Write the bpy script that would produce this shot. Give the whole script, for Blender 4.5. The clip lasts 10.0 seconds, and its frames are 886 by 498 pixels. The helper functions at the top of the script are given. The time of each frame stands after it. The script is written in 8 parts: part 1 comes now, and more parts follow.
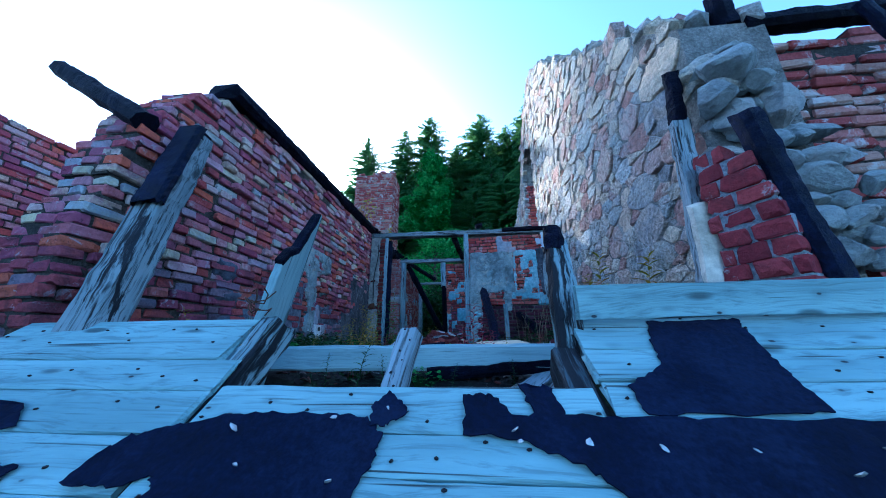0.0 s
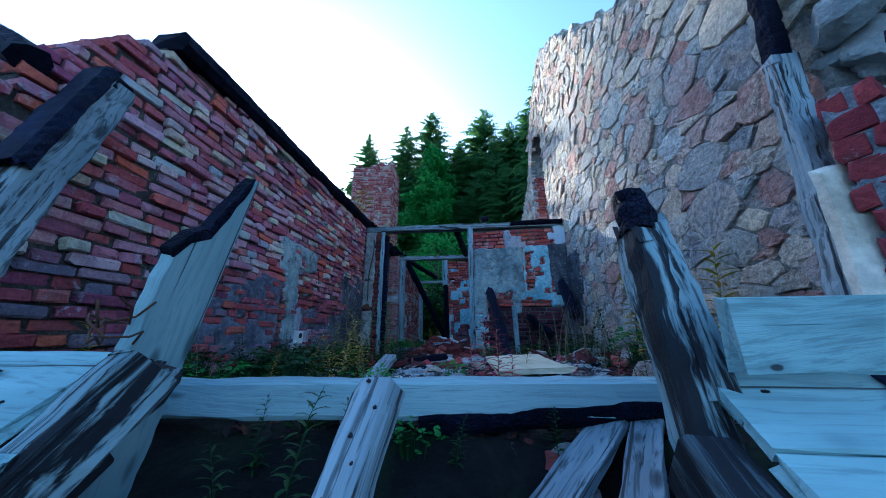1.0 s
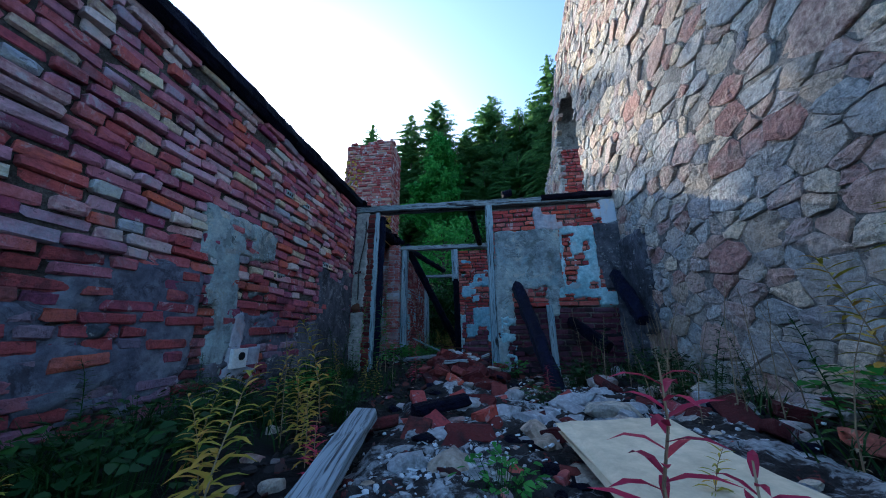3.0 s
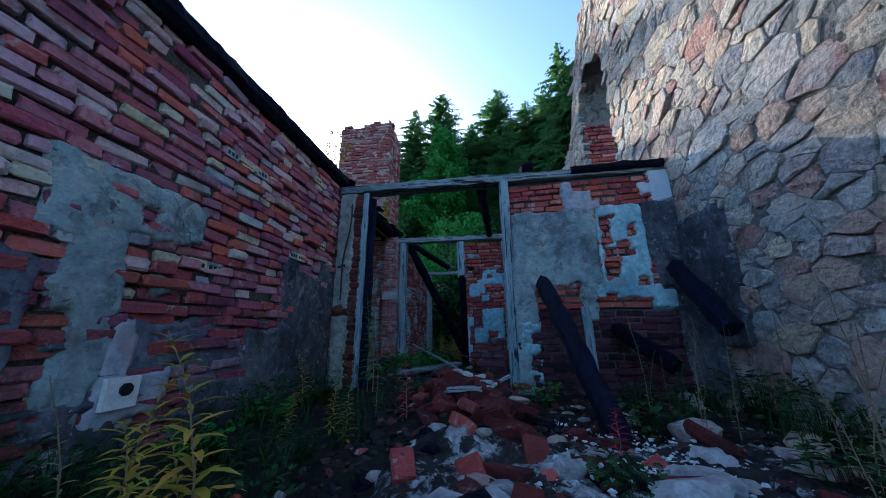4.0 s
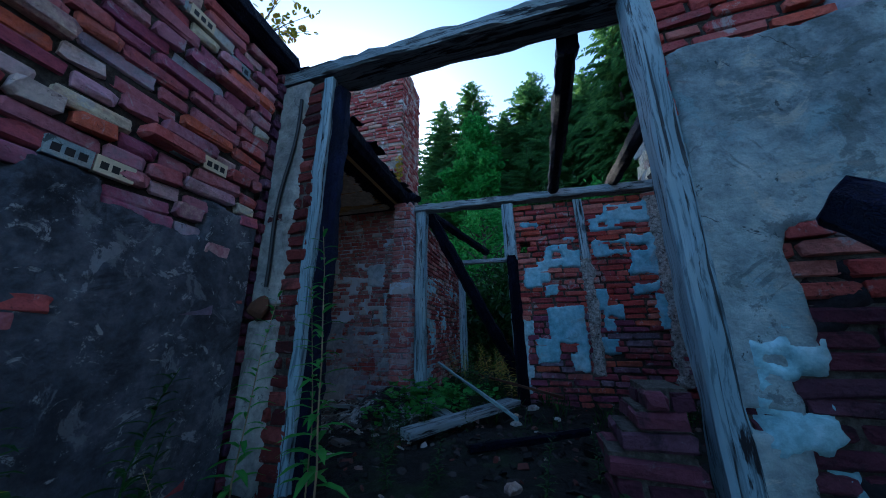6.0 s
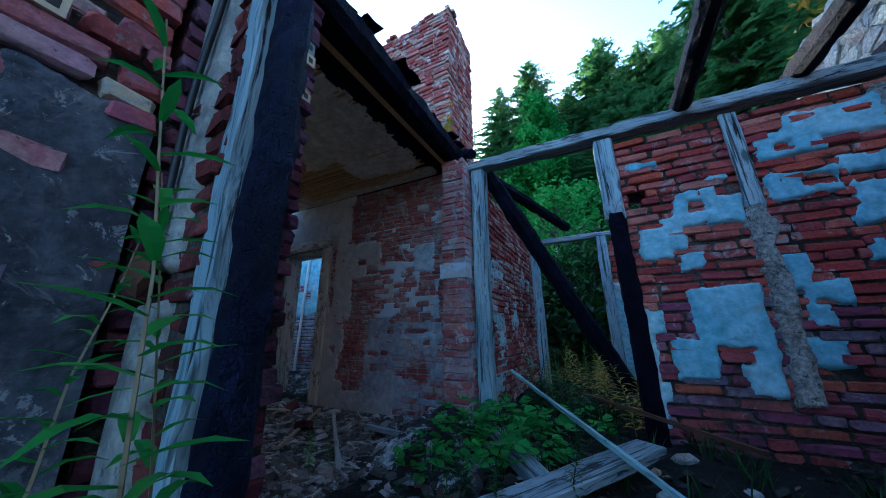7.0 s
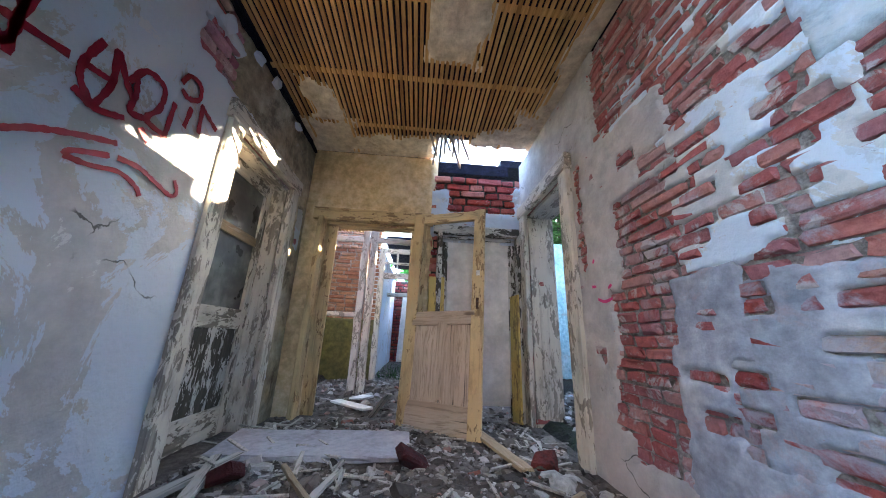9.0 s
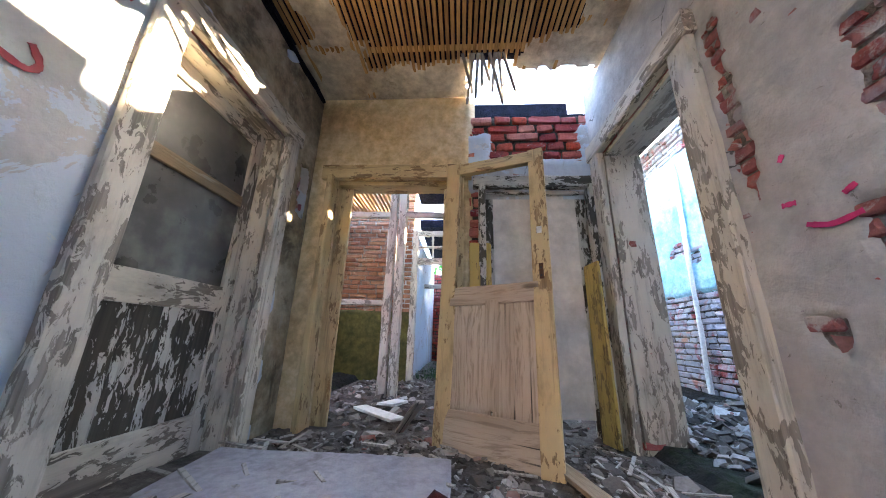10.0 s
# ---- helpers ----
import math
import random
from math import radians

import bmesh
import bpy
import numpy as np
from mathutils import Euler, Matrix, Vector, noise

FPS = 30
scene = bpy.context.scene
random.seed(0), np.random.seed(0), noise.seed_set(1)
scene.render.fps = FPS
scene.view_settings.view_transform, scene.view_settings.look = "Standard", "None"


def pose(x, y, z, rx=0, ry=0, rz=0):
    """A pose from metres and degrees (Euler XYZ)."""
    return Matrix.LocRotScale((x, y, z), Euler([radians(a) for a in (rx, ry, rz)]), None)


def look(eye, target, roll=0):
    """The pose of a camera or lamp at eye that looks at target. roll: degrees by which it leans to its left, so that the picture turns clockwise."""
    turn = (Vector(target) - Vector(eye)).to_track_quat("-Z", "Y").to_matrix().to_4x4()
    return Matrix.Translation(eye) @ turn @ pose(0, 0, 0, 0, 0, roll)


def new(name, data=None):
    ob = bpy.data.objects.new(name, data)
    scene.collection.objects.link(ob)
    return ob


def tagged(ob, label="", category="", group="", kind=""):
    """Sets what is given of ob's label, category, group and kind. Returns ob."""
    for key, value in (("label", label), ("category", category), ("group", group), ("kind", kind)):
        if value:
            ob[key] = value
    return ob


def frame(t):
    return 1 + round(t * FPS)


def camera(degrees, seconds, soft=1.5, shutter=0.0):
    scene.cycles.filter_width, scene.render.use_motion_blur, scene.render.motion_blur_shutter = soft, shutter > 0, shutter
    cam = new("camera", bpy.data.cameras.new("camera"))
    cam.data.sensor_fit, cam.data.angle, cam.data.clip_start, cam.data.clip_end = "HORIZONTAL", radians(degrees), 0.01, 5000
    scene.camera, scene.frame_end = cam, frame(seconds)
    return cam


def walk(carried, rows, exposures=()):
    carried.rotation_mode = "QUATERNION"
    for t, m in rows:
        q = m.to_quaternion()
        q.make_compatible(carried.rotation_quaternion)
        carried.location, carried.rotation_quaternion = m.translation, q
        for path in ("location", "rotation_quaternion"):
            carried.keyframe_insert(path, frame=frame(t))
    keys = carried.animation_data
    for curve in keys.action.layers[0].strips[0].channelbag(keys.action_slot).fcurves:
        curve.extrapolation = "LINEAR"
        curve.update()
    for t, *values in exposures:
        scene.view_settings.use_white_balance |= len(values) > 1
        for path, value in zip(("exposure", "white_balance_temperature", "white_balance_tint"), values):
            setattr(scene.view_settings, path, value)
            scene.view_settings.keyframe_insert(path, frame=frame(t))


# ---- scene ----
cam = camera(111.2, 10.0, soft=1.0)
METRES, EYE, TILT, LEAN, TURN = 9.3, 0.35, 0.0, 0.0, 5.9
ROWS = [
    (0.0, 0.0, 0.0, 0.0, 0.16, 16.3, 0.54),
    (0.5, 0.0009, 0.034, 0.0064, 0.27, 16.16, 0.38),
    (1.0, 0.0003, 0.066, 0.0137, 0.48, 15.92, 0.31),
    (1.5, -0.0004, 0.0982, 0.0161, 0.78, 15.66, 0.27),
    (2.0, -0.0006, 0.1323, 0.0214, 1.13, 15.36, 0.25),
    (2.5, -0.0039, 0.1686, 0.0286, 1.47, 15.09, 0.36),
    (4.0, -0.0088, 0.3117, 0.0451, 2.78, 14.97, 0.39),
    (4.5, -0.0006, 0.371, 0.05, 3.96, 15.11, -0.03),
    (5.0, -0.0049, 0.4305, 0.0539, 5.39, 15.28, -0.15),
    (5.5, -0.0154, 0.488, 0.0566, 7.07, 15.37, 0.02),
    (7.0, -0.0501, 0.6597, 0.0551, 21.65, 15.28, 0.35),
    (7.5, -0.0613, 0.7212, 0.0528, 34.51, 14.99, -0.43),
    (8.0, -0.0848, 0.7783, 0.0511, 48.9, 14.91, -0.96),
    (8.5, -0.1198, 0.8266, 0.0469, 66.93, 15.49, -1.75),
    (9.0, -0.1642, 0.8605, 0.0419, 79.25, 16.14, -2.13),
    (9.5, -0.2091, 0.8751, 0.0361, 84.97, 16.28, -1.94),
    (10.0, -0.2502, 0.8726, 0.031, 87.25, 16.09, -1.46),
]
GLOW = [(0.0, 1.95, 4300, 3), (1.0, 1.75, 4550, 3), (1.5, 1.72, 4560, 4), (2.0, 1.66, 4760, 5), (2.5, 1.6, 4950, 6), (4.0, 1.43, 4950, 6), (4.5, 1.42, 5000, 5), (5.0, 1.3, 4900, 4), (5.5, 1.3, 4850, 4), (7.0, 2.35, 4700, 1), (7.5, 3.05, 5000, 2), (8.0, 4.0, 5700, 6), (8.5, 4.84, 6000, 6), (9.0, 5.18, 6250, 7), (9.5, 5.3, 6350, 7), (10.0, 5.25, 6500, 9)]
walk(cam, [(t, pose(0, 0, EYE, TILT, LEAN, TURN) @ pose(METRES * x, METRES * y, METRES * z, 90 + pitch, roll, yaw)) for t, x, y, z, yaw, pitch, roll in ROWS], GLOW)

SUN_AZ, SUN_EL = 33.0, 23.0   # degrees left of +y, degrees up
sun_way = Vector((-math.sin(radians(SUN_AZ)) * math.cos(radians(SUN_EL)), math.cos(radians(SUN_AZ)) * math.cos(radians(SUN_EL)), math.sin(radians(SUN_EL))))

# ---- light ----
world = bpy.data.worlds.new("sky")
scene.world = world
world.use_nodes = True
wn = world.node_tree
sky = wn.nodes.new("ShaderNodeTexSky")
sky.sky_type = "NISHITA"
sky.sun_disc = False
sky.sun_elevation = radians(SUN_EL)
sky.sun_rotation = radians(-SUN_AZ)
sky.air_density, sky.dust_density, sky.ozone_density = 1.0, 1.5, 1.0
background = wn.nodes["Background"]
background.inputs["Strength"].default_value = 0.14
wn.links.new(sky.outputs["Color"], background.inputs["Color"])
sun_data = bpy.data.lights.new("sun", "SUN")
sun_data.energy, sun_data.angle, sun_data.color = 3.9, radians(0.5), (1.0, 0.78, 0.53)
sun = new("sun", sun_data)
sun.matrix_world = look(sun_way * 60, (0, 0, 0))


# ---- materials ----
class Graph:
    """A short way to write node materials."""

    def __init__(self, name):
        self.mat = bpy.data.materials.new(name)
        self.mat.use_nodes = True
        self.tree = self.mat.node_tree
        self.shader = self.tree.nodes["Principled BSDF"]

    def put(self, socket, value):
        if isinstance(value, bpy.types.NodeSocket):
            self.tree.links.new(value, socket)
        else:
            socket.default_value = value

    def node(self, kind, out=0, **inputs):
        n = self.tree.nodes.new("ShaderNode" + kind)
        for key, value in inputs.items():
            self.put(n.inputs[int(key[1:]) if key[0] == "i" and key[1:].isdigit() else key.replace("_", " ")], value)
        return n.outputs[out]

    def math(self, op, a, b=0.5, c=0.5, clamp=False):
        n = self.tree.nodes.new("ShaderNodeMath")
        n.operation, n.use_clamp = op, clamp
        for i, v in enumerate((a, b, c)):
            self.put(n.inputs[i], v)
        return n.outputs[0]

    def mix(self, fac, a, b, blend="MIX"):
        n = self.tree.nodes.new("ShaderNodeMix")
        n.data_type, n.blend_type = "RGBA", blend
        self.put(n.inputs[0], fac)
        self.put(n.inputs[6], a)
        self.put(n.inputs[7], b)
        return n.outputs[2]

    def ramp(self, fac, stops, step=False):
        n = self.tree.nodes.new("ShaderNodeValToRGB")
        n.color_ramp.interpolation = "CONSTANT" if step else "LINEAR"
        els = n.color_ramp.elements
        while len(els) < len(stops):
            els.new(0.5)
        for e, (p, c) in zip(els, stops):
            e.position, e.color = p, (*c, 1) if len(c) == 3 else c
        self.put(n.inputs[0], fac)
        return n.outputs[0]

    def band(self, value, lo, hi):
        n = self.tree.nodes.new("ShaderNodeMapRange")
        n.interpolation_type = "SMOOTHSTEP"
        for i, v in enumerate((value, lo, hi)):
            self.put(n.inputs[i], v)
        return n.outputs[0]

    def coords(self, kind, scale):
        if kind == "pos":
            src = self.node("NewGeometry", 0)
        else:
            far = self.node("CombineXYZ", 0, X=self.math("MULTIPLY", self.node("ObjectInfo", 5), 61.0), Y=self.math("MULTIPLY", self.node("ObjectInfo", 5), 37.0))
            n = self.tree.nodes.new("ShaderNodeVectorMath")
            self.put(n.inputs[0], self.node("TexCoord", 3))
            self.put(n.inputs[1], far)
            src = n.outputs[0]
        m = self.tree.nodes.new("ShaderNodeMapping")
        self.put(m.inputs[0], src)
        m.inputs["Scale"].default_value = scale
        return m.outputs[0]

    def noise(self, at, scale, detail=4.0, rough=0.6, warp=0.0):
        return self.node("TexNoise", 0, Vector=at, Scale=scale, Detail=detail, Roughness=rough, Distortion=warp)


def surface(name, stops, coord="pos", scale=(1, 1, 1), big=1.5, fine=25.0, rand="", rand_share=0.7, step=False, stains=(), rough=0.9, rough_var=0.1,
            bump=0.4, bump_scale=60.0, bump_dist=0.01, crack=0.0, crack_scale=20.0, speck=0.25, spec=0.3, metal=0.0, fissures=0.0):
    """A worn surface: a ramp over two sizes of noise and a random value a piece, stains over it, grain and relief."""
    g = Graph(name)
    at = g.coords(coord, scale)
    n_big = g.noise(at, big, 5.0, 0.65, 0.4)
    n_fine = g.noise(at, fine, 6.0, 0.7)
    if rand:
        r = g.node("ObjectInfo", 5) if rand == "obj" else g.node("NewGeometry", 8)
        fac = g.math("ADD", g.math("MULTIPLY", r, rand_share), g.math("MULTIPLY", g.math("ADD", n_big, g.math("MULTIPLY", n_fine, 0.5)), (1 - rand_share) / 1.5))
    else:
        fac = g.math("ADD", g.math("MULTIPLY", n_big, 0.7), g.math("MULTIPLY", n_fine, 0.3))
        fac = g.band(fac, 0.3, 0.7)
    col = g.ramp(fac, stops, step)
    col = g.mix(1.0, col, g.ramp(n_fine, [(0.3, (1 - speck,) * 3), (0.7, (1 + speck,) * 3)]), "MULTIPLY")
    rgh = g.math("ADD", rough - rough_var / 2, g.math("MULTIPLY", n_fine, rough_var))
    for colour, s, lo, hi, amount in stains:
        m = g.math("MULTIPLY", g.band(g.noise(at, s, 8.0, 0.72, 0.6), lo, hi), amount)
        col = g.mix(m, col, (*colour, 1))
    if fissures:
        drift = g.tree.nodes.new("ShaderNodeTexNoise")
        g.put(drift.inputs["Vector"], at)
        drift.inputs["Scale"].default_value, drift.inputs["Detail"].default_value = 5.0, 6.0
        bend = g.tree.nodes.new("ShaderNodeVectorMath")
        bend.operation = "MULTIPLY_ADD"
        g.put(bend.inputs[0], drift.outputs["Color"])
        bend.inputs[1].default_value = (0.22, 0.22, 0.22)
        g.put(bend.inputs[2], at)
        net = g.tree.nodes.new("ShaderNodeTexVoronoi")
        net.feature = "DISTANCE_TO_EDGE"
        g.put(net.inputs["Vector"], bend.outputs[0])
        net.inputs["Scale"].default_value = fissures
        gap = g.math("MULTIPLY", g.band(net.outputs[0], 0.004, 0.001), g.band(g.noise(at, 2.3, 3.0), 0.54, 0.6))
        col = g.mix(g.math("MULTIPLY", gap, 0.8), col, (0.03, 0.027, 0.024, 1))
    g.put(g.shader.inputs["Base Color"], col)
    g.put(g.shader.inputs["Roughness"], rgh)
    g.put(g.shader.inputs["Metallic"], metal)
    g.put(g.shader.inputs["Specular IOR Level"], spec)
    h = g.math("ADD", g.noise(at, bump_scale, 6.0, 0.7), g.math("MULTIPLY", g.noise(at, bump_scale * 0.18, 3.0, 0.6), 1.5))
    if crack:
        v = g.tree.nodes.new("ShaderNodeTexVoronoi")
        v.feature = "DISTANCE_TO_EDGE"
        g.put(v.inputs["Vector"], at)
        v.inputs["Scale"].default_value = crack_scale
        h = g.math("ADD", h, g.math("MULTIPLY", g.band(v.outputs[0], 0.0, 0.12), crack))
    b = g.tree.nodes.new("ShaderNodeBump")
    b.inputs["Strength"].default_value, b.inputs["Distance"].default_value = bump, bump_dist
    g.put(b.inputs["Height"], h)
    g.put(g.shader.inputs["Normal"], b.outputs[0])
    return g.mat


BRICKS = [(0, (0.129, 0.026, 0.05)), (0.08, (0.351, 0.064, 0.06)), (0.16, (0.398, 0.155, 0.191)), (0.24, (0.234, 0.055, 0.111)), (0.32, (0.421, 0.091, 0.081)), (0.4, (0.468, 0.237, 0.282)), (0.47, (0.304, 0.091, 0.15)), (0.54, (0.515, 0.119, 0.06)), (0.6, (0.339, 0.146, 0.201)), (0.66, (0.62, 0.538, 0.339)), (0.72, (0.351, 0.374, 0.421)), (0.79, (0.386, 0.119, 0.161)), (0.86, (0.585, 0.491, 0.421)), (0.93, (0.491, 0.274, 0.332)), (1, (0.187, 0.05, 0.101))]
LIME, SOOT = (0.42, 0.40, 0.37), (0.025, 0.024, 0.026)
brick_stains = (((0.44, 0.42, 0.43), 6.0, 0.56, 0.64, 0.6), ((0.02, 0.016, 0.02), 20.0, 0.6, 0.66, 0.6), ((0.30, 0.27, 0.31), 2.2, 0.56, 0.68, 0.4), ((0.06, 0.035, 0.045), 2.6, 0.48, 0.66, 0.45), ((0.03, 0.02, 0.03), 1.1, 0.54, 0.64, 0.35))
m_brick = surface("brick", BRICKS, big=9, fine=40, rand="obj", rand_share=0.86, stains=brick_stains, bump=0.8, bump_scale=70, bump_dist=0.012)
m_brick_stuff = surface("brick_joined", BRICKS, big=9, fine=40, rand="isl", rand_share=0.86, stains=brick_stains, bump=0.8, bump_scale=70, bump_dist=0.012)
REDS = [(0.0, (0.168, 0.027, 0.036)), (0.2, (0.378, 0.061, 0.054)), (0.35, (0.476, 0.135, 0.108)), (0.5, (0.280, 0.047, 0.060)), (0.65, (0.462, 0.081, 0.048)), (0.8, (0.560, 0.230, 0.180)), (0.9, (0.336, 0.068, 0.072)), (1.0, (0.420, 0.068, 0.048))]
m_brick_red = surface("brick_red", REDS, big=9, fine=40, rand="obj", rand_share=0.8, stains=(((0.4, 0.4, 0.39), 7.0, 0.56, 0.64, 0.75), ((0.06, 0.035, 0.04), 3.0, 0.5, 0.72, 0.6), ((0.04, 0.03, 0.03), 24.0, 0.6, 0.65, 0.7)), bump=1.0, bump_scale=50, bump_dist=0.016)
m_brick_red_stuff = surface("brick_red_joined", REDS, big=9, fine=40, rand="isl", rand_share=0.8, stains=(((0.4, 0.4, 0.39), 7.0, 0.56, 0.64, 0.75), ((0.06, 0.035, 0.04), 3.0, 0.5, 0.72, 0.6), ((0.04, 0.03, 0.03), 24.0, 0.6, 0.65, 0.7)), bump=1.0, bump_scale=50, bump_dist=0.016)
# darker purple-red palette for the lower courses of two walls
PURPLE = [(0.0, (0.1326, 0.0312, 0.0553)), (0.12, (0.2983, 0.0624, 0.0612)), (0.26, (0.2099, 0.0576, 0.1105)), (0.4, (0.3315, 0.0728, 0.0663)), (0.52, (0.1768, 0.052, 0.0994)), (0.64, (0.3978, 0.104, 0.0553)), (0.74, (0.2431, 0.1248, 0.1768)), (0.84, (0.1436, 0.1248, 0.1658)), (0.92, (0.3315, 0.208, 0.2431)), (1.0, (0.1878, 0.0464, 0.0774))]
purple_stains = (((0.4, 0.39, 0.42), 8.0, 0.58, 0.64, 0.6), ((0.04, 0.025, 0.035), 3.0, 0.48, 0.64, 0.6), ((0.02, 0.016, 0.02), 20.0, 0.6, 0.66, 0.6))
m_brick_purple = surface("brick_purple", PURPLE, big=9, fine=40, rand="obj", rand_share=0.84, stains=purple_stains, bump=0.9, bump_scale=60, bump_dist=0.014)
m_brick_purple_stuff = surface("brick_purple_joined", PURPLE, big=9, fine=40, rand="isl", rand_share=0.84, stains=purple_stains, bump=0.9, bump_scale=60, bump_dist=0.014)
LIMED = [(0.0, (0.18, 0.035, 0.04)), (0.3, (0.31, 0.065, 0.055)), (0.5, (0.24, 0.05, 0.05)), (0.65, (0.38, 0.14, 0.12)), (0.8, (0.4, 0.26, 0.2)), (1.0, (0.28, 0.08, 0.08))]
limed_stains = (((0.55, 0.52, 0.5), 5.0, 0.52, 0.62, 0.8), ((0.10, 0.05, 0.05), 3.0, 0.55, 0.75, 0.5))
m_brick_limed = surface("brick_limed", LIMED, big=9, fine=40, rand="obj", rand_share=0.8, stains=limed_stains, bump=0.8, bump_scale=70, bump_dist=0.012)
m_brick_limed_stuff = surface("brick_limed_joined", LIMED, big=9, fine=40, rand="isl", rand_share=0.8, stains=limed_stains, bump=0.8, bump_scale=70, bump_dist=0.012)
m_brick_washed_stuff = surface("brick_washed_joined", LIMED, big=9, fine=40, rand="isl", rand_share=0.8, stains=(((0.36, 0.37, 0.42), 4.0, 0.44, 0.58, 0.7), ((0.38, 0.3, 0.18), 5.0, 0.62, 0.7, 0.6)), bump=0.8, bump_scale=70, bump_dist=0.012)
m_brick_washed = surface("brick_washed", LIMED, big=9, fine=40, rand="obj", rand_share=0.8, stains=(((0.36, 0.37, 0.42), 4.0, 0.44, 0.58, 0.7), ((0.38, 0.3, 0.18), 5.0, 0.62, 0.7, 0.6)), bump=0.8, bump_scale=70, bump_dist=0.012)
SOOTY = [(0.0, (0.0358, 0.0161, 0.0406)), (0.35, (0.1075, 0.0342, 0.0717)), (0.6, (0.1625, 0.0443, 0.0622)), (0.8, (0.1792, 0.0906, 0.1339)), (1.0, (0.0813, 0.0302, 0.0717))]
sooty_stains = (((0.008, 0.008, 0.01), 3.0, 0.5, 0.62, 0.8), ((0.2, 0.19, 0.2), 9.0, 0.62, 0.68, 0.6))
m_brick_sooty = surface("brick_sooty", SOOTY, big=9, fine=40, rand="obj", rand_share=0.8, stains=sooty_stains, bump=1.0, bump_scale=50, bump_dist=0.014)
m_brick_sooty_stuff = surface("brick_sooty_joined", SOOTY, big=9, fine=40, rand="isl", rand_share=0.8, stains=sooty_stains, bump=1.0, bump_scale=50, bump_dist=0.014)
# sooty brick reds, darkened further for the dim light low on wall A
SMOKED_DIM = [(0.0, (0.03, 0.0101, 0.0195)), (0.3, (0.075, 0.0216, 0.039)), (0.6, (0.1125, 0.0324, 0.0507)), (0.8, (0.09, 0.0432, 0.0663)), (1.0, (0.0525, 0.018, 0.0351))]
m_brick_smoked_dim = surface("brick_smoked_dim", SMOKED_DIM, big=9, fine=40, rand="obj", rand_share=0.8, stains=sooty_stains, bump=1.0, bump_scale=50, bump_dist=0.014)
m_brick_smoked_dim_stuff = surface("brick_smoked_dim_joined", SMOKED_DIM, big=9, fine=40, rand="isl", rand_share=0.8, stains=sooty_stains, bump=1.0, bump_scale=50, bump_dist=0.014)
m_brick_dirty = surface("brick_dirty", [(0.0, (0.035, 0.008, 0.01)), (0.4, (0.095, 0.016, 0.017)), (0.75, (0.15, 0.03, 0.024)), (0.9, (0.24, 0.065, 0.06)), (1.0, (0.09, 0.02, 0.022))], big=9, fine=40, rand="obj", rand_share=0.8, stains=(((0.3, 0.3, 0.29), 8.0, 0.6, 0.68, 0.7), ((0.015, 0.012, 0.012), 4.0, 0.5, 0.66, 0.8)), bump=1.0, bump_scale=50, bump_dist=0.016)
ROOM_REDS = [(0.0, (0.22, 0.07, 0.07)), (0.25, (0.35, 0.1, 0.095)), (0.45, (0.29, 0.115, 0.125)), (0.6, (0.39, 0.14, 0.12)), (0.75, (0.4, 0.25, 0.24)), (0.9, (0.3, 0.095, 0.09)), (1.0, (0.46, 0.31, 0.25))]
room_stains = (((0.46, 0.44, 0.43), 6.0, 0.53, 0.6, 0.75), ((0.36, 0.36, 0.4), 2.4, 0.54, 0.64, 0.5), ((0.12, 0.06, 0.05), 3.0, 0.55, 0.7, 0.5))
m_brick_room = surface("brick_room_red", ROOM_REDS, big=9, fine=40, rand="obj", rand_share=0.8, stains=room_stains, bump=0.9, bump_scale=60, bump_dist=0.012)
m_brick_room_stuff = surface("brick_room_red_joined", ROOM_REDS, big=9, fine=40, rand="isl", rand_share=0.8, stains=room_stains, bump=0.9, bump_scale=60, bump_dist=0.012)
m_mortar_room = surface("mortar_dusty", [(0, (0.12, 0.1, 0.09)), (0.5, (0.24, 0.21, 0.19)), (1, (0.42, 0.39, 0.37))], big=4, fine=50, stains=(((0.05, 0.04, 0.035), 7.0, 0.54, 0.64, 0.7),), bump=1.0, bump_scale=45, bump_dist=0.03)
m_brick_tan = surface("brick_tan", [(0.0, (0.16, 0.07, 0.045)), (0.3, (0.28, 0.13, 0.08)), (0.6, (0.36, 0.2, 0.12)), (0.85, (0.3, 0.17, 0.12)), (1.0, (0.22, 0.09, 0.06))], big=9, fine=40, rand="obj", rand_share=0.7, stains=(((0.42, 0.37, 0.3), 5.0, 0.56, 0.62, 0.7), ((0.08, 0.05, 0.035), 3.0, 0.54, 0.66, 0.5)), bump=1.0, bump_scale=50, bump_dist=0.012)
m_brick_bluewash = surface("brick_blue_washed", LIMED, big=9, fine=40, rand="obj", rand_share=0.8, stains=(((0.3, 0.34, 0.4), 4.0, 0.36, 0.52, 0.85), ((0.5, 0.5, 0.5), 7.0, 0.58, 0.64, 0.6)), bump=0.8, bump_scale=70, bump_dist=0.012)
m_brick_bluewash_stuff = surface("brick_blue_washed_joined", LIMED, big=9, fine=40, rand="isl", rand_share=0.8, stains=(((0.3, 0.34, 0.4), 4.0, 0.36, 0.52, 0.85), ((0.5, 0.5, 0.5), 7.0, 0.58, 0.64, 0.6)), bump=0.8, bump_scale=70, bump_dist=0.012)
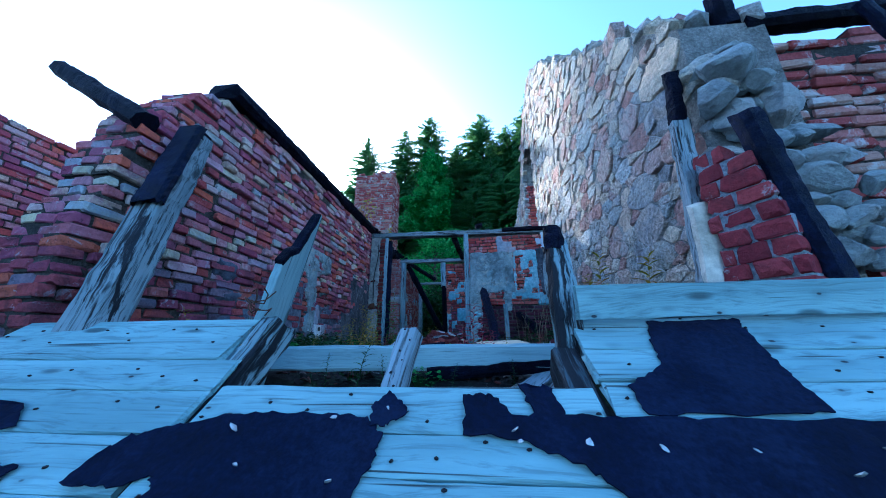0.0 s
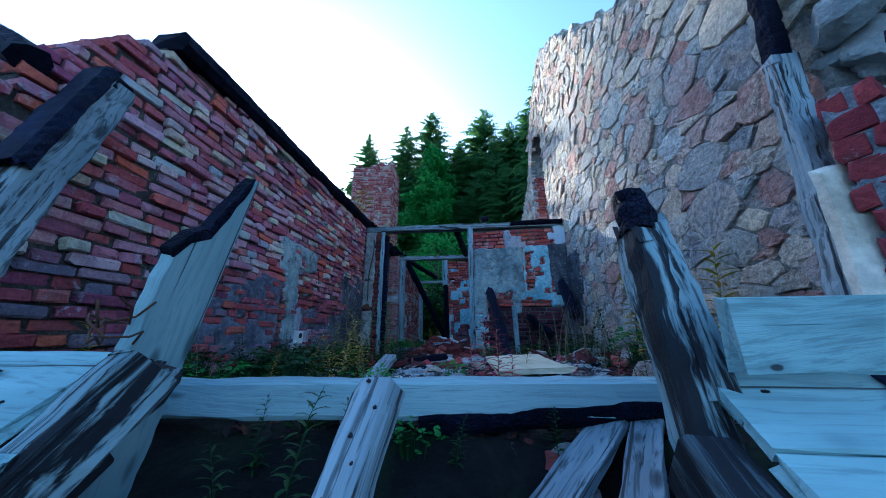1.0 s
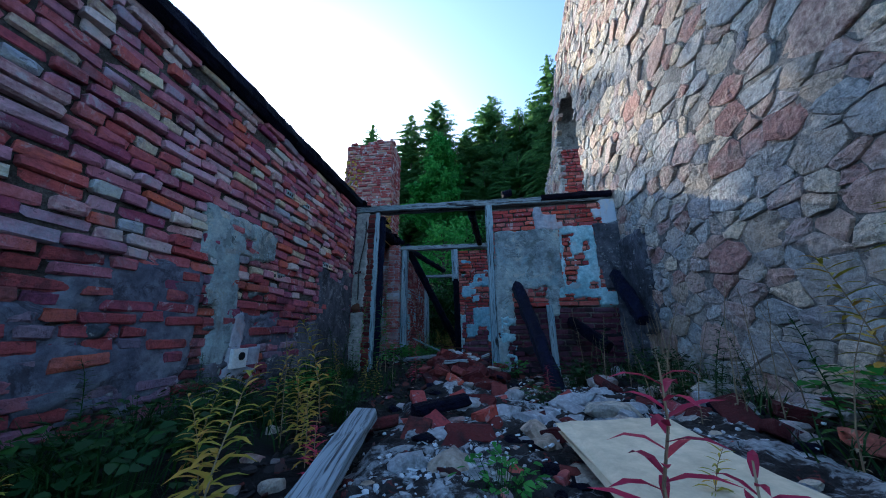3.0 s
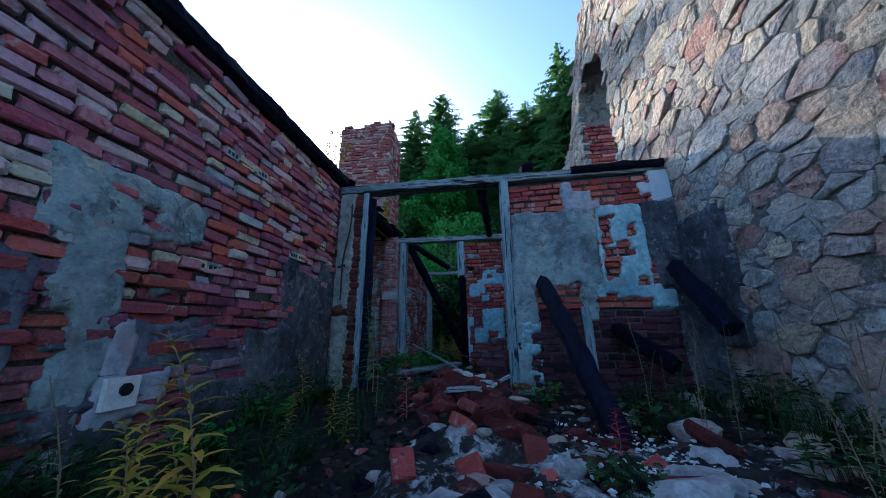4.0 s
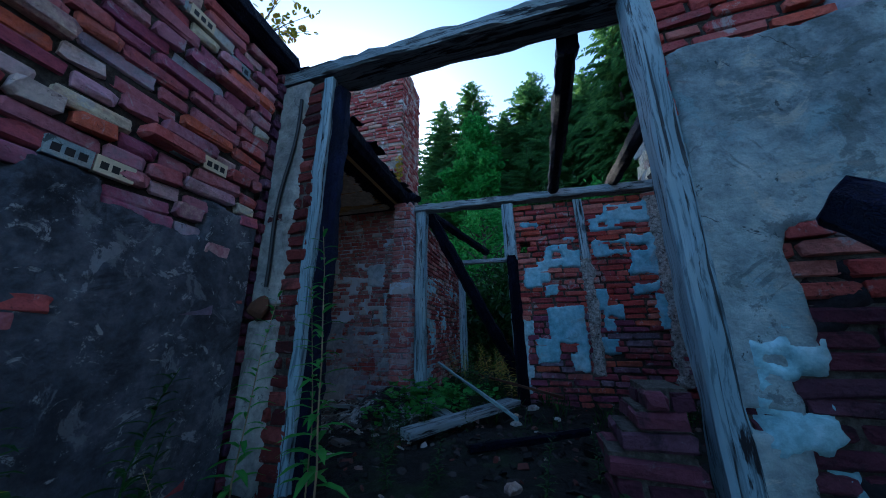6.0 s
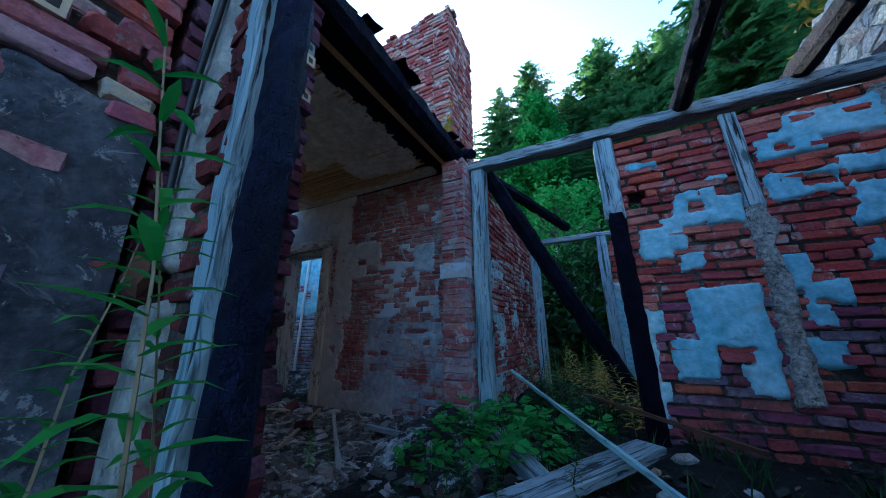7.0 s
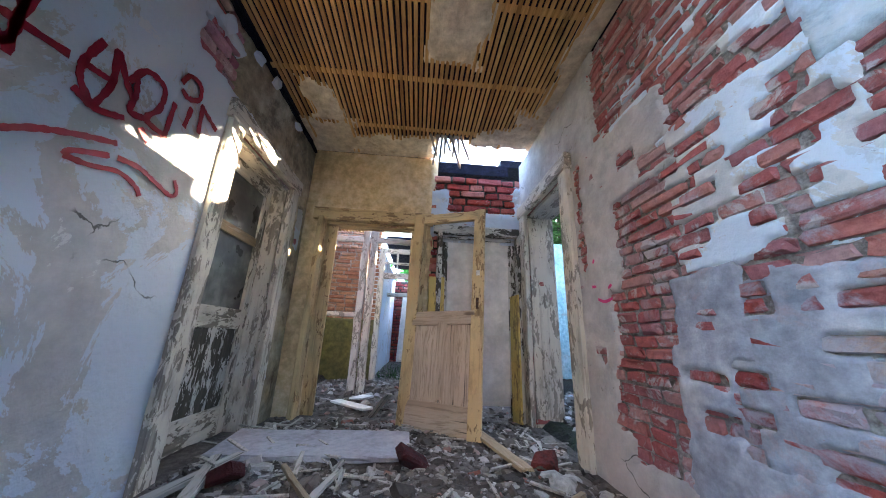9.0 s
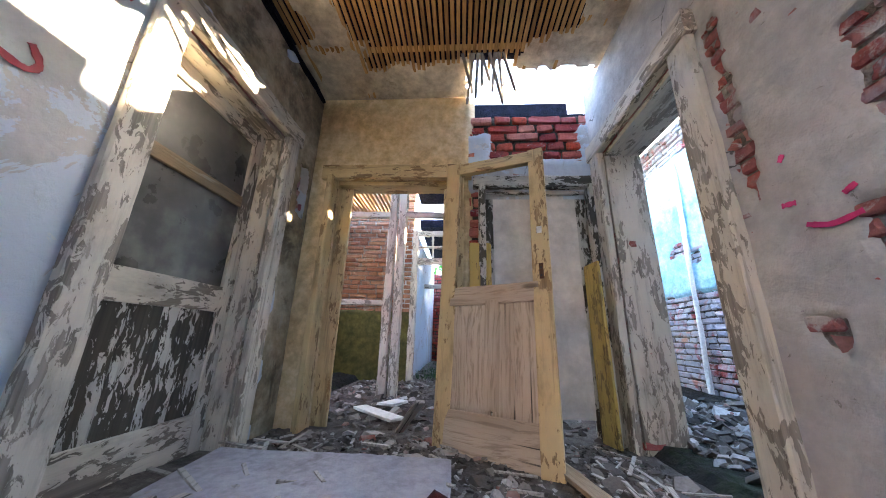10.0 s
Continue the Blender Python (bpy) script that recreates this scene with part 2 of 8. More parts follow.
m_brick_pier = surface("brick_dark_red", [(0.0, (0.1, 0.012, 0.02)), (0.35, (0.2, 0.026, 0.036)), (0.7, (0.3, 0.05, 0.055)), (1.0, (0.16, 0.02, 0.03))], big=9, fine=40, rand="obj", rand_share=0.7, stains=(((0.4, 0.4, 0.4), 6.0, 0.62, 0.68, 0.7), ((0.04, 0.015, 0.02), 4.0, 0.5, 0.66, 0.6)), bump=1.0, bump_scale=50, bump_dist=0.012)
m_mortar_pale = surface("mortar_pale", [(0, (0.14, 0.11, 0.09)), (0.5, (0.28, 0.24, 0.21)), (1, (0.46, 0.42, 0.39))], big=2, fine=50, bump=1.0, bump_scale=45, bump_dist=0.03)
m_mortar_lime = surface("mortar_lime", [(0, (0.2, 0.2, 0.21)), (0.5, (0.36, 0.37, 0.4)), (1, (0.56, 0.58, 0.61))], big=3, fine=50, bump=1.0, bump_scale=45, bump_dist=0.03)
m_lime_crumb = surface("lime_with_grit", [(0, (0.16, 0.15, 0.14)), (0.4, (0.38, 0.37, 0.34)), (1, (0.6, 0.59, 0.55))], big=14, fine=46, speck=0.45, stains=(((0.05, 0.045, 0.04), 26.0, 0.57, 0.62, 0.85), ((0.25, 0.12, 0.1), 11.0, 0.6, 0.66, 0.6)), bump=1.0, bump_scale=30, bump_dist=0.05)
m_mortar_stone = surface("stone_mortar", [(0, (0.1, 0.095, 0.09)), (0.5, (0.24, 0.225, 0.2)), (1, (0.4, 0.37, 0.33))], big=2, fine=40, stains=(((0.05, 0.045, 0.04), 3.0, 0.54, 0.66, 0.75),), bump=1.0, bump_scale=40, bump_dist=0.03)
m_mortar = surface("mortar", [(0, (0.028, 0.024, 0.022)), (0.5, (0.07, 0.06, 0.05)), (1, (0.17, 0.15, 0.13))], big=2, fine=50, bump=1.0, bump_scale=45, bump_dist=0.03)
m_plaster = surface("plaster_grey", [(0, (0.13, 0.165, 0.18)), (0.4, (0.25, 0.3, 0.31)), (0.7, (0.31, 0.37, 0.37)), (1, (0.4, 0.42, 0.38))], big=1.5, fine=11, speck=0.28, stains=(((0.07, 0.085, 0.09), 2.2, 0.52, 0.66, 0.7), ((0.46, 0.44, 0.37), 3.0, 0.56, 0.6, 0.6), ((0.2, 0.14, 0.1), 2.4, 0.58, 0.68, 0.5), ((0.025, 0.03, 0.035), 8.0, 0.62, 0.65, 0.8), ((0.22, 0.34, 0.38), 2.0, 0.56, 0.62, 0.55), ((0.1, 0.12, 0.12), 4.0, 0.56, 0.6, 0.6)), bump=0.9, bump_scale=30, bump_dist=0.02, fissures=1.4)
m_plaster_buff = surface("plaster_buff", [(0, (0.16, 0.16, 0.155)), (0.5, (0.29, 0.285, 0.26)), (1, (0.4, 0.38, 0.33))], big=2.0, fine=14, speck=0.25, stains=(((0.08, 0.07, 0.06), 2.4, 0.54, 0.66, 0.7), ((0.03, 0.03, 0.03), 7.0, 0.62, 0.66, 0.7)), bump=0.8, bump_scale=30, bump_dist=0.015, fissures=2.0)
m_plaster_lilac = surface("plaster_lilac", [(0, (0.2288, 0.2376, 0.2728)), (0.5, (0.3344, 0.3432, 0.3872)), (1, (0.44, 0.4312, 0.44))], big=2.0, fine=14, stains=(((0.4, 0.26, 0.24), 3.0, 0.52, 0.66, 0.6),), bump=0.5, bump_scale=30)
m_plaster_room = surface("plaster_dusty_grey", [(0, (0.36, 0.345, 0.34)), (0.5, (0.45, 0.435, 0.425)), (1, (0.52, 0.5, 0.485))], big=1.4, fine=9, speck=0.14, stains=(((0.46, 0.4, 0.385), 1.6, 0.5, 0.62, 0.5), ((0.32, 0.32, 0.34), 2.6, 0.54, 0.64, 0.55), ((0.2, 0.16, 0.12), 3.2, 0.6, 0.72, 0.5), ((0.12, 0.1, 0.085), 13.0, 0.64, 0.68, 0.6)), bump=0.8, bump_scale=24, bump_dist=0.014, fissures=1.1)
# dirty yellow-brown plaster with the corner's shadow put into its colour
m_plaster_brown = surface("plaster_brown_shaded", [(0, (0.168, 0.138, 0.0945)), (0.5, (0.322, 0.276, 0.1958)), (1, (0.476, 0.4278, 0.324))], big=1.8, fine=11, speck=0.2, stains=(((0.06, 0.05, 0.04), 2.2, 0.54, 0.66, 0.7), ((0.42, 0.4, 0.35), 4.0, 0.6, 0.66, 0.6)), bump=0.7, bump_scale=26, bump_dist=0.014)
m_plaster_cool = surface("plaster_blue_grey", [(0, (0.3, 0.35, 0.4)), (0.5, (0.4, 0.46, 0.52)), (1, (0.5, 0.55, 0.6))], big=2.0, fine=14, stains=(((0.56, 0.57, 0.57), 3.0, 0.56, 0.64, 0.6),), bump=0.5, bump_scale=30)
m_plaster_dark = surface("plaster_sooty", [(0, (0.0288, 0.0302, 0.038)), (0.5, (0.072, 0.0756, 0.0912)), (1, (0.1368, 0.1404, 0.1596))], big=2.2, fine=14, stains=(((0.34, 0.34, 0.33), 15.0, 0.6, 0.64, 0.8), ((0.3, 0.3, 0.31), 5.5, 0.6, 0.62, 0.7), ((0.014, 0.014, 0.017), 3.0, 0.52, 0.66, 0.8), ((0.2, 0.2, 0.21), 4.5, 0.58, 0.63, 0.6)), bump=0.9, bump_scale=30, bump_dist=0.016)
# soot, near black so that it also dims the foot of wall A
m_soot_dim = surface("soot_crust_dim", [(0, (0.006, 0.006, 0.008)), (0.5, (0.014, 0.012, 0.016)), (1, (0.035, 0.03, 0.035))], big=3, fine=18, stains=(((0.16, 0.15, 0.15), 18.0, 0.64, 0.67, 0.6),), bump=0.8, bump_scale=34, bump_dist=0.012)
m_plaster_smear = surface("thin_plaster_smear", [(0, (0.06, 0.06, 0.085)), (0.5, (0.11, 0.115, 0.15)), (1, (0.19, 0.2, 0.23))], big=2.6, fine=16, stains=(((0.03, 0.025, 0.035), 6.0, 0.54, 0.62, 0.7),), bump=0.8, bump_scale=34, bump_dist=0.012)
m_plaster_blue = surface("plaster_blue", [(0, (0.2, 0.36, 0.42)), (0.5, (0.34, 0.53, 0.58)), (1, (0.5, 0.62, 0.65))], big=2.4, fine=16, speck=0.3, stains=(((0.3, 0.29, 0.27), 3.0, 0.52, 0.66, 0.8), ((0.07, 0.08, 0.08), 5.0, 0.6, 0.75, 0.6)), bump=0.5, bump_scale=35)
m_plaster_teal = surface("plaster_teal", [(0, (0.15, 0.33, 0.42)), (0.5, (0.25, 0.47, 0.57)), (1, (0.38, 0.57, 0.64))], big=2.0, fine=14, speck=0.25, stains=(((0.3, 0.3, 0.29), 3.0, 0.56, 0.66, 0.6), ((0.09, 0.13, 0.14), 5.0, 0.6, 0.72, 0.6)), bump=0.5, bump_scale=35)
m_plaster_pale = surface("plaster_pale", [(0, (0.38, 0.38, 0.385)), (0.5, (0.46, 0.455, 0.455)), (1, (0.54, 0.53, 0.515))], big=1.1, fine=10, speck=0.08, stains=(((0.52, 0.59, 0.68), 1.0, 0.46, 0.468, 0.9), ((0.4, 0.41, 0.43), 1.9, 0.57, 0.6, 0.5), ((0.62, 0.62, 0.61), 2.6, 0.6, 0.615, 0.7), ((0.36, 0.3, 0.2), 1.3, 0.66, 0.8, 0.3), ((0.16, 0.14, 0.12), 11.0, 0.67, 0.7, 0.6)), bump=0.6, bump_scale=26, fissures=0.8)
m_plaster_cream = surface("plaster_cream", [(0, (0.44, 0.37, 0.28)), (0.5, (0.6, 0.53, 0.41)), (1, (0.7, 0.64, 0.53))], big=1.6, fine=12, stains=(((0.22, 0.16, 0.09), 2.4, 0.56, 0.72, 0.6),), bump=0.5, bump_scale=30)
# ochre plaster, its saturation raised to stand in for warm bounced sunlight
m_plaster_yellow = surface("plaster_ochre", [(0, (0.46, 0.33, 0.18)), (0.5, (0.62, 0.47, 0.27)), (1, (0.66, 0.56, 0.4))], big=1.2, fine=12, stains=(((0.2, 0.15, 0.09), 2.0, 0.55, 0.8, 0.6),), bump=0.3, bump_scale=30)
STONES = [(0.0, (0.2442, 0.2276, 0.2152)), (0.12, (0.5128, 0.4071, 0.2937)), (0.24, (0.3663, 0.3826, 0.3785)), (0.36, (0.6716, 0.5621, 0.4068)), (0.46, (0.4518, 0.311, 0.2599)), (0.54, (0.5128, 0.5209, 0.4861)), (0.64, (0.3785, 0.2031, 0.1696)), (0.72, (0.6472, 0.5621, 0.4414)), (0.82, (0.3175, 0.3169, 0.3283)), (0.9, (0.5739, 0.4552, 0.3502)), (1.0, (0.4152, 0.4012, 0.373))]
stone_stains = (((0.09, 0.085, 0.08), 5.0, 0.52, 0.7, 0.6), ((0.42, 0.4, 0.35), 6.0, 0.6, 0.7, 0.6))
m_stone = surface("stone", STONES, big=5, fine=30, rand="obj", rand_share=0.75, stains=stone_stains, bump=1.0, bump_scale=24, bump_dist=0.045, speck=0.4)
m_stone_stuff = surface("stone_joined", STONES, big=5, fine=30, rand="isl", rand_share=0.75, stains=stone_stains, bump=1.0, bump_scale=24, bump_dist=0.045, speck=0.4)


def grain(name, dark, mid, pale, lines=0.5, soot=0.0, split=0.62, specks=False):
    """Weathered wood: long grain lines, knots, splits along the grain, and soot in streaks."""
    g = Graph(name)
    at = g.coords("obj", (1, 1, 1))
    wide = g.noise(g.coords("obj", (0.8, 5, 5)), 1.0, 5.0, 0.6)
    v = g.tree.nodes.new("ShaderNodeTexVoronoi")
    g.put(v.inputs["Vector"], g.coords("obj", (2.6, 8, 8)))
    v.inputs["Scale"].default_value = 1.0
    knot = g.band(v.outputs[0], 0.2, 0.1)
    ring = g.math("MULTIPLY", v.outputs[0], 0.35)
    bend = g.tree.nodes.new("ShaderNodeVectorMath")
    g.put(bend.inputs[0], at)
    g.put(bend.inputs[1], g.node("CombineXYZ", 0, Y=g.math("MULTIPLY", ring, 0.16), Z=g.math("MULTIPLY", ring, 0.16)))
    m = g.tree.nodes.new("ShaderNodeMapping")
    g.put(m.inputs[0], bend.outputs[0])
    m.inputs["Scale"].default_value = (1.3, 75, 75)
    line = g.noise(m.outputs[0], 1.0, 5.0, 0.65)
    cut = g.band(g.noise(g.coords("obj", (0.9, 46, 46)), 1.0, 3.0, 0.5), split, split + 0.05)
    col = g.ramp(g.band(wide, 0.28, 0.72), [(0, mid), (1, pale)])
    col = g.mix(g.math("MULTIPLY", g.band(line, 0.52, 0.36), lines), col, (*dark, 1))
    col = g.mix(g.math("MULTIPLY", knot, 0.8), col, (*[c * 0.5 for c in dark], 1))
    col = g.mix(g.math("MULTIPLY", cut, 0.85), col, (0.012, 0.011, 0.012, 1))
    if soot:
        streak = g.noise(g.coords("obj", (1.1, 10, 10)), 1.0, 6.0, 0.65, 0.4)
        col = g.mix(g.band(streak, 0.5 + 0.16 * (1 - 2 * soot), 0.55 + 0.16 * (1 - 2 * soot)), col, (0.008, 0.008, 0.011, 1))
    if specks:
        s = g.tree.nodes.new("ShaderNodeTexVoronoi")
        g.put(s.inputs["Vector"], g.coords("obj", (9, 18, 18)))
        s.inputs["Scale"].default_value = 1.0
        some = g.band(g.noise(g.coords("obj", (1.6, 2.5, 2.5)), 1.0, 3.0), 0.44, 0.54)
        dot = g.math("MULTIPLY", g.band(s.outputs[0], 0.13, 0.07), some)
        halo = g.math("MULTIPLY", g.band(s.outputs[0], 0.42, 0.1), some)
        col = g.mix(g.math("MULTIPLY", halo, 0.3), col, (*dark, 1))
        col = g.mix(g.math("MULTIPLY", dot, 0.92), col, (0.012, 0.011, 0.014, 1))
    g.put(g.shader.inputs["Base Color"], col)
    g.put(g.shader.inputs["Roughness"], 0.72)
    g.put(g.shader.inputs["Specular IOR Level"], 0.3)
    b = g.tree.nodes.new("ShaderNodeBump")
    b.inputs["Strength"].default_value, b.inputs["Distance"].default_value = 0.7, 0.006
    g.put(b.inputs["Height"], g.math("SUBTRACT", g.math("SUBTRACT", line, g.math("MULTIPLY", cut, 1.2)), g.math("MULTIPLY", knot, 0.3)))
    g.put(g.shader.inputs["Normal"], b.outputs[0])
    return g.mat


m_wood = grain("weathered_wood", (0.075, 0.105, 0.11), (0.2, 0.29, 0.29), (0.36, 0.5, 0.49), 0.4, 0.0, 0.66, True)
m_wood_old = grain("cracked_grey_wood", (0.045, 0.055, 0.06), (0.17, 0.2, 0.215), (0.34, 0.38, 0.395), 0.75, 0.2, 0.59)
m_wood_burnt = grain("scorched_wood", (0.02, 0.024, 0.03), (0.14, 0.19, 0.2), (0.34, 0.41, 0.42), 0.85, 0.6, 0.58)
m_wood_black = grain("burnt_black_wood", (0.006, 0.007, 0.011), (0.02, 0.026, 0.035), (0.09, 0.115, 0.13), 0.9, 0.62, 0.58)
m_wood_sooty = grain("sooty_wood", (0.03, 0.036, 0.04), (0.14, 0.17, 0.18), (0.28, 0.32, 0.33), 0.8, 0.36, 0.59)
m_beam = grain("smooth_weathered_beam", (0.12, 0.16, 0.165), (0.22, 0.3, 0.31), (0.33, 0.42, 0.42), 0.3, 0.0, 0.68)
m_lath_grey = grain("grey_lath", (0.09, 0.08, 0.07), (0.27, 0.25, 0.225), (0.44, 0.41, 0.37), 0.6, 0.0, 0.64)
m_post = grain("pale_weathered_post", (0.05, 0.075, 0.09), (0.2, 0.285, 0.33), (0.38, 0.47, 0.5), 0.7, 0.24, 0.6)
m_wood_pale = grain("bare_door_wood", (0.2, 0.14, 0.1), (0.4, 0.31, 0.23), (0.56, 0.46, 0.36), 0.55, 0.0, 0.66)
m_boulder = surface("boulder_stone", [(0, (0.2, 0.2, 0.2)), (0.35, (0.28, 0.29, 0.285)), (0.6, (0.36, 0.37, 0.355)), (0.8, (0.4, 0.33, 0.3)), (1, (0.42, 0.37, 0.29))], big=3.5, fine=26, rand="obj", rand_share=0.4, stains=(((0.1, 0.1, 0.1), 4.0, 0.55, 0.7, 0.6), ((0.5, 0.5, 0.46), 6.0, 0.58, 0.68, 0.6)), bump=1.0, bump_scale=30, bump_dist=0.03)
m_wood_brown = surface("brown_wood", [(0, (0.13, 0.09, 0.055)), (0.5, (0.27, 0.2, 0.125)), (1, (0.42, 0.34, 0.24))], coord="obj", scale=(1.2, 14, 14), big=1.3, fine=8, rand="obj", rand_share=0.3, stains=(((0.5, 0.46, 0.38), 2.0, 0.58, 0.66, 0.6),), bump=0.4, bump_scale=9, rough=0.75)
# navy in the base colour stands in for sky reflected by the char
m_char = surface("charred_wood", [(0, (0.003, 0.003, 0.008)), (0.6, (0.006, 0.006, 0.017)), (1, (0.014, 0.014, 0.036))], coord="obj", scale=(0.7, 1.2, 1.2), big=6, fine=40, rough=0.6, rough_var=0.3, bump=1.0, bump_scale=40, bump_dist=0.012, crack=2.2, crack_scale=62, spec=0.07)
m_tar = surface("tar_paper", [(0, (0.003, 0.004, 0.012)), (0.5, (0.0045, 0.006, 0.021)), (1, (0.01, 0.013, 0.036))], big=3, fine=60, rough=0.92, bump=0.5, bump_scale=90, bump_dist=0.004, spec=0.12)
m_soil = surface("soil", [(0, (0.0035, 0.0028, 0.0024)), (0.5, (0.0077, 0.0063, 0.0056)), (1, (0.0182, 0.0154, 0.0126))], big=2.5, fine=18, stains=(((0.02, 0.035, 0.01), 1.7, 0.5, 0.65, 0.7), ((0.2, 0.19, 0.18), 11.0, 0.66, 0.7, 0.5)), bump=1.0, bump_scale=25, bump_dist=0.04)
m_chips = surface("rubble_chips", [(0, (0.03, 0.026, 0.023)), (0.3, (0.08, 0.068, 0.06)), (0.55, (0.15, 0.13, 0.115)), (0.74, (0.24, 0.225, 0.215)), (0.86, (0.4, 0.385, 0.37)), (0.93, (0.19, 0.07, 0.05)), (1, (0.13, 0.12, 0.105))], big=9, fine=40, rand="isl", rand_share=0.85, bump=0.6)
m_floor = surface("littered_floor", [(0, (0.035, 0.0301, 0.028)), (0.5, (0.084, 0.0735, 0.0665)), (1, (0.154, 0.14, 0.1295))], big=3, fine=22, stains=(((0.05, 0.07, 0.03), 1.3, 0.56, 0.7, 0.6), ((0.3, 0.28, 0.26), 9.0, 0.6, 0.68, 0.6)), bump=1.0, bump_scale=28, bump_dist=0.03)
m_chips_dark = surface("dark_chips", [(0, (0.008, 0.007, 0.007)), (0.45, (0.02, 0.017, 0.016)), (0.75, (0.045, 0.038, 0.035)), (0.88, (0.11, 0.03, 0.022)), (0.95, (0.3, 0.29, 0.27)), (1, (0.06, 0.06, 0.06))], big=9, fine=40, rand="isl", rand_share=0.9, bump=0.6)
# glossier char, with a stronger blue painted in for the reflected sky
m_char_sky_tint = surface("charred_wood_sky_tint", [(0, (0.003, 0.004, 0.014)), (0.6, (0.006, 0.008, 0.032)), (1, (0.014, 0.018, 0.06))], coord="obj", scale=(0.8, 1.2, 1.2), big=6, fine=40, rough=0.62, rough_var=0.3, bump=1.0, bump_scale=40, bump_dist=0.014, crack=1.3, crack_scale=85, spec=0.16)
m_lath = surface("lath_wood", [(0, (0.204, 0.1094, 0.0428)), (0.5, (0.4896, 0.2884, 0.1142)), (1, (0.6324, 0.4276, 0.2094))], scale=(1.2, 10, 10), big=1.5, fine=8, rand="isl", rand_share=0.6, stains=(((0.05, 0.03, 0.02), 1.2, 0.55, 0.7, 0.7),), bump=0.4, bump_scale=20)
m_bark = surface("bark", [(0, (0.04, 0.03, 0.025)), (1, (0.12, 0.095, 0.08))], big=3, fine=20, bump=1.0, bump_scale=15)


def leafy(name, stops, rand="obj", share=0.6, passing=0.25, rough=0.55):
    g = Graph(name)
    r = g.node("NewGeometry", 8) if rand == "isl" else g.node("ObjectInfo", 5)
    n = g.noise(g.coords("pos", (1, 1, 1)), 9.0, 4.0)
    col = g.ramp(g.math("ADD", g.math("MULTIPLY", r, share), g.math("MULTIPLY", n, 1 - share)), stops)
    g.put(g.shader.inputs["Base Color"], col)
    g.put(g.shader.inputs["Roughness"], rough)
    g.put(g.shader.inputs["Specular IOR Level"], 0.25)
    t = g.tree.nodes.new("ShaderNodeBsdfTranslucent")
    g.put(t.inputs["Color"], col)
    m = g.tree.nodes.new("ShaderNodeMixShader")
    m.inputs[0].default_value = passing
    g.tree.links.new(g.shader.outputs[0], m.inputs[1])
    g.tree.links.new(t.outputs[0], m.inputs[2])
    g.tree.links.new(m.outputs[0], g.tree.nodes["Material Output"].inputs[0])
    return g.mat


m_needles = leafy("needles", [(0, (0.04, 0.095, 0.034)), (0.5, (0.09, 0.19, 0.055)), (1, (0.18, 0.3, 0.08))], "isl", 0.6, 0.5)
m_broad = leafy("broad_leaves", [(0, (0.04, 0.15, 0.025)), (0.5, (0.08, 0.27, 0.045)), (1, (0.16, 0.4, 0.08))], "isl", 0.6, 0.5)
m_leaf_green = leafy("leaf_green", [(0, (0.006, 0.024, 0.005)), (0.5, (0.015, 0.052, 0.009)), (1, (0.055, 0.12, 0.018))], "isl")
m_leaf_yellow = leafy("leaf_yellow", [(0, (0.12, 0.17, 0.02)), (0.4, (0.36, 0.3, 0.03)), (0.7, (0.45, 0.27, 0.04)), (1, (0.4, 0.12, 0.04))], "isl")
m_leaf_red = leafy("leaf_red", [(0, (0.2, 0.01, 0.035)), (0.6, (0.4, 0.02, 0.07)), (1, (0.45, 0.1, 0.06))], "isl")
m_dry = leafy("dry_stalk", [(0, (0.16, 0.11, 0.06)), (1, (0.34, 0.27, 0.17))], "isl", 0.5, 0.1)


def peeling(name, under, over, cover=0.7, scale=(16, 46, 46)):
    """Old paint that has come off bare wood in ragged flakes, more in some stretches than in others."""
    g = Graph(name)
    lost = g.noise(g.coords("obj", tuple(c * 0.2 for c in scale)), 1.0, 4.0, 0.6, 0.5)
    flakes = g.noise(g.coords("obj", tuple(c * 0.7 for c in scale)), 1.0, 9.0, 0.68, 0.9)
    keep = g.math("ADD", g.math("MULTIPLY", lost, 0.5), g.math("MULTIPLY", flakes, 0.5))
    thr = 0.5 + (0.5 - cover) * 0.13
    mask = g.band(keep, thr - 0.005, thr + 0.005)
    wood = g.ramp(g.noise(g.coords("obj", (1.4, 45, 45)), 1.0, 6.0), [(0.3, tuple(c * 0.4 for c in under)), (0.7, under)])
    paint = g.ramp(g.noise(g.coords("obj", (2.5, 6, 6)), 1.0, 6.0, 0.65), [(0.3, tuple(c * 0.5 for c in over)), (0.48, tuple(c * 0.88 for c in over)), (0.7, over)])
    grime = g.band(g.noise(g.coords("obj", (1.3, 22, 22)), 1.0, 6.0, 0.7), 0.52, 0.68)
    paint = g.mix(g.math("MULTIPLY", grime, 0.6), paint, (over[0] * 0.32, over[1] * 0.32, over[2] * 0.32, 1.0))
    g.put(g.shader.inputs["Base Color"], g.mix(mask, wood, paint))
    g.put(g.shader.inputs["Roughness"], g.math("SUBTRACT", 0.85, g.math("MULTIPLY", mask, 0.25)))
    b = g.tree.nodes.new("ShaderNodeBump")
    b.inputs["Strength"].default_value, b.inputs["Distance"].default_value = 0.7, 0.004
    g.put(b.inputs["Height"], g.math("ADD", mask, g.math("MULTIPLY", g.noise(g.coords("obj", (2, 60, 60)), 1.0, 5.0), 0.6)))
    g.put(g.shader.inputs["Normal"], b.outputs[0])
    return g.mat


m_paint_cream = peeling("peeling_cream_paint", (0.36, 0.32, 0.27), (0.64, 0.59, 0.5), 0.74)
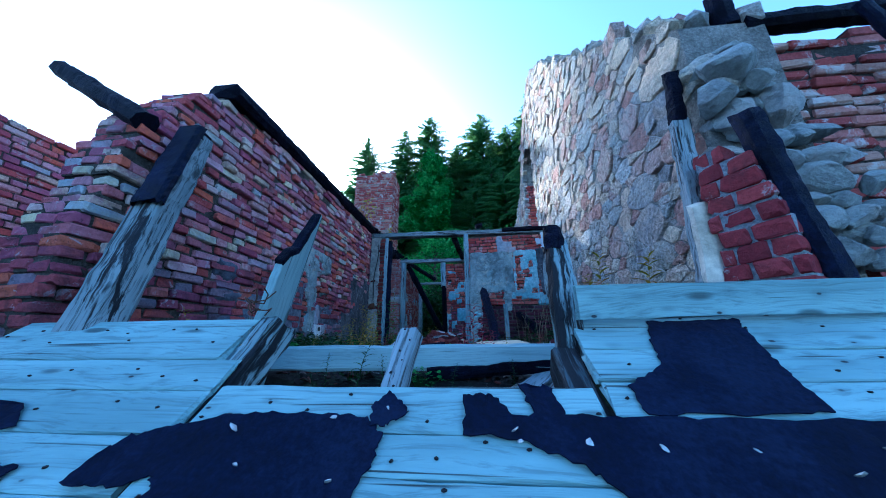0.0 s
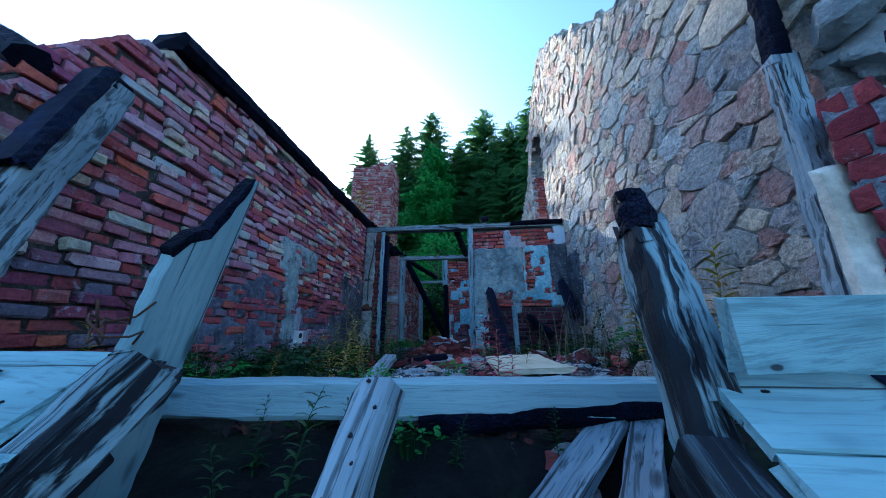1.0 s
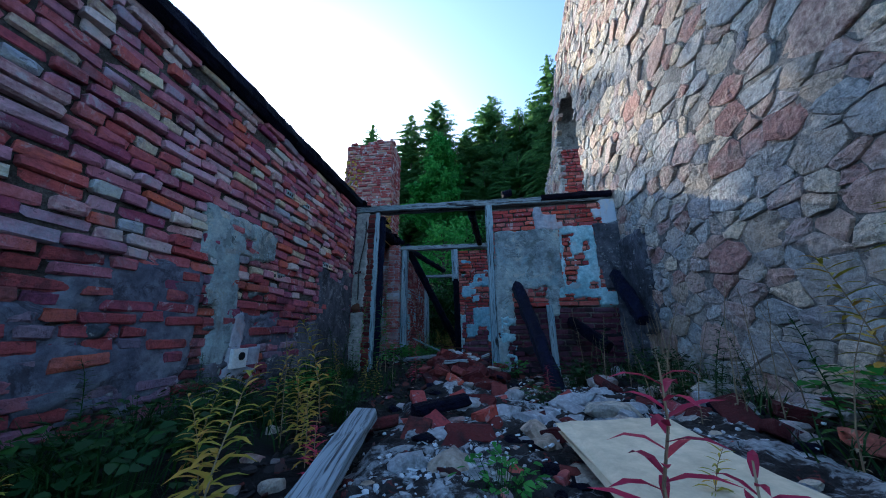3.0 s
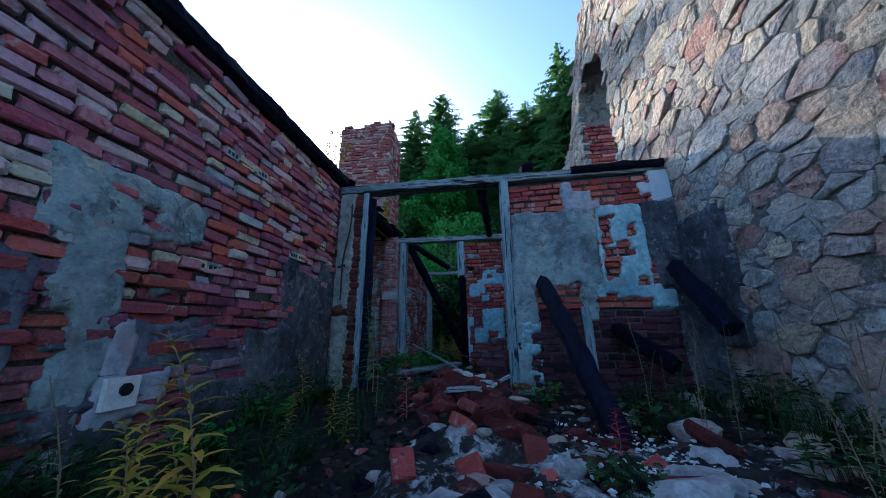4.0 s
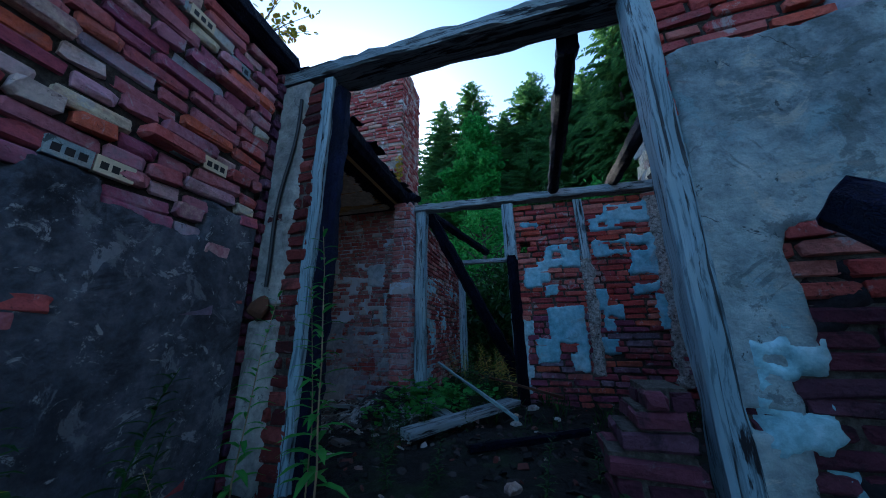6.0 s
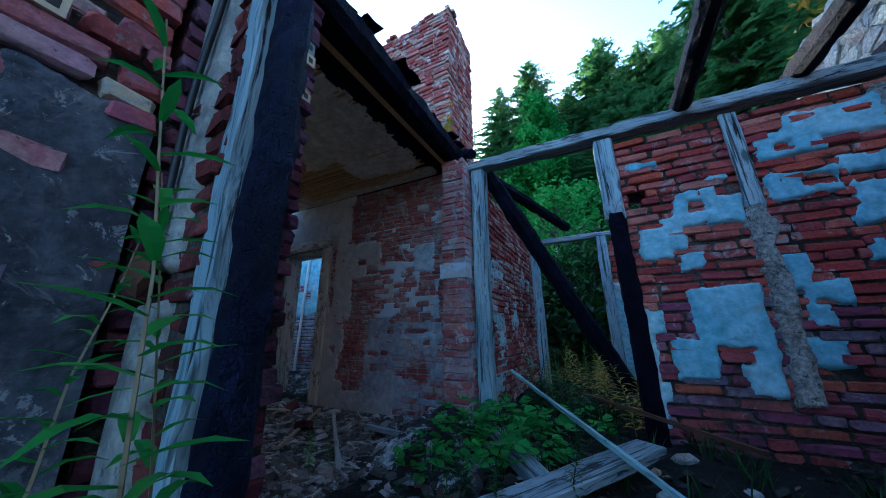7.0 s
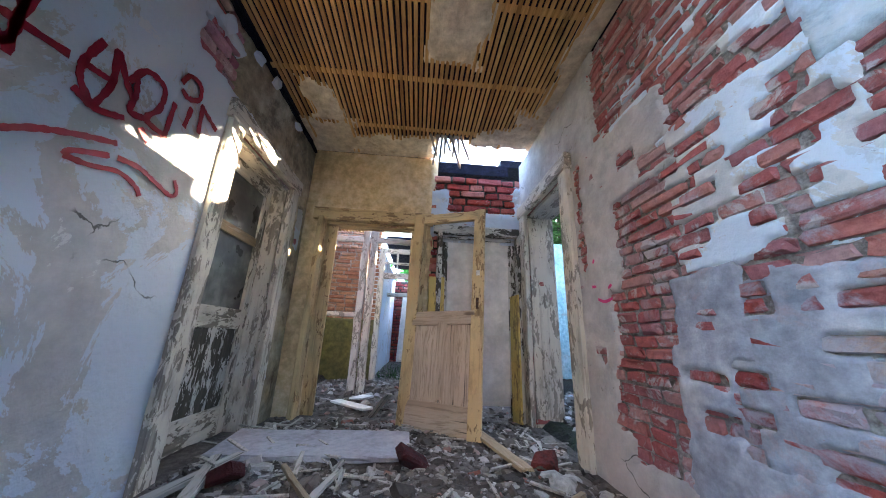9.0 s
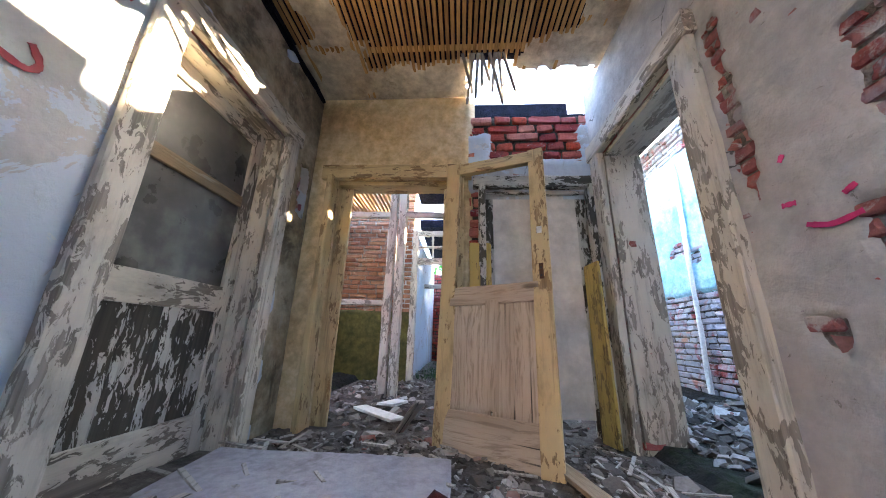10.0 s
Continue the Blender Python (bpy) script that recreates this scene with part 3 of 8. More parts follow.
m_paint_white = peeling("peeling_white_paint", (0.1, 0.09, 0.075), (0.58, 0.56, 0.52), 0.6)
m_paint_ochre = peeling("peeling_ochre_paint", (0.4, 0.27, 0.14), (0.62, 0.46, 0.24), 0.9)
m_paint_lost = peeling("mostly_lost_white_paint", (0.075, 0.065, 0.05), (0.56, 0.54, 0.5), 0.36)
m_paint_shabby = peeling("shabby_cream_paint", (0.24, 0.21, 0.175), (0.62, 0.57, 0.48), 0.72)
m_paint_yellow = peeling("worn_yellow_paint", (0.4, 0.28, 0.11), (0.58, 0.42, 0.12), 0.75)


def plain(name, colour, rough=0.6, metal=0.0, spec=0.4, bump=0.2, scale=40.0):
    return surface(name, [(0, tuple(c * 0.75 for c in colour)), (1, colour)], big=4, fine=scale, rough=rough, metal=metal, spec=spec, bump=bump, bump_scale=scale, bump_dist=0.004, speck=0.15)


m_red_paint = plain("red_spray_paint", (0.3, 0.006, 0.03), 0.5, spec=0.3, bump=0.1)
m_pink_paint = plain("pink_spray_paint", (0.65, 0.04, 0.2), 0.5, spec=0.3, bump=0.1)
m_rust = plain("rust", (0.10, 0.045, 0.025), 0.85, 0.3)
m_nail = plain("nail_steel", (0.02, 0.018, 0.02), 0.6, 0.6)
m_bright = plain("pale_metal", (0.6, 0.6, 0.58), 0.45, 0.6)
m_white = plain("white_plastic", (0.7, 0.7, 0.68), 0.5)
m_cable = plain("black_cable", (0.012, 0.012, 0.013), 0.5)
m_board = plain("cream_board", (0.68, 0.57, 0.38), 0.8, scale=14)
m_blank = plain("pale_panel", (0.72, 0.68, 0.64), 0.7, scale=6)
m_slab = surface("concrete_slab", [(0, (0.24, 0.23, 0.25)), (0.5, (0.33, 0.32, 0.345)), (1, (0.4, 0.39, 0.41))], big=3, fine=25, speck=0.1, stains=(((0.1, 0.09, 0.08), 4.0, 0.55, 0.7, 0.6),), bump=0.6, bump_scale=50)
g = Graph("dusty_glass")
g.put(g.shader.inputs["Base Color"], g.ramp(g.noise(g.coords("obj", (1, 1, 1)), 3.0, 5.0), [(0.35, (0.015, 0.015, 0.014)), (0.5, (0.06, 0.06, 0.055)), (0.68, (0.2, 0.2, 0.18))]))
g.put(g.shader.inputs["Roughness"], g.math("MULTIPLY", g.noise(g.coords("obj", (1, 1, 1)), 5.0, 6.0), 0.7))
m_glass = g.mat


# ---- mesh tools ----
def mesh(name, verts, faces, mat, smooth=False):
    me = bpy.data.meshes.new(name)
    me.from_pydata([tuple(map(float, v)) for v in verts], [], [tuple(map(int, f)) for f in faces])
    me.materials.append(mat)
    if smooth:
        me.polygons.foreach_set("use_smooth", [True] * len(me.polygons))
    me.update()
    return me


def part(name, data, parent, label=""):
    ob = new(name, data)
    ob.parent = parent
    if label:
        ob["label"] = label
    return ob


def empty(name, m, label, category, group=""):
    ob = new(name)
    ob.empty_display_size = 0.1
    ob.matrix_world = m
    return tagged(ob, label, category, group)


def box_data(x0, x1, y0, y1, z0, z1):
    v = [(x, y, z) for z in (z0, z1) for y in (y0, y1) for x in (x0, x1)]
    return v, [(0, 2, 3, 1), (4, 5, 7, 6), (0, 1, 5, 4), (1, 3, 7, 5), (3, 2, 6, 7), (2, 0, 4, 6)]


class Heap:
    """Gathers many pieces into one mesh."""

    def __init__(self):
        self.v, self.f, self.n = [], [], 0

    def add(self, verts, faces):
        verts = np.asarray(verts, float)
        self.v.append(verts)
        self.f += [tuple(i + self.n for i in f) for f in faces]
        self.n += len(verts)

    def mesh(self, name, mat, smooth=False):
        return mesh(name, np.concatenate(self.v), self.f, mat, smooth)


def vnoise(x, y, seed=0, octaves=4):
    """Smooth value noise in the plane, -1 to 1, for arrays."""
    x, y = np.asarray(x, float), np.asarray(y, float)
    out, amp, total = np.zeros(np.broadcast(x, y).shape), 1.0, 0.0
    for o in range(octaves):
        xi, yi = np.floor(x), np.floor(y)
        fx, fy = x - xi, y - yi
        fx, fy = fx * fx * (3 - 2 * fx), fy * fy * (3 - 2 * fy)

        def h(a, b):
            s = np.sin(a * 127.1 + b * 311.7 + (seed + o) * 74.7) * 43758.5453
            return (s - np.floor(s)) * 2 - 1
        n = (h(xi, yi) * (1 - fx) + h(xi + 1, yi) * fx) * (1 - fy) + (h(xi, yi + 1) * (1 - fx) + h(xi + 1, yi + 1) * fx) * fy
        out += n * amp
        total += amp
        amp *= 0.55
        x, y = x * 2.03 + 17.3, y * 2.03 + 5.9
    return out / total


def beam_data(length, w, h, seed=0, seg=0.12, wob=0.006, chamfer=0.12, rag0=0.0, rag1=0.0, taper=1.0):
    """A timber along +x from 0 to length, with worn edges; rag: how far its ends are splintered or burnt off."""
    rng = np.random.default_rng(seed)
    n = max(2, int(length / seg) + 1)
    c = chamfer * min(w, h)
    ring = np.array([(-w / 2 + c, -h / 2), (w / 2 - c, -h / 2), (w / 2, -h / 2 + c), (w / 2, h / 2 - c), (w / 2 - c, h / 2), (-w / 2 + c, h / 2), (-w / 2, h / 2 - c), (-w / 2, -h / 2 + c)])
    k = len(ring)
    verts, faces = [], []
    for i in range(n + 1):
        s = i / n
        grow = 1 + (taper - 1) * s
        off = vnoise(np.arange(k) * 1.7 + seed * 3.1, np.full(k, s * length * 5.0), seed) * wob * 2 + rng.normal(0, wob * 0.35, k)
        norm = ring / np.linalg.norm(ring, axis=1)[:, None]
        p = ring * grow + norm * off[:, None]
        x = np.full(k, s * length)
        if i == 0:
            x = x + rng.uniform(0, 1, k) * rag0
        if i == n:
            x = x - rng.uniform(0, 1, k) * rag1
        verts += [(x[j], p[j, 0], p[j, 1]) for j in range(k)]
    for i in range(n):
        for j in range(k):
            faces.append((i * k + j, i * k + (j + 1) % k, (i + 1) * k + (j + 1) % k, (i + 1) * k + j))
    a = len(verts)
    verts += [(rag0 * 0.3, 0, 0), (length - rag1 * 0.3, 0, 0)]
    for j in range(k):
        faces.append((a, (j + 1) % k, j))
        faces.append((a + 1, n * k + j, n * k + (j + 1) % k))
    return verts, faces


def along(p0, p1, roll=0.0):
    """A pose with +x from p0 to p1 and z as near to up as can be."""
    p0, p1 = Vector(p0), Vector(p1)
    x = (p1 - p0).normalized()
    up = Vector((0, 0, 1)) if abs(x.z) < 0.95 else Vector((0, 1, 0))
    y = up.cross(x).normalized()
    z = x.cross(y)
    m = Matrix((x, y, z)).transposed().to_4x4()
    m.translation = p0
    return m @ Matrix.Rotation(radians(roll), 4, "X")


def timber(name, p0, p1, w, h, mat, parent=None, label="", category="", group="", kind="", roll=0.0, seed=1, **shape):
    """A post, beam, rafter or board from p0 to p1; w across, h up."""
    length = (Vector(p1) - Vector(p0)).length
    if mat.name.startswith("charred"):
        shape["wob"] = min(shape.get("wob", 0.006), 0.009)
        shape["chamfer"] = 0.27
    ob = new(name, mesh(name, *beam_data(length, w, h, seed, **shape), mat))
    m = along(p0, p1, roll)
    if parent:
        ob.parent = parent
        ob.matrix_basis = parent.matrix_basis.inverted() @ m
        if label:
            ob["label"] = label
    else:
        ob.matrix_basis = m
        tagged(ob, label, category, group, kind)
    return ob


def rock_data(seed, sx, sy, sz, rough=0.22, sub=2, facets=7, depth=0.62):
    bm = bmesh.new()
    bmesh.ops.create_icosphere(bm, subdivisions=sub, radius=1.0)
    rng = random.Random(seed)
    o = Vector((rng.uniform(0, 90), rng.uniform(0, 90), rng.uniform(0, 90)))
    cuts = [Vector((rng.gauss(0, 1), rng.gauss(0, 1), rng.gauss(0, 1))).normalized() for _ in range(facets)]
    for v in bm.verts:
        p = v.co.normalized()
        for cdir in cuts:
            d = p.dot(cdir)
            if d > depth:
                p = p - cdir * (d - depth)
        p = p * (1 + rough * noise.noise(p * 1.7 + o) + rough * 0.4 * noise.noise(p * 4.5 + o))
        v.co = Vector((p.x * sx, p.y * sy, p.z * sz))
    v = [tuple(a.co) for a in bm.verts]
    f = [tuple(b.index for b in a.verts) for a in bm.faces]
    bm.free()
    return v, f

# ---- masonry tools ----
BL, BH, BD = 0.27, 0.071, 0.13   # a brick
COURSE = 0.085


def brick_data(length, seed, depth=BD, height=BH):
    """One worn brick, centred, with chamfered, uneven edges."""
    rng = np.random.default_rng(seed)
    hx, hy, hz, c = length / 2, depth / 2, height / 2, 0.009
    v, idx = [], {}
    for sx in (-1, 1):
        for sy in (-1, 1):
            for sz in (-1, 1):
                for a in range(3):
                    d = [hx, hy, hz]
                    d = [d[i] - (c * rng.uniform(0.5, 2.0) if i != a else 0) for i in range(3)]
                    idx[sx, sy, sz, a] = len(v)
                    v.append((sx * d[0] + rng.normal(0, 0.005), sy * d[1] + rng.normal(0, 0.004), sz * d[2] + rng.normal(0, 0.0035)))
    f = []
    for a in range(3):
        b, e = (a + 1) % 3, (a + 2) % 3
        for s in (-1, 1):
            quad = []
            for p, q in ((-1, -1), (1, -1), (1, 1), (-1, 1)):
                k = [0, 0, 0]
                k[a], k[b], k[e] = s, p, q
                quad.append(idx[k[0], k[1], k[2], a])
            f.append(quad if s > 0 else quad[::-1])
    for a in range(3):
        b, e = (a + 1) % 3, (a + 2) % 3
        for p in (-1, 1):
            for q in (-1, 1):
                k0, k1 = [0, 0, 0], [0, 0, 0]
                k0[a], k0[b], k0[e] = -1, p, q
                k1[a], k1[b], k1[e] = 1, p, q
                quad = [idx[(*k0, b)], idx[(*k1, b)], idx[(*k1, e)], idx[(*k0, e)]]
                f.append(quad if p * q < 0 else quad[::-1])
    for sx in (-1, 1):
        for sy in (-1, 1):
            for sz in (-1, 1):
                t = [idx[sx, sy, sz, 0], idx[sx, sy, sz, 1], idx[sx, sy, sz, 2]]
                f.append(t if sx * sy * sz > 0 else t[::-1])
    return v, f


BRICK_SHAPES = {"long": [brick_data(BL - 0.016, i) for i in range(9)], "half": [brick_data(BD, 20 + i) for i in range(7)]}
brick_meshes = {}


def brick_mesh(size, i, mat):
    key = size, i, mat.name
    if key not in brick_meshes:
        brick_meshes[key] = mesh("brick", *BRICK_SHAPES[size][i], mat)
    return brick_meshes[key]


def inside(poly, x, y):
    n, hit = len(poly), False
    for i in range(n):
        (x0, y0), (x1, y1) = poly[i], poly[i - 1]
        if (y0 > y) != (y1 > y) and x < (x1 - x0) * (y - y0) / (y1 - y0) + x0:
            hit = not hit
    return hit


def brick_wall(name, label, o, u, n, outline, thick, holes=(), near=None, mats=None, seed=0, wild=0.006, ends=True, back=True, kind="structure", category="wall", z0=0.0, hidden=None, heads=0.42, rag=0.012, recess=0.022, mortar=None, squeeze=1.0, mix=None, full=1.0):
    """A wall of bricks: o the foot of its front face's start, u along, n outwards, outline and holes in (along, up).
    near: the stretch (along from, to, up from, to) whose bricks are parts; the rest is joined.
    mix: (height, materials, start) - from start on, below that height, which wavers, bricks take these other materials."""
    rng = np.random.default_rng(seed + 100)
    course = COURSE * squeeze
    o, u, n = Vector((*o, 0)), Vector((*u, 0)), Vector((*n, 0))
    mat, mat_stuff = mats or (m_brick, m_brick_stuff)
    turn = Matrix((u, n, Vector((0, 0, 1)))).transposed().to_4x4()
    if u.cross(n).z < 0:
        turn = Matrix((-u, n, Vector((0, 0, 1)))).transposed().to_4x4()
    core, rest, rest_low, pieces = Heap(), Heap(), Heap(), []
    us, zs = [p[0] for p in outline], [p[1] for p in outline]
    rows = int((max(zs) - z0) / course) + 1

    def place(size, along_u, depth, z, quarter=0.0, k=1.0):
        p = o + u * along_u - n * depth
        p.z = z + rng.normal(0, wild * 0.5) + 0.006 * float(vnoise(along_u * 1.3, z * 0.4, seed))
        m = Matrix.Translation(p) @ turn @ Euler((rng.normal(0, wild * 2), rng.normal(0, wild * 1.5), quarter + rng.normal(0, wild * 3))).to_matrix().to_4x4() @ Matrix.Diagonal((k * rng.uniform(0.95, 1.03), 1, full * squeeze * rng.uniform(0.86, 1.05), 1))
        i = int(rng.integers(0, len(BRICK_SHAPES[size])))
        pieces.append((along_u, z, depth, size, i, m))

    for r in range(rows):
        z = z0 + (r + 0.5) * course
        def solid(q):
            return inside(outline, q, z) and not any(h0 < q < h1 and zl < z < zh for h0, h1, zl, zh in holes)
        runs, at, grid = [], None, np.arange(min(us), max(us) + 0.0101, 0.01)
        for q in grid:
            ok = q < max(us) - 0.002 and solid(q)
            if ok and at is None:
                at = q
            if not ok and at is not None:
                if q - at > 0.05:
                    runs.append((max(at + rng.normal(0, rag), min(us)), min(q + rng.normal(0, rag), max(us))))
                at = None
        for s, e in runs:
            at, first = s, True
            while at < e - 0.01:
                size = "half" if rng.random() < heads else "long"
                w = BL if size == "long" else BD + 0.016
                if first and r % 2:
                    w *= rng.uniform(0.5, 0.75)
                    size = "half" if w < 0.2 else "long"
                if e - at - w < 0.07:
                    w = e - at
                    size = "half" if w < 0.2 else "long"
                first = False
                mid = at + w / 2
                k = (w - 0.016) / (BL - 0.016 if size == "long" else BD)
                if not (hidden and hidden(mid, z)):
                    place(size, mid, BD / 2 + rng.normal(0, wild), z, 0.0, k)
                if back:
                    place(size, mid, thick - BD / 2 + rng.normal(0, wild), z, 0.0, k)
                at += w
        for s, e in runs:
            if ends and thick > 0.3:
                for q in (s + BD / 2, e - BD / 2):
                    place("half", q, thick / 2 + rng.normal(0, wild), z, math.pi / 2)
        if len(outline) == 4 and not holes:
            runs = [] if r else [(min(us), max(us))]
        for s, e in runs:
            q0, q1 = s + 0.016, e - 0.016
            p = [o + u * q - n * d for q in (q0, q1) for d in (recess, thick - recess)]
            zb, zt = z - course / 2 - 0.0005, z + course / 2
            if len(outline) == 4 and not holes:
                zb, zt = z0, max(zs) - 0.012
            core.add([(v.x, v.y, h) for h in (zb, zt) for v in p], [(0, 1, 3, 2), (4, 6, 7, 5), (0, 4, 5, 1), (2, 3, 7, 6), (0, 2, 6, 4), (1, 5, 7, 3)])
    wall = tagged(new(name, core.mesh(name, mortar or m_mortar)), label, category, "", kind)
    count = 0
    for along_u, z, depth, size, i, m in pieces:
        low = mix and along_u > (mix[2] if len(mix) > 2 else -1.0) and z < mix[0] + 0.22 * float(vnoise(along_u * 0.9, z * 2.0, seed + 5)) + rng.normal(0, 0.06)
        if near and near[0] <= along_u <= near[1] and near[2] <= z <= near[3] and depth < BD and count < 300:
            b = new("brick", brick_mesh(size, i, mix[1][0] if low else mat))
            b.parent = wall
            b.matrix_basis = m
            count += 1
        else:
            v, f = BRICK_SHAPES[size][i]
            v = np.asarray(v)
            (rest_low if low else rest).add(v @ np.array(m.to_3x3()).T + np.array(m.translation), f)
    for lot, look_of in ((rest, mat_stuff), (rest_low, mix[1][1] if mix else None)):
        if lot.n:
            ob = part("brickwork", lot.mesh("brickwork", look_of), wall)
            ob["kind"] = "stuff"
    return wall


def sheet(name, label, wall, o, u, n, ranges, mask, mat, proud=0.016, cell=0.03, seed=0, edge=0.03, soft=1.0, off=0.0):
    """A coat of plaster on a wall where mask(along, up) is above 0, with broken edges and an uneven face."""
    a0, a1, z0, z1 = ranges
    na, nz = int((a1 - a0) / cell) + 1, int((z1 - z0) / cell) + 1
    a, z = np.meshgrid(np.linspace(a0, a1, na), np.linspace(z0, z1, nz), indexing="ij")
    m = mask(a, z)
    lift = np.clip(m / edge * 0.5 + 0.5, 0, 1)
    lift = lift * lift * (3 - 2 * lift)
    d = -0.035 + lift * (0.035 + proud) + lift * soft * (0.005 * vnoise(a * 2.2, z * 2.2, seed) + 0.002 * vnoise(a * 14, z * 14, seed + 3)) + off
    o, u, n = np.array((*o, 0.0)), np.array((*u, 0.0)), np.array((*n, 0.0))
    v = o + a[..., None] * u + d[..., None] * n + z[..., None] * np.array((0, 0, 1.0))
    keep = m > -edge
    faces = []
    flip = np.cross(u, np.array((0, 0, 1.0))).dot(n) < 0
    used = np.full(na * nz, -1)
    for i in range(na - 1):
        for j in range(nz - 1):
            if keep[i, j] or keep[i + 1, j] or keep[i, j + 1] or keep[i + 1, j + 1]:
                q = (i * nz + j, (i + 1) * nz + j, (i + 1) * nz + j + 1, i * nz + j + 1)
                faces.append(q[::-1] if flip else q)
    if not faces:
        return None
    flat = v.reshape(-1, 3)
    ids = sorted({k for f in faces for k in f})
    for k, i in enumerate(ids):
        used[i] = k
    return part(name, mesh(name, flat[ids], [tuple(used[i] for i in f) for f in faces], mat, True), wall, label)


def blobs(adds, cuts=(), seed=0, amp=0.1, freq=2.5):
    """A mask of soft rectangles (along from, to, up from, to), less others, with a ragged outline."""

    def f(a, z):
        def sd(r):
            return np.minimum(np.minimum(a - r[0], r[1] - a), np.minimum(z - r[2], r[3] - z))
        m = np.full(a.shape, -1.0)
        for r in adds:
            m = np.maximum(m, sd(r))
        for r in cuts:
            m = np.minimum(m, -sd(r))
        return m + amp * vnoise(a * freq, z * freq, seed, 5)
    return f


def joints(seed=0, amp=0.09, freq=5.0, level=0.0, adds=None):
    """A mask of scattered remains of a coat."""

    def f(a, z):
        m = amp * (vnoise(a * freq * 0.6, z * freq, seed, 5) - level)
        if adds:
            m = np.minimum(m, blobs(adds, (), seed + 1, 0.1)(a, z))
        return m
    return f


def brickwise(share, course, seed=0, adds=(), z0=0.0, amp=0.05, freq=6.0):
    """A mask of limewash that has come off brick by brick, but for its joints."""

    def f(a, z):
        row = np.floor((z - z0) / course)
        fz = (z - z0) / course - row
        wide = a / 0.15 + np.modf(np.abs(np.sin(row * 12.9898 + seed)) * 437.58)[0]
        col = np.floor(wide)
        fa = wide - col
        one = np.modf(np.abs(np.sin(row * 78.233 + col * 37.719 + seed)) * 4375.85)[0]
        inner = np.minimum(np.minimum(fz, 1 - fz) * course - 0.005, np.minimum(fa, 1 - fa) * 0.15 - 0.005)
        m = np.where(one < share, -inner, 0.03) + 0.012 * vnoise(a * 16, z * 22, seed + 2)
        return np.minimum(m, blobs(adds, (), seed + 1, amp, freq)(a, z))
    return f


# ---- ground ----
def ground_height(x, y):
    x, y = np.asarray(x, float), np.asarray(y, float)
    base = 0.06 * vnoise(x * 0.7, y * 0.7, 4) + 0.05 * vnoise(x * 3.1, y * 3.1, 9)

    def bump(cx, cy, rx, ry, h):
        return h * np.exp(-(((x - cx) / rx) ** 2 + ((y - cy) / ry) ** 2))
    yard = 0.1 + bump(0.1, 3.6, 1.0, 1.1, 0.08) + bump(-0.58, 5.5, 0.42, 0.6, 0.24) + bump(1.4, 3.8, 0.6, 2.0, 0.14) + bump(-2.2, 4.0, 0.5, 2.0, 0.08) + bump(-2.3, 8.3, 0.5, 0.5, 0.1)
    room = (x < -2.45) & (x > -12) & (y > 6.4) & (y < 8.95)
    z = np.where(room, 0.03 + base * 0.35, yard + base)
    front = np.clip((1.9 - y) / 1.2, 0, 1)
    z = z - front * 0.75
    far = np.clip((y - 14) / 20, 0, 4)
    side = np.clip((np.abs(x + 1) - 12) / 25, 0, 3)
    z = z + far * 5.5 + side * 2.0 + np.clip(far + side, 0, 1) * vnoise(x * 0.12, y * 0.12, 2) * 1.5
    return z


def axis(lo, hi, a, b, fine, coarse):
    out, v = [], lo
    while v < hi:
        out.append(v)
        d = 0.0 if a <= v <= b else min(abs(v - a), abs(v - b))
        v += fine + d * coarse
    return np.array(out + [hi])


gx, gy = axis(-420, 420, -6, 3, 0.07, 0.16), axis(-320, 520, 0, 12, 0.07, 0.16)
GX, GY = np.meshgrid(gx, gy, indexing="ij")
GZ = ground_height(GX, GY)
n1, n2 = GX.shape
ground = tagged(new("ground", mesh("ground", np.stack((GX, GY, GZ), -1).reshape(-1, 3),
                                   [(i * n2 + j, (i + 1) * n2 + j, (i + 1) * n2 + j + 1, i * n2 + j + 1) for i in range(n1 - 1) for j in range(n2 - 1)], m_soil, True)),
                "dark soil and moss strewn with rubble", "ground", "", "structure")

# ---- brick walls ----
X_L, X_R, Y_A, Y_B, Y_G, Y_R, X_E = -2.31, 1.63, 6.3, 8.9, 6.58, 8.87, -5.35
TOP = 2.64
left_outline = [(1.30, -0.6), (1.36, 0.5), (1.40, 1.08), (1.50, 1.25), (1.50, 1.5), (1.62, 1.95), (1.8, 2.2), (1.95, 2.46), (2.2, 2.58), (2.5, TOP), (6.37, TOP), (6.38, -0.6)]
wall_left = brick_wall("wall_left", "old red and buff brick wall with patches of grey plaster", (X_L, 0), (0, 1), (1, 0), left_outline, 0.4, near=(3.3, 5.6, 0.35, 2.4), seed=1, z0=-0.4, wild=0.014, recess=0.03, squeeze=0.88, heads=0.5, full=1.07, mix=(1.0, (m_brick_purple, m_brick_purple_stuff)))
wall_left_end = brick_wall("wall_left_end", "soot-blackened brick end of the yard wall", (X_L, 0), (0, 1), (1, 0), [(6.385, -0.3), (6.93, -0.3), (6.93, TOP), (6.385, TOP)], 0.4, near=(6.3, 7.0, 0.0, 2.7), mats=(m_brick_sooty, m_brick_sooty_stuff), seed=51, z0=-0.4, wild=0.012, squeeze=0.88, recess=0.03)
LEFT = ((X_L, 0), (0, 1), (1, 0))
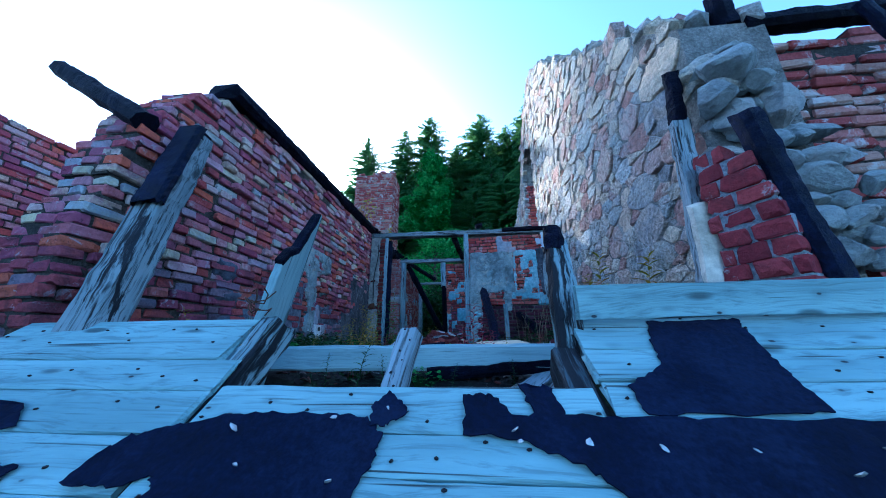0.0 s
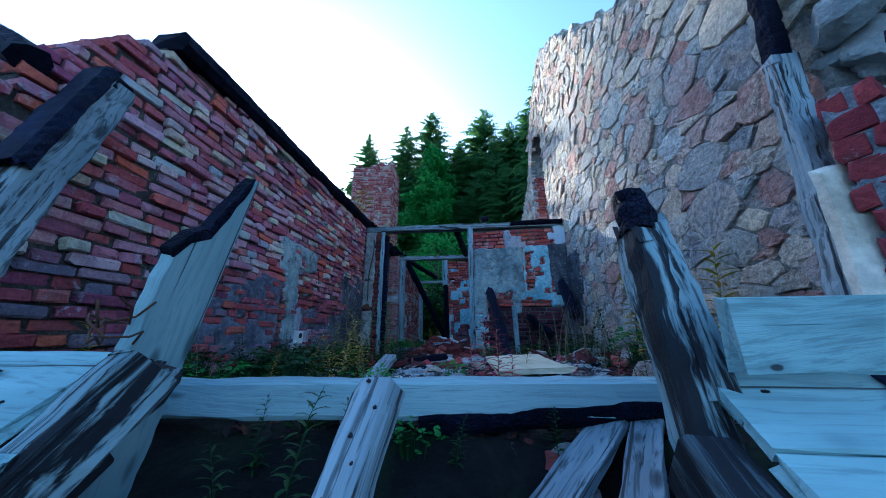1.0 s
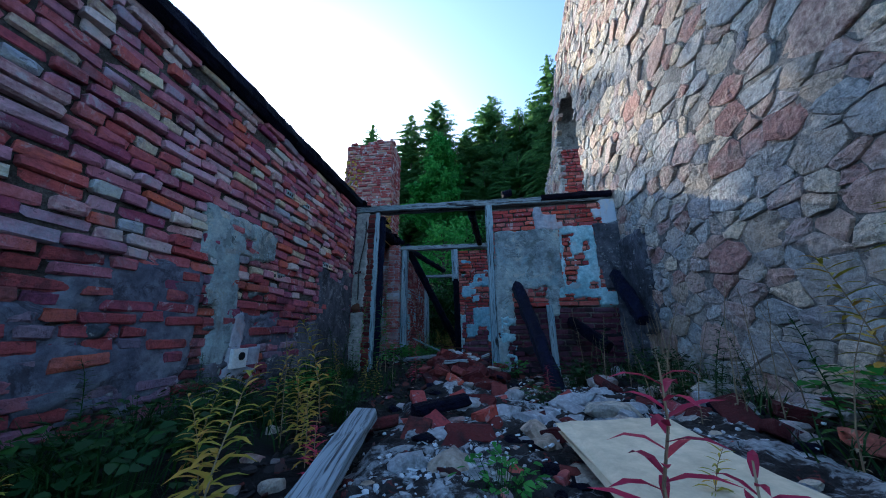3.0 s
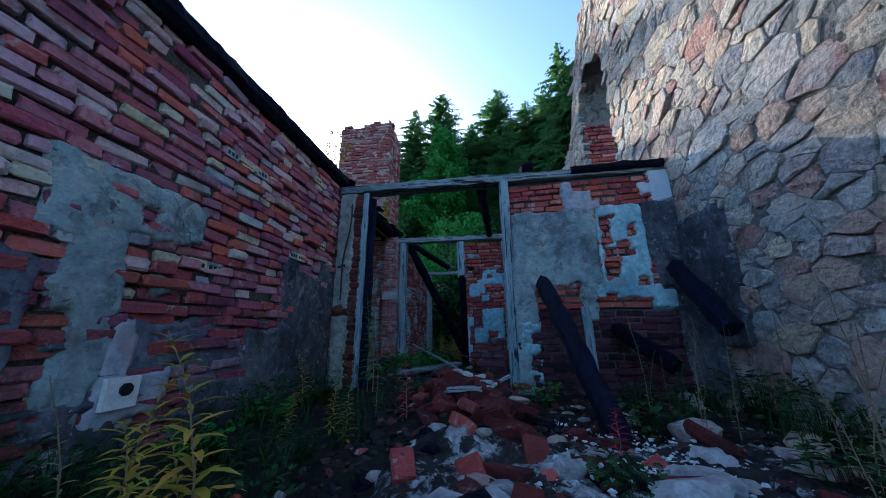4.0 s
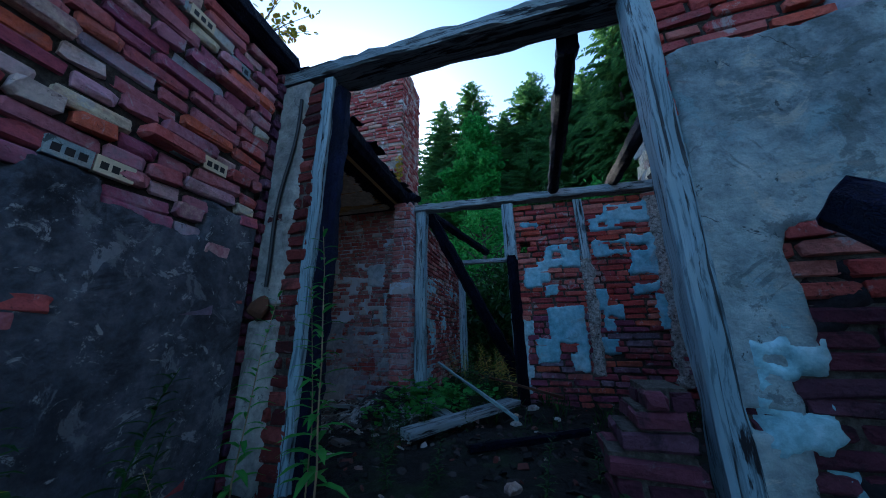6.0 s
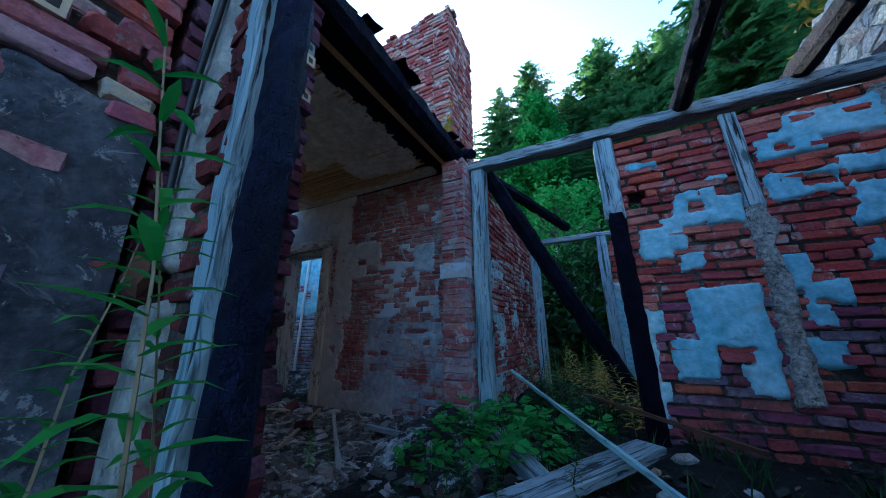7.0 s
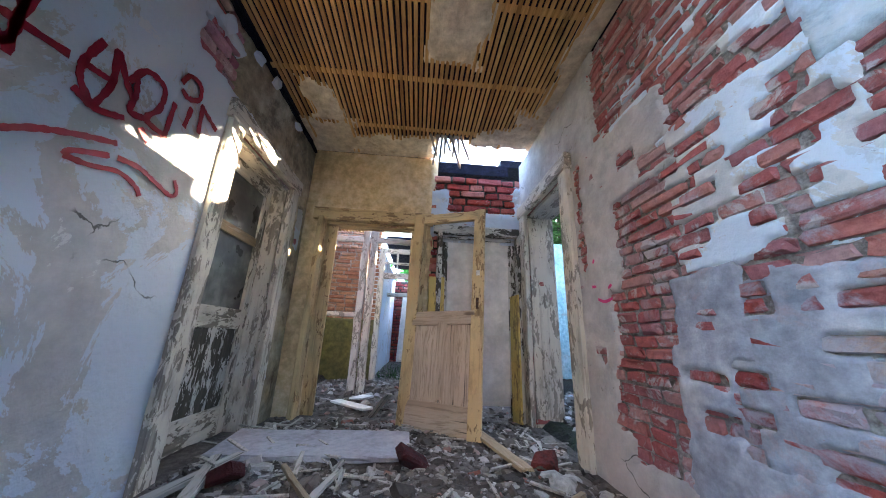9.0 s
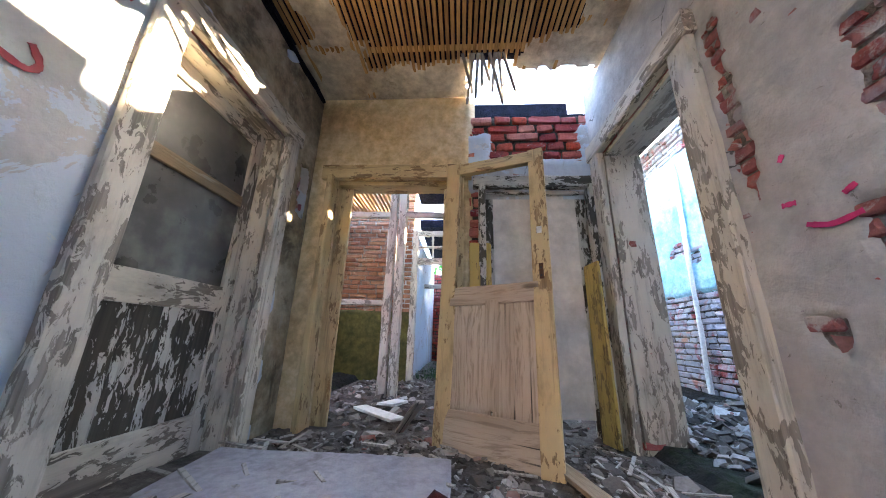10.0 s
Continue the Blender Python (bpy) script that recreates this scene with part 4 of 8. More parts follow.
sheet("plaster", "grey plaster remains", wall_left, *LEFT, (3.6, 4.9, 0.3, 1.75), blobs([(3.82, 4.2, 1.2, 1.62), (4.15, 4.64, 1.3, 1.62), (3.95, 4.22, 0.86, 1.3), (4.02, 4.2, 0.3, 1.0), (4.36, 4.62, 0.98, 1.1)], [(4.22, 4.3, 1.36, 1.46)], seed=5, amp=0.07, freq=5), m_plaster, seed=3, cell=0.018, edge=0.014)
sheet("plaster", "pale plaster round the socket", wall_left, *LEFT, (4.1, 4.75, 0.2, 1.0), blobs([(4.2, 4.34, 0.3, 0.86), (4.2, 4.56, 0.32, 0.56)], seed=15, amp=0.05, freq=6), m_plaster_lilac, seed=13, cell=0.018, edge=0.014, proud=0.02)
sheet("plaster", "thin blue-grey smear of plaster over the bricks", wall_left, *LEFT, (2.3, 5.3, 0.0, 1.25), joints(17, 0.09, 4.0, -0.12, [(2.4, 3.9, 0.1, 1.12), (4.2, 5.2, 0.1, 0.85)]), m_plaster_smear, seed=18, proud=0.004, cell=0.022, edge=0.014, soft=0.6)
sheet("plaster", "sooty dark plaster", wall_left, *LEFT, (4.4, 6.37, -0.2, 1.75), blobs([(5.48, 6.5, -0.3, 1.36), (5.14, 6.3, -0.3, 0.78), (4.7, 6.3, -0.3, 0.45), (5.48, 5.68, 0.9, 1.47), (6.08, 6.5, 1.1, 1.54)], seed=8, amp=0.06, freq=4.5), m_plaster_dark, seed=6, cell=0.018, edge=0.014, proud=0.022)
sheet("plaster", "crumbling lime plaster", wall_left, *LEFT, (3.2, 6.3, -0.1, 0.8), joints(14, 0.1, 7.0, 0.3, [(3.3, 6.2, 0.0, 0.72)]), m_plaster_dark, proud=0.026, seed=9, cell=0.02, edge=0.014)

# wall A, across the way and a little askew, with a door opening
A_U, A_N = (0.9985, -0.055), (-0.055, -0.9985)


def ya(x):
    """The front of wall A at x."""
    return 6.325 - 0.055 * x


wall_a = brick_wall("wall_a", "brick cross wall with flaking grey and blue plaster", (-0.13, ya(-0.13)), A_U, A_N, [(0.0, 0.975), (1.75, 0.975), (1.75, 2.47), (0.0, 2.47)], 0.28, near=(0, 1.7, 0.9, 2.5), mats=(m_brick_red, m_brick_red_stuff), seed=3, wild=0.007, squeeze=0.82, z0=0.975)
wall_a_foot = brick_wall("wall_a_foot", "foot of the brick cross wall, bricks coloured for soot and dim light", (-0.13, ya(-0.13)), A_U, A_N, [(0.0, -0.3), (1.75, -0.3), (1.75, 0.97), (0.0, 0.97)], 0.28, near=(0, 1.7, 0.3, 1.0), mats=(m_brick_smoked_dim, m_brick_smoked_dim_stuff), seed=63, wild=0.007, squeeze=0.82, z0=-0.3)
wall_a_stub = brick_wall("wall_a_stub", "broken stub of dark red brickwork beside the door post", (-0.56, ya(-0.56)), A_U, A_N, [(0.0, -0.2), (0.33, -0.2), (0.33, 0.66), (0.16, 0.64), (0.1, 0.5), (0.02, 0.42)], 0.26, near=(0, 0.4, 0, 0.8), mats=(m_brick_smoked_dim, m_brick_smoked_dim_stuff), seed=64, wild=0.014, squeeze=0.86, z0=-0.2, rag=0.02)
ON_A = ((-0.13, ya(-0.13)), A_U, A_N)
sheet("plaster", "grey cement plaster", wall_a, *ON_A, (0.0, 1.1, -0.1, 2.3),
      blobs([(0.03, 0.96, 1.22, 2.09), (-0.3, 0.27, 0.8, 1.4), (-0.3, 0.17, -0.5, 1.0), (0.7, 0.95, 1.08, 1.4), (0.73, 0.86, 0.86, 1.2)], [(0.3, 0.68, -0.5, 1.24), (0.03, 0.2, 0.56, 0.62)], seed=21, amp=0.045, freq=5.5), m_plaster, seed=21, cell=0.016, edge=0.012)
sheet("plaster", "crumbling white lime along the plaster's edge", wall_a, *ON_A, (0.0, 0.4, -0.1, 0.95), joints(23, 0.07, 9.0, 0.0, [(0.06, 0.28, -0.2, 0.9)]), m_plaster_blue, seed=23, cell=0.016, edge=0.012, proud=0.024)
sheet("plaster", "smooth pale cement patch", wall_a, *ON_A, (0.45, 1.15, 1.95, 2.47), blobs([(0.64, 0.96, 2.08, 2.32), (0.62, 0.76, 2.25, 2.44), (0.86, 1.02, 2.06, 2.18)], seed=24, amp=0.03, freq=7), m_plaster_lilac, seed=24, cell=0.016, edge=0.012, proud=0.02)
sheet("plaster", "pale blue limewash on plaster", wall_a, *ON_A, (0.8, 1.75, 0.8, 2.3), blobs([(0.95, 1.43, 1.14, 2.11), (1.08, 1.5, 1.08, 1.22), (1.4, 1.62, 0.98, 1.16), (0.86, 0.95, 1.1, 1.24)], [(1.0, 1.1, 1.66, 1.98), (1.0, 1.14, 1.28, 1.62), (1.14, 1.32, 1.52, 1.6), (1.14, 1.26, 1.6, 1.68), (1.27, 1.34, 1.74, 1.86), (1.3, 1.39, 1.22, 1.28), (1.06, 1.16, 1.95, 2.0)], seed=25, amp=0.035, freq=9), m_plaster_blue, proud=0.014, seed=22, cell=0.014, edge=0.012)
sheet("plaster", "sooty dark plaster", wall_a, *ON_A, (1.3, 1.75, 0.0, 2.45), blobs([(1.43, 2.0, 1.5, 2.12), (1.48, 2.0, 1.18, 1.6), (1.6, 2.0, 0.2, 1.2)], seed=27, amp=0.04, freq=5), m_plaster_dark, seed=27, proud=0.022, cell=0.016, edge=0.012)
sheet("plaster", "cream plaster remains", wall_a, *ON_A, (1.35, 1.75, 2.0, 2.47), blobs([(1.55, 2.0, 2.1, 2.6), (1.46, 1.6, 2.2, 2.34)], seed=28, amp=0.04, freq=7), m_plaster_pale, seed=28, proud=0.018, cell=0.016, edge=0.012)
sheet("soot", "crust of soot that also darkens the wall's dim foot", wall_a, *ON_A, (0.15, 1.75, -0.1, 1.2), joints(29, 0.06, 5.0, 0.12, [(0.2, 1.75, -0.3, 0.72), (0.26, 0.62, 0.4, 1.12)]), m_soot_dim, proud=0.006, cell=0.02, seed=30, edge=0.012, soft=0.4)
wall_a_left = brick_wall("wall_a_left", "narrow brick jamb with cream plaster", (X_L, ya(X_L)), A_U, A_N, [(0.0, -0.3), (0.34, -0.3), (0.34, 2.56), (0.0, 2.56)], 0.2, near=(0, 0.45, 0, 2.6), mats=(m_brick_dirty, m_brick_sooty_stuff), seed=4, recess=0.012)
sheet("plaster", "cracked cream plaster", wall_a_left, (X_L, ya(X_L)), A_U, A_N, (0.0, 0.34, -0.1, 2.56), blobs([(-0.2, 0.21, -0.3, 2.8)], [(-0.1, 0.3, 0.96, 1.02)], seed=31, amp=0.05, freq=7), m_plaster_buff, seed=31, cell=0.016, edge=0.012)

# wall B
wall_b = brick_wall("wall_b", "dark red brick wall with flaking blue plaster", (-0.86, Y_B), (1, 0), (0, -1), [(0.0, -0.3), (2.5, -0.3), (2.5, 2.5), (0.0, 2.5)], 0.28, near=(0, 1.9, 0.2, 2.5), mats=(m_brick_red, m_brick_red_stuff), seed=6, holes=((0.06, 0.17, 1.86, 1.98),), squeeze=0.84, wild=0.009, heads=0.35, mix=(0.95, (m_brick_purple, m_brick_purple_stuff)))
ON_B = ((-0.86, Y_B), (1, 0), (0, -1))
sheet("plaster", "blue plaster left on the bricks beside the stud", wall_b, *ON_B, (0.0, 0.86, 1.2, 2.35), blobs([(0.1, 0.3, 1.4, 1.66), (0.26, 0.4, 1.46, 1.72), (0.36, 0.62, 1.64, 1.92), (0.54, 0.78, 1.62, 1.84), (0.33, 0.47, 1.29, 1.42), (0.1, 0.32, 2.18, 2.26), (0.6, 0.72, 1.98, 2.04)], [(0.46, 0.56, 1.76, 1.84), (0.4, 0.52, 1.58, 1.64)], seed=46, amp=0.04, freq=8), m_plaster_teal, seed=43, proud=0.014, cell=0.016, edge=0.012)
sheet("plaster", "smooth broad patch of blue plaster", wall_b, *ON_B, (0.0, 0.86, 0.3, 1.3), blobs([(0.34, 0.74, 0.74, 1.17), (0.18, 0.44, 0.52, 0.8), (0.56, 0.74, 0.44, 0.74)], [(0.46, 0.6, 0.62, 0.74)], seed=47, amp=0.035, freq=7), m_plaster_teal, seed=41, proud=0.016, cell=0.016, edge=0.012)
sheet("plaster", "pale limewashed plaster along the opening", wall_b, *ON_B, (0.0, 0.3, 0.2, 1.1), blobs([(-0.1, 0.08, 0.2, 1.02), (0.0, 0.16, 0.84, 1.0), (0.02, 0.13, 0.36, 0.5)], seed=50, amp=0.03, freq=8), m_plaster_blue, seed=52, proud=0.02, cell=0.016, edge=0.012)
sheet("plaster", "blue plaster in ragged islands", wall_b, *ON_B, (0.86, 2.5, 0.3, 2.45), blobs([(0.92, 1.3, 2.06, 2.26), (1.1, 1.6, 2.14, 2.4), (0.92, 1.3, 1.74, 1.94), (1.3, 1.9, 1.5, 2.0), (0.9, 1.0, 1.12, 1.34), (0.94, 1.14, 1.02, 1.16), (0.93, 1.06, 0.86, 1.04), (0.88, 1.06, 0.64, 0.8), (1.3, 1.56, 1.3, 1.42), (1.5, 2.4, 0.9, 1.3), (1.9, 2.5, 1.9, 2.4)], [(1.02, 1.1, 2.12, 2.17), (1.12, 1.24, 1.84, 1.88), (1.36, 1.5, 1.8, 1.86)], seed=42, amp=0.05, freq=7), m_plaster_teal, seed=44, proud=0.012, cell=0.018, edge=0.012)
sheet("lime_strip", "crumbling pale lime and grit below the stud", wall_b, *ON_B, (0.66, 1.02, 0.3, 1.85), blobs([(0.76, 0.9, 0.4, 1.78)], seed=48, amp=0.045, freq=9), m_lime_crumb, seed=44, proud=0.03, soft=4.0, cell=0.014, edge=0.014)
sheet("lime_strip", "crumbling strip of lime where a stud has gone", wall_b, *ON_B, (1.4, 1.9, 0.3, 2.45), blobs([(1.56, 1.74, 0.3, 2.5)], seed=49, amp=0.05, freq=8), m_lime_crumb, seed=45, proud=0.026, soft=4.0, cell=0.016, edge=0.015)
pier_b = brick_wall("wall_pier", "red brick pier with one white block", (-2.47, 8.66), (1, 0), (0, -1), [(0.0, -0.3), (0.27, -0.3), (0.27, 2.62), (0.0, 2.62)], 0.26, near=(0, 0.4, 0, 2.7), mats=(m_brick_room, m_brick_room_stuff), seed=7, wild=0.004, ends=False, rag=0.006, heads=0.2, recess=0.014, mortar=m_mortar_lime, squeeze=0.74, full=1.14)
wb = part("block", mesh("block", *box_data(-2.475, -2.195, 8.645, 8.78, 1.36, 1.5), m_plaster_pale), pier_b, "white lime-washed block")

# the passage behind wall B
wall_side = brick_wall("wall_side", "brick passage wall with grey-blue plaster", (-2.17, Y_B + 0.05), (0, 1), (1, 0), [(0, -0.3), (2.8, -0.3), (2.8, 2.42), (1.2, 2.5), (0, 2.56)], 0.25, near=(0, 2.8, 0.5, 2.5), mats=(m_brick_limed, m_brick_limed_stuff), seed=8, back=False, squeeze=0.84)
sheet("plaster", "grey-blue plaster remains", wall_side, (-2.17, Y_B + 0.05), (0, 1), (1, 0), (0.1, 2.7, 0.1, 2.0), joints(52, 0.07, 5.0, 0.12, [(0, 2.8, 0.2, 1.75)]), m_plaster_blue, seed=51, proud=0.006, cell=0.025)
wall_c = brick_wall("wall_c", "brick wall with blue plaster below", (-0.92, 11.2), (1, 0), (0, -1), [(0, -0.2), (2.5, -0.2), (2.5, 2.24), (0, 2.24)], 0.25, near=(0, 1.0, 0.5, 2.3), mats=(m_brick_red, m_brick_red_stuff), seed=9, back=False)
sheet("plaster", "blue plaster", wall_c, (-0.92, 11.2), (1, 0), (0, -1), (0, 2.5, 0.1, 1.8), blobs([(-0.2, 2.6, 0.1, 1.55)], seed=55, amp=0.08), m_plaster_blue, seed=55)

# the room: graffiti wall, right wall, end wall
wall_g = brick_wall("wall_graffiti", "plastered room wall sprayed with red graffiti", (X_L - 0.4, Y_G), (-1, 0), (0, 1), [(0, -0.2), (2.66, -0.2), (2.66, 2.62), (0, 2.62)], 0.28, holes=((1.38, 2.22, -1, 1.98),), near=(0, 0.9, 0, 1.6), seed=10, back=False)
sheet("plaster", "pale blue-grey plaster", wall_g, (X_L - 0.4, Y_G), (-1, 0), (0, 1), (0, 2.64, -0.05, 2.62),
      lambda a, z: np.minimum(blobs([(-0.3, 3, -0.2, 2.9)], [(0.2, 0.47, 0.45, 1.22), (2.3, 2.5, 1.4, 2.3), (1.0, 1.3, 2.2, 2.4), (0.2, 2.8, 2.5, 3.0)], seed=61, amp=0.1, freq=6)(a, z), np.maximum(np.maximum(1.33 - a, a - 2.27), z - 2.03) * 1.0), m_plaster_pale, seed=61, proud=0.02)
sheet("plaster", "dirty brown plaster, coloured darker for the shadowed corner above the door", wall_g, (X_L - 0.4, Y_G), (-1, 0), (0, 1), (0.9, 2.64, -0.05, 2.6), blobs([(2.36, 2.8, -0.2, 2.7), (1.25, 2.8, 2.12, 2.7)], [(2.44, 2.54, 1.5, 1.9)], seed=62, amp=0.07, freq=5), m_plaster_brown, seed=63, proud=0.026, cell=0.02, edge=0.014)
wall_r = brick_wall("wall_right_room", "red brick room wall with patchy pale plaster", (X_E, Y_R), (1, 0), (0, -1), [(0, -0.2), (2.9, -0.2), (2.9, 2.64), (0, 2.64)], 0.25, holes=((0.18, 1.0, -1, 1.98),), near=(1.2, 2.9, 0.35, 2.4), mats=(m_brick_room, m_brick_room_stuff), seed=11, back=False, wild=0.0025, recess=0.012, mortar=m_mortar_room, squeeze=0.66, heads=0.72, full=1.1, mix=(0.9, (m_brick_washed, m_brick_washed_stuff), 1.98))
ON_R = ((X_E, Y_R), (1, 0), (0, -1))
R_COURSE = COURSE * 0.66
off_door = lambda a, z: np.maximum(np.maximum(0.13 - a, a - 1.05), z - 2.03)
sheet("plaster", "pale grey plaster with a ragged edge", wall_r, *ON_R, (0, 2.2, -0.05, 2.64),
      lambda a, z: np.minimum(blobs([(-0.2, 1.5, -0.2, 2.8), (1.3, 1.95, 1.5, 1.94), (1.3, 3.1, -0.2, 0.24)], [(1.14, 1.19, 1.1, 1.95), (1.22, 1.3, 0.62, 0.72), (1.42, 2.2, 1.98, 2.5), (1.36, 1.74, 0.34, 0.64), (1.42, 1.8, 0.6, 1.0), (1.5, 1.84, 0.9, 1.46), (1.6, 1.72, 1.66, 1.74), (1.74, 1.96, 1.56, 1.64)], seed=65, amp=0.045, freq=7)(a, z), off_door(a, z)), m_plaster_room, seed=65, proud=0.009, cell=0.016, edge=0.012)
sheet("plaster", "smooth grey plaster beside the bare bricks", wall_r, *ON_R, (1.6, 2.5, -0.05, 1.2), blobs([(1.8, 2.08, 0.7, 1.02), (1.76, 2.0, -0.2, 0.75), (1.95, 2.3, 0.1, 0.42)], [(1.8, 1.98, 0.6, 0.66), (1.86, 2.0, 0.46, 0.52)], seed=71, amp=0.04, freq=6), m_plaster_lilac, seed=72, proud=0.007, cell=0.016, edge=0.012)
sheet("plaster", "blue-grey plaster patch by the white block", wall_r, *ON_R, (2.2, 2.9, 0.6, 2.0), blobs([(2.42, 2.68, 1.5, 1.83), (2.68, 2.74, 1.0, 1.4), (2.46, 2.7, 0.77, 0.88)], seed=76, amp=0.04, freq=7), m_plaster_cool, seed=77, proud=0.007, cell=0.016, edge=0.012)
sheet("limewash", "white limewash that has come off many bricks", wall_r, *ON_R, (1.8, 2.9, 1.0, 1.8), brickwise(0.4, R_COURSE, 3, [(1.86, 2.5, 1.02, 1.66), (2.3, 2.72, 1.0, 1.3)]), m_plaster_pale, proud=0.003, cell=0.0125, seed=73, edge=0.01, soft=0.4)
sheet("limewash", "lilac limewash worn off some bricks", wall_r, *ON_R, (1.9, 2.9, 0.1, 1.1), brickwise(0.55, R_COURSE, 8, [(2.0, 3.0, 0.0, 0.98)]), m_plaster_lilac, proud=0.003, cell=0.0125, seed=75, edge=0.01, soft=0.4)
sheet("limewash", "flecks of white lime on the upper bricks", wall_r, *ON_R, (1.5, 2.9, 1.7, 2.6), brickwise(0.86, R_COURSE, 5, [(1.55, 3.0, 1.75, 2.4)]), m_plaster_pale, proud=0.003, cell=0.0125, seed=79, edge=0.01, soft=0.4)
wall_e = brick_wall("wall_end_room", "end wall with ochre plaster over two door openings", (X_E, Y_G), (0, 1), (1, 0), [(0, -0.2), (2.3, -0.2), (2.3, 2.5), (1.3, 2.5), (1.3, 2.64), (0, 2.64)], 0.16, holes=((0.225, 1.225, -1, 1.85), (1.41, 2.21, -1, 1.81)), near=(1.3, 2.3, 1.8, 2.6), mats=(m_brick_red, m_brick_red_stuff), seed=12, back=True, ends=False, rag=0.002)
sheet("plaster", "stained ochre plaster", wall_e, (X_E, Y_G), (0, 1), (1, 0), (0, 1.36, -0.05, 2.64), lambda a, z: np.minimum(blobs([(-0.3, 1.32, -0.2, 2.9)], seed=75, amp=0.03)(a, z), np.maximum(np.maximum(0.2 - a, a - 1.25), z - 1.9)), m_plaster_yellow, seed=75, proud=0.024)
sheet("plaster", "grey plaster", wall_e, (X_E, Y_G), (0, 1), (1, 0), (1.28, 2.3, 1.7, 2.5), blobs([(1.2, 2.4, 1.75, 2.05), (1.2, 1.5, 1.8, 2.3), (2.2, 2.5, 1.8, 2.4)], seed=77, amp=0.06, freq=4), m_plaster_pale, seed=77)

# far left wall of the building, chimney, front brickwork at the right
wall_far_left = brick_wall("wall_far_left", "long weathered brick wall", (-5.35, -2.0), (0, 1), (1, 0), [(0, -1), (8.0, -1), (8.0, 2.85), (0, 2.85)], 0.3, near=(3.2, 6.5, 1.7, 2.9), seed=14, back=False, z0=-0.6)
sheet("plaster", "grey plaster", wall_far_left, (-5.35, -2.0), (0, 1), (1, 0), (3.0, 7.0, 0.0, 1.5), blobs([(3, 7.2, -0.2, 1.2)], seed=79, amp=0.2), m_plaster, seed=79)
chimney = brick_wall("chimney", "tall brick chimney with a crumbling top", (-4.15, 9.5), (1, 0), (0, -1), [(0, 0.0), (1.4, 0.0), (1.4, 6.2), (1.15, 6.1), (1.0, 6.24), (0.75, 6.1), (0.4, 6.05), (0.2, 6.15), (0, 6.0)], 0.36, near=(0, 1.4, 4.2, 6.2), mats=(m_brick_limed, m_brick_limed_stuff), seed=16, z0=0.0, category="chimney", wild=0.009, squeeze=0.9, mortar=m_mortar_pale)
flank = brick_wall("flank", "", (-2.75, 9.5), (0, 1), (1, 0), [(0.37, 0.0), (0.95, 0.0), (0.95, 6.05), (0.37, 6.1)], 0.3, mats=(m_brick_limed, m_brick_limed_stuff), seed=17, z0=0.0, kind="", category="", back=False, squeeze=0.9, mortar=m_mortar_pale)
for c in list(flank.children):
    c.parent = chimney
flank.parent = chimney
for key in ("label", "category", "kind"):
    if key in flank:
        del flank[key]
front_right = brick_wall("wall_front_right", "red brick front wall above rubble", (2.1, 1.98), (1, 0), (0, -1), [(0.25, -0.8), (2.2, -0.8), (2.2, 2.5), (0.0, 2.46), (0.0, 2.3), (0.06, 2.0), (0.1, 1.6), (0.18, 1.2)], 0.4, near=(0, 1.2, 0.8, 2.6), mats=(m_brick_limed, m_brick_limed_stuff), seed=18, z0=-0.8, wild=0.01)
pier_front = brick_wall("wall_pier_front", "brick pier with a cream plaster edge", (1.41, 1.88), (0.5, -0.866), (-0.866, -0.5), [(0.0, -0.8), (0.4, -0.8), (0.36, 0.6), (0.3, 1.2), (0.16, 1.42), (0.0, 1.52)], 0.2, near=(0, 0.5, 0.2, 1.6), mats=(m_brick_pier, m_brick_pier), seed=19, z0=-0.8, ends=False, heads=0.85, rag=0.02, recess=0.016, mortar=m_mortar_lime, squeeze=1.2, full=1.14)

# ---- stone wall ----
GABLE = [(1.5, 2.2), (2.12, 2.85), (2.8, 3.6), (4.12, 4.74), (5.7, 6.4), (6.6, 7.1), (6.97, 7.2), (8.1, 6.65), (8.6, 6.1), (9.4, 5.0), (10.5, 4.5), (11.0, 4.4)]
WIN = (7.25, 8.6, 3.0, 4.9)


def gable(y):
    return float(np.interp(y, [p[0] for p in GABLE], [p[1] for p in GABLE]))


def in_window(y, z):
    y0, y1, z0, z1 = WIN
    c, r = (y0 + y1) / 2, (y1 - y0) / 2
    return y0 < y < y1 and z0 < z < z1 + 0.75 * math.sqrt(max(0, 1 - ((y - c) / r) ** 2))


def clip(poly, px, py, qx, qy, shift=0.0):
    """Keeps the half of poly nearer to p than to q; shift moves the cut towards q."""
    dx, dy = qx - px, qy - py
    d2 = dx * dx + dy * dy
    k = 0.5 + shift / (2 * d2)
    mx, my = px + dx * k, py + dy * k
    out = []
    for i in range(len(poly)):
        a, b = poly[i - 1], poly[i]
        da, db = (a[0] - mx) * dx + (a[1] - my) * dy, (b[0] - mx) * dx + (b[1] - my) * dy
        if (da <= 0) != (db <= 0):
            t = da / (da - db)
            out.append((a[0] + t * (b[0] - a[0]), a[1] + t * (b[1] - a[1])))
        if db <= 0:
            out.append(b)
    return out


FLAT = 1.45   # stones lie: wider than high


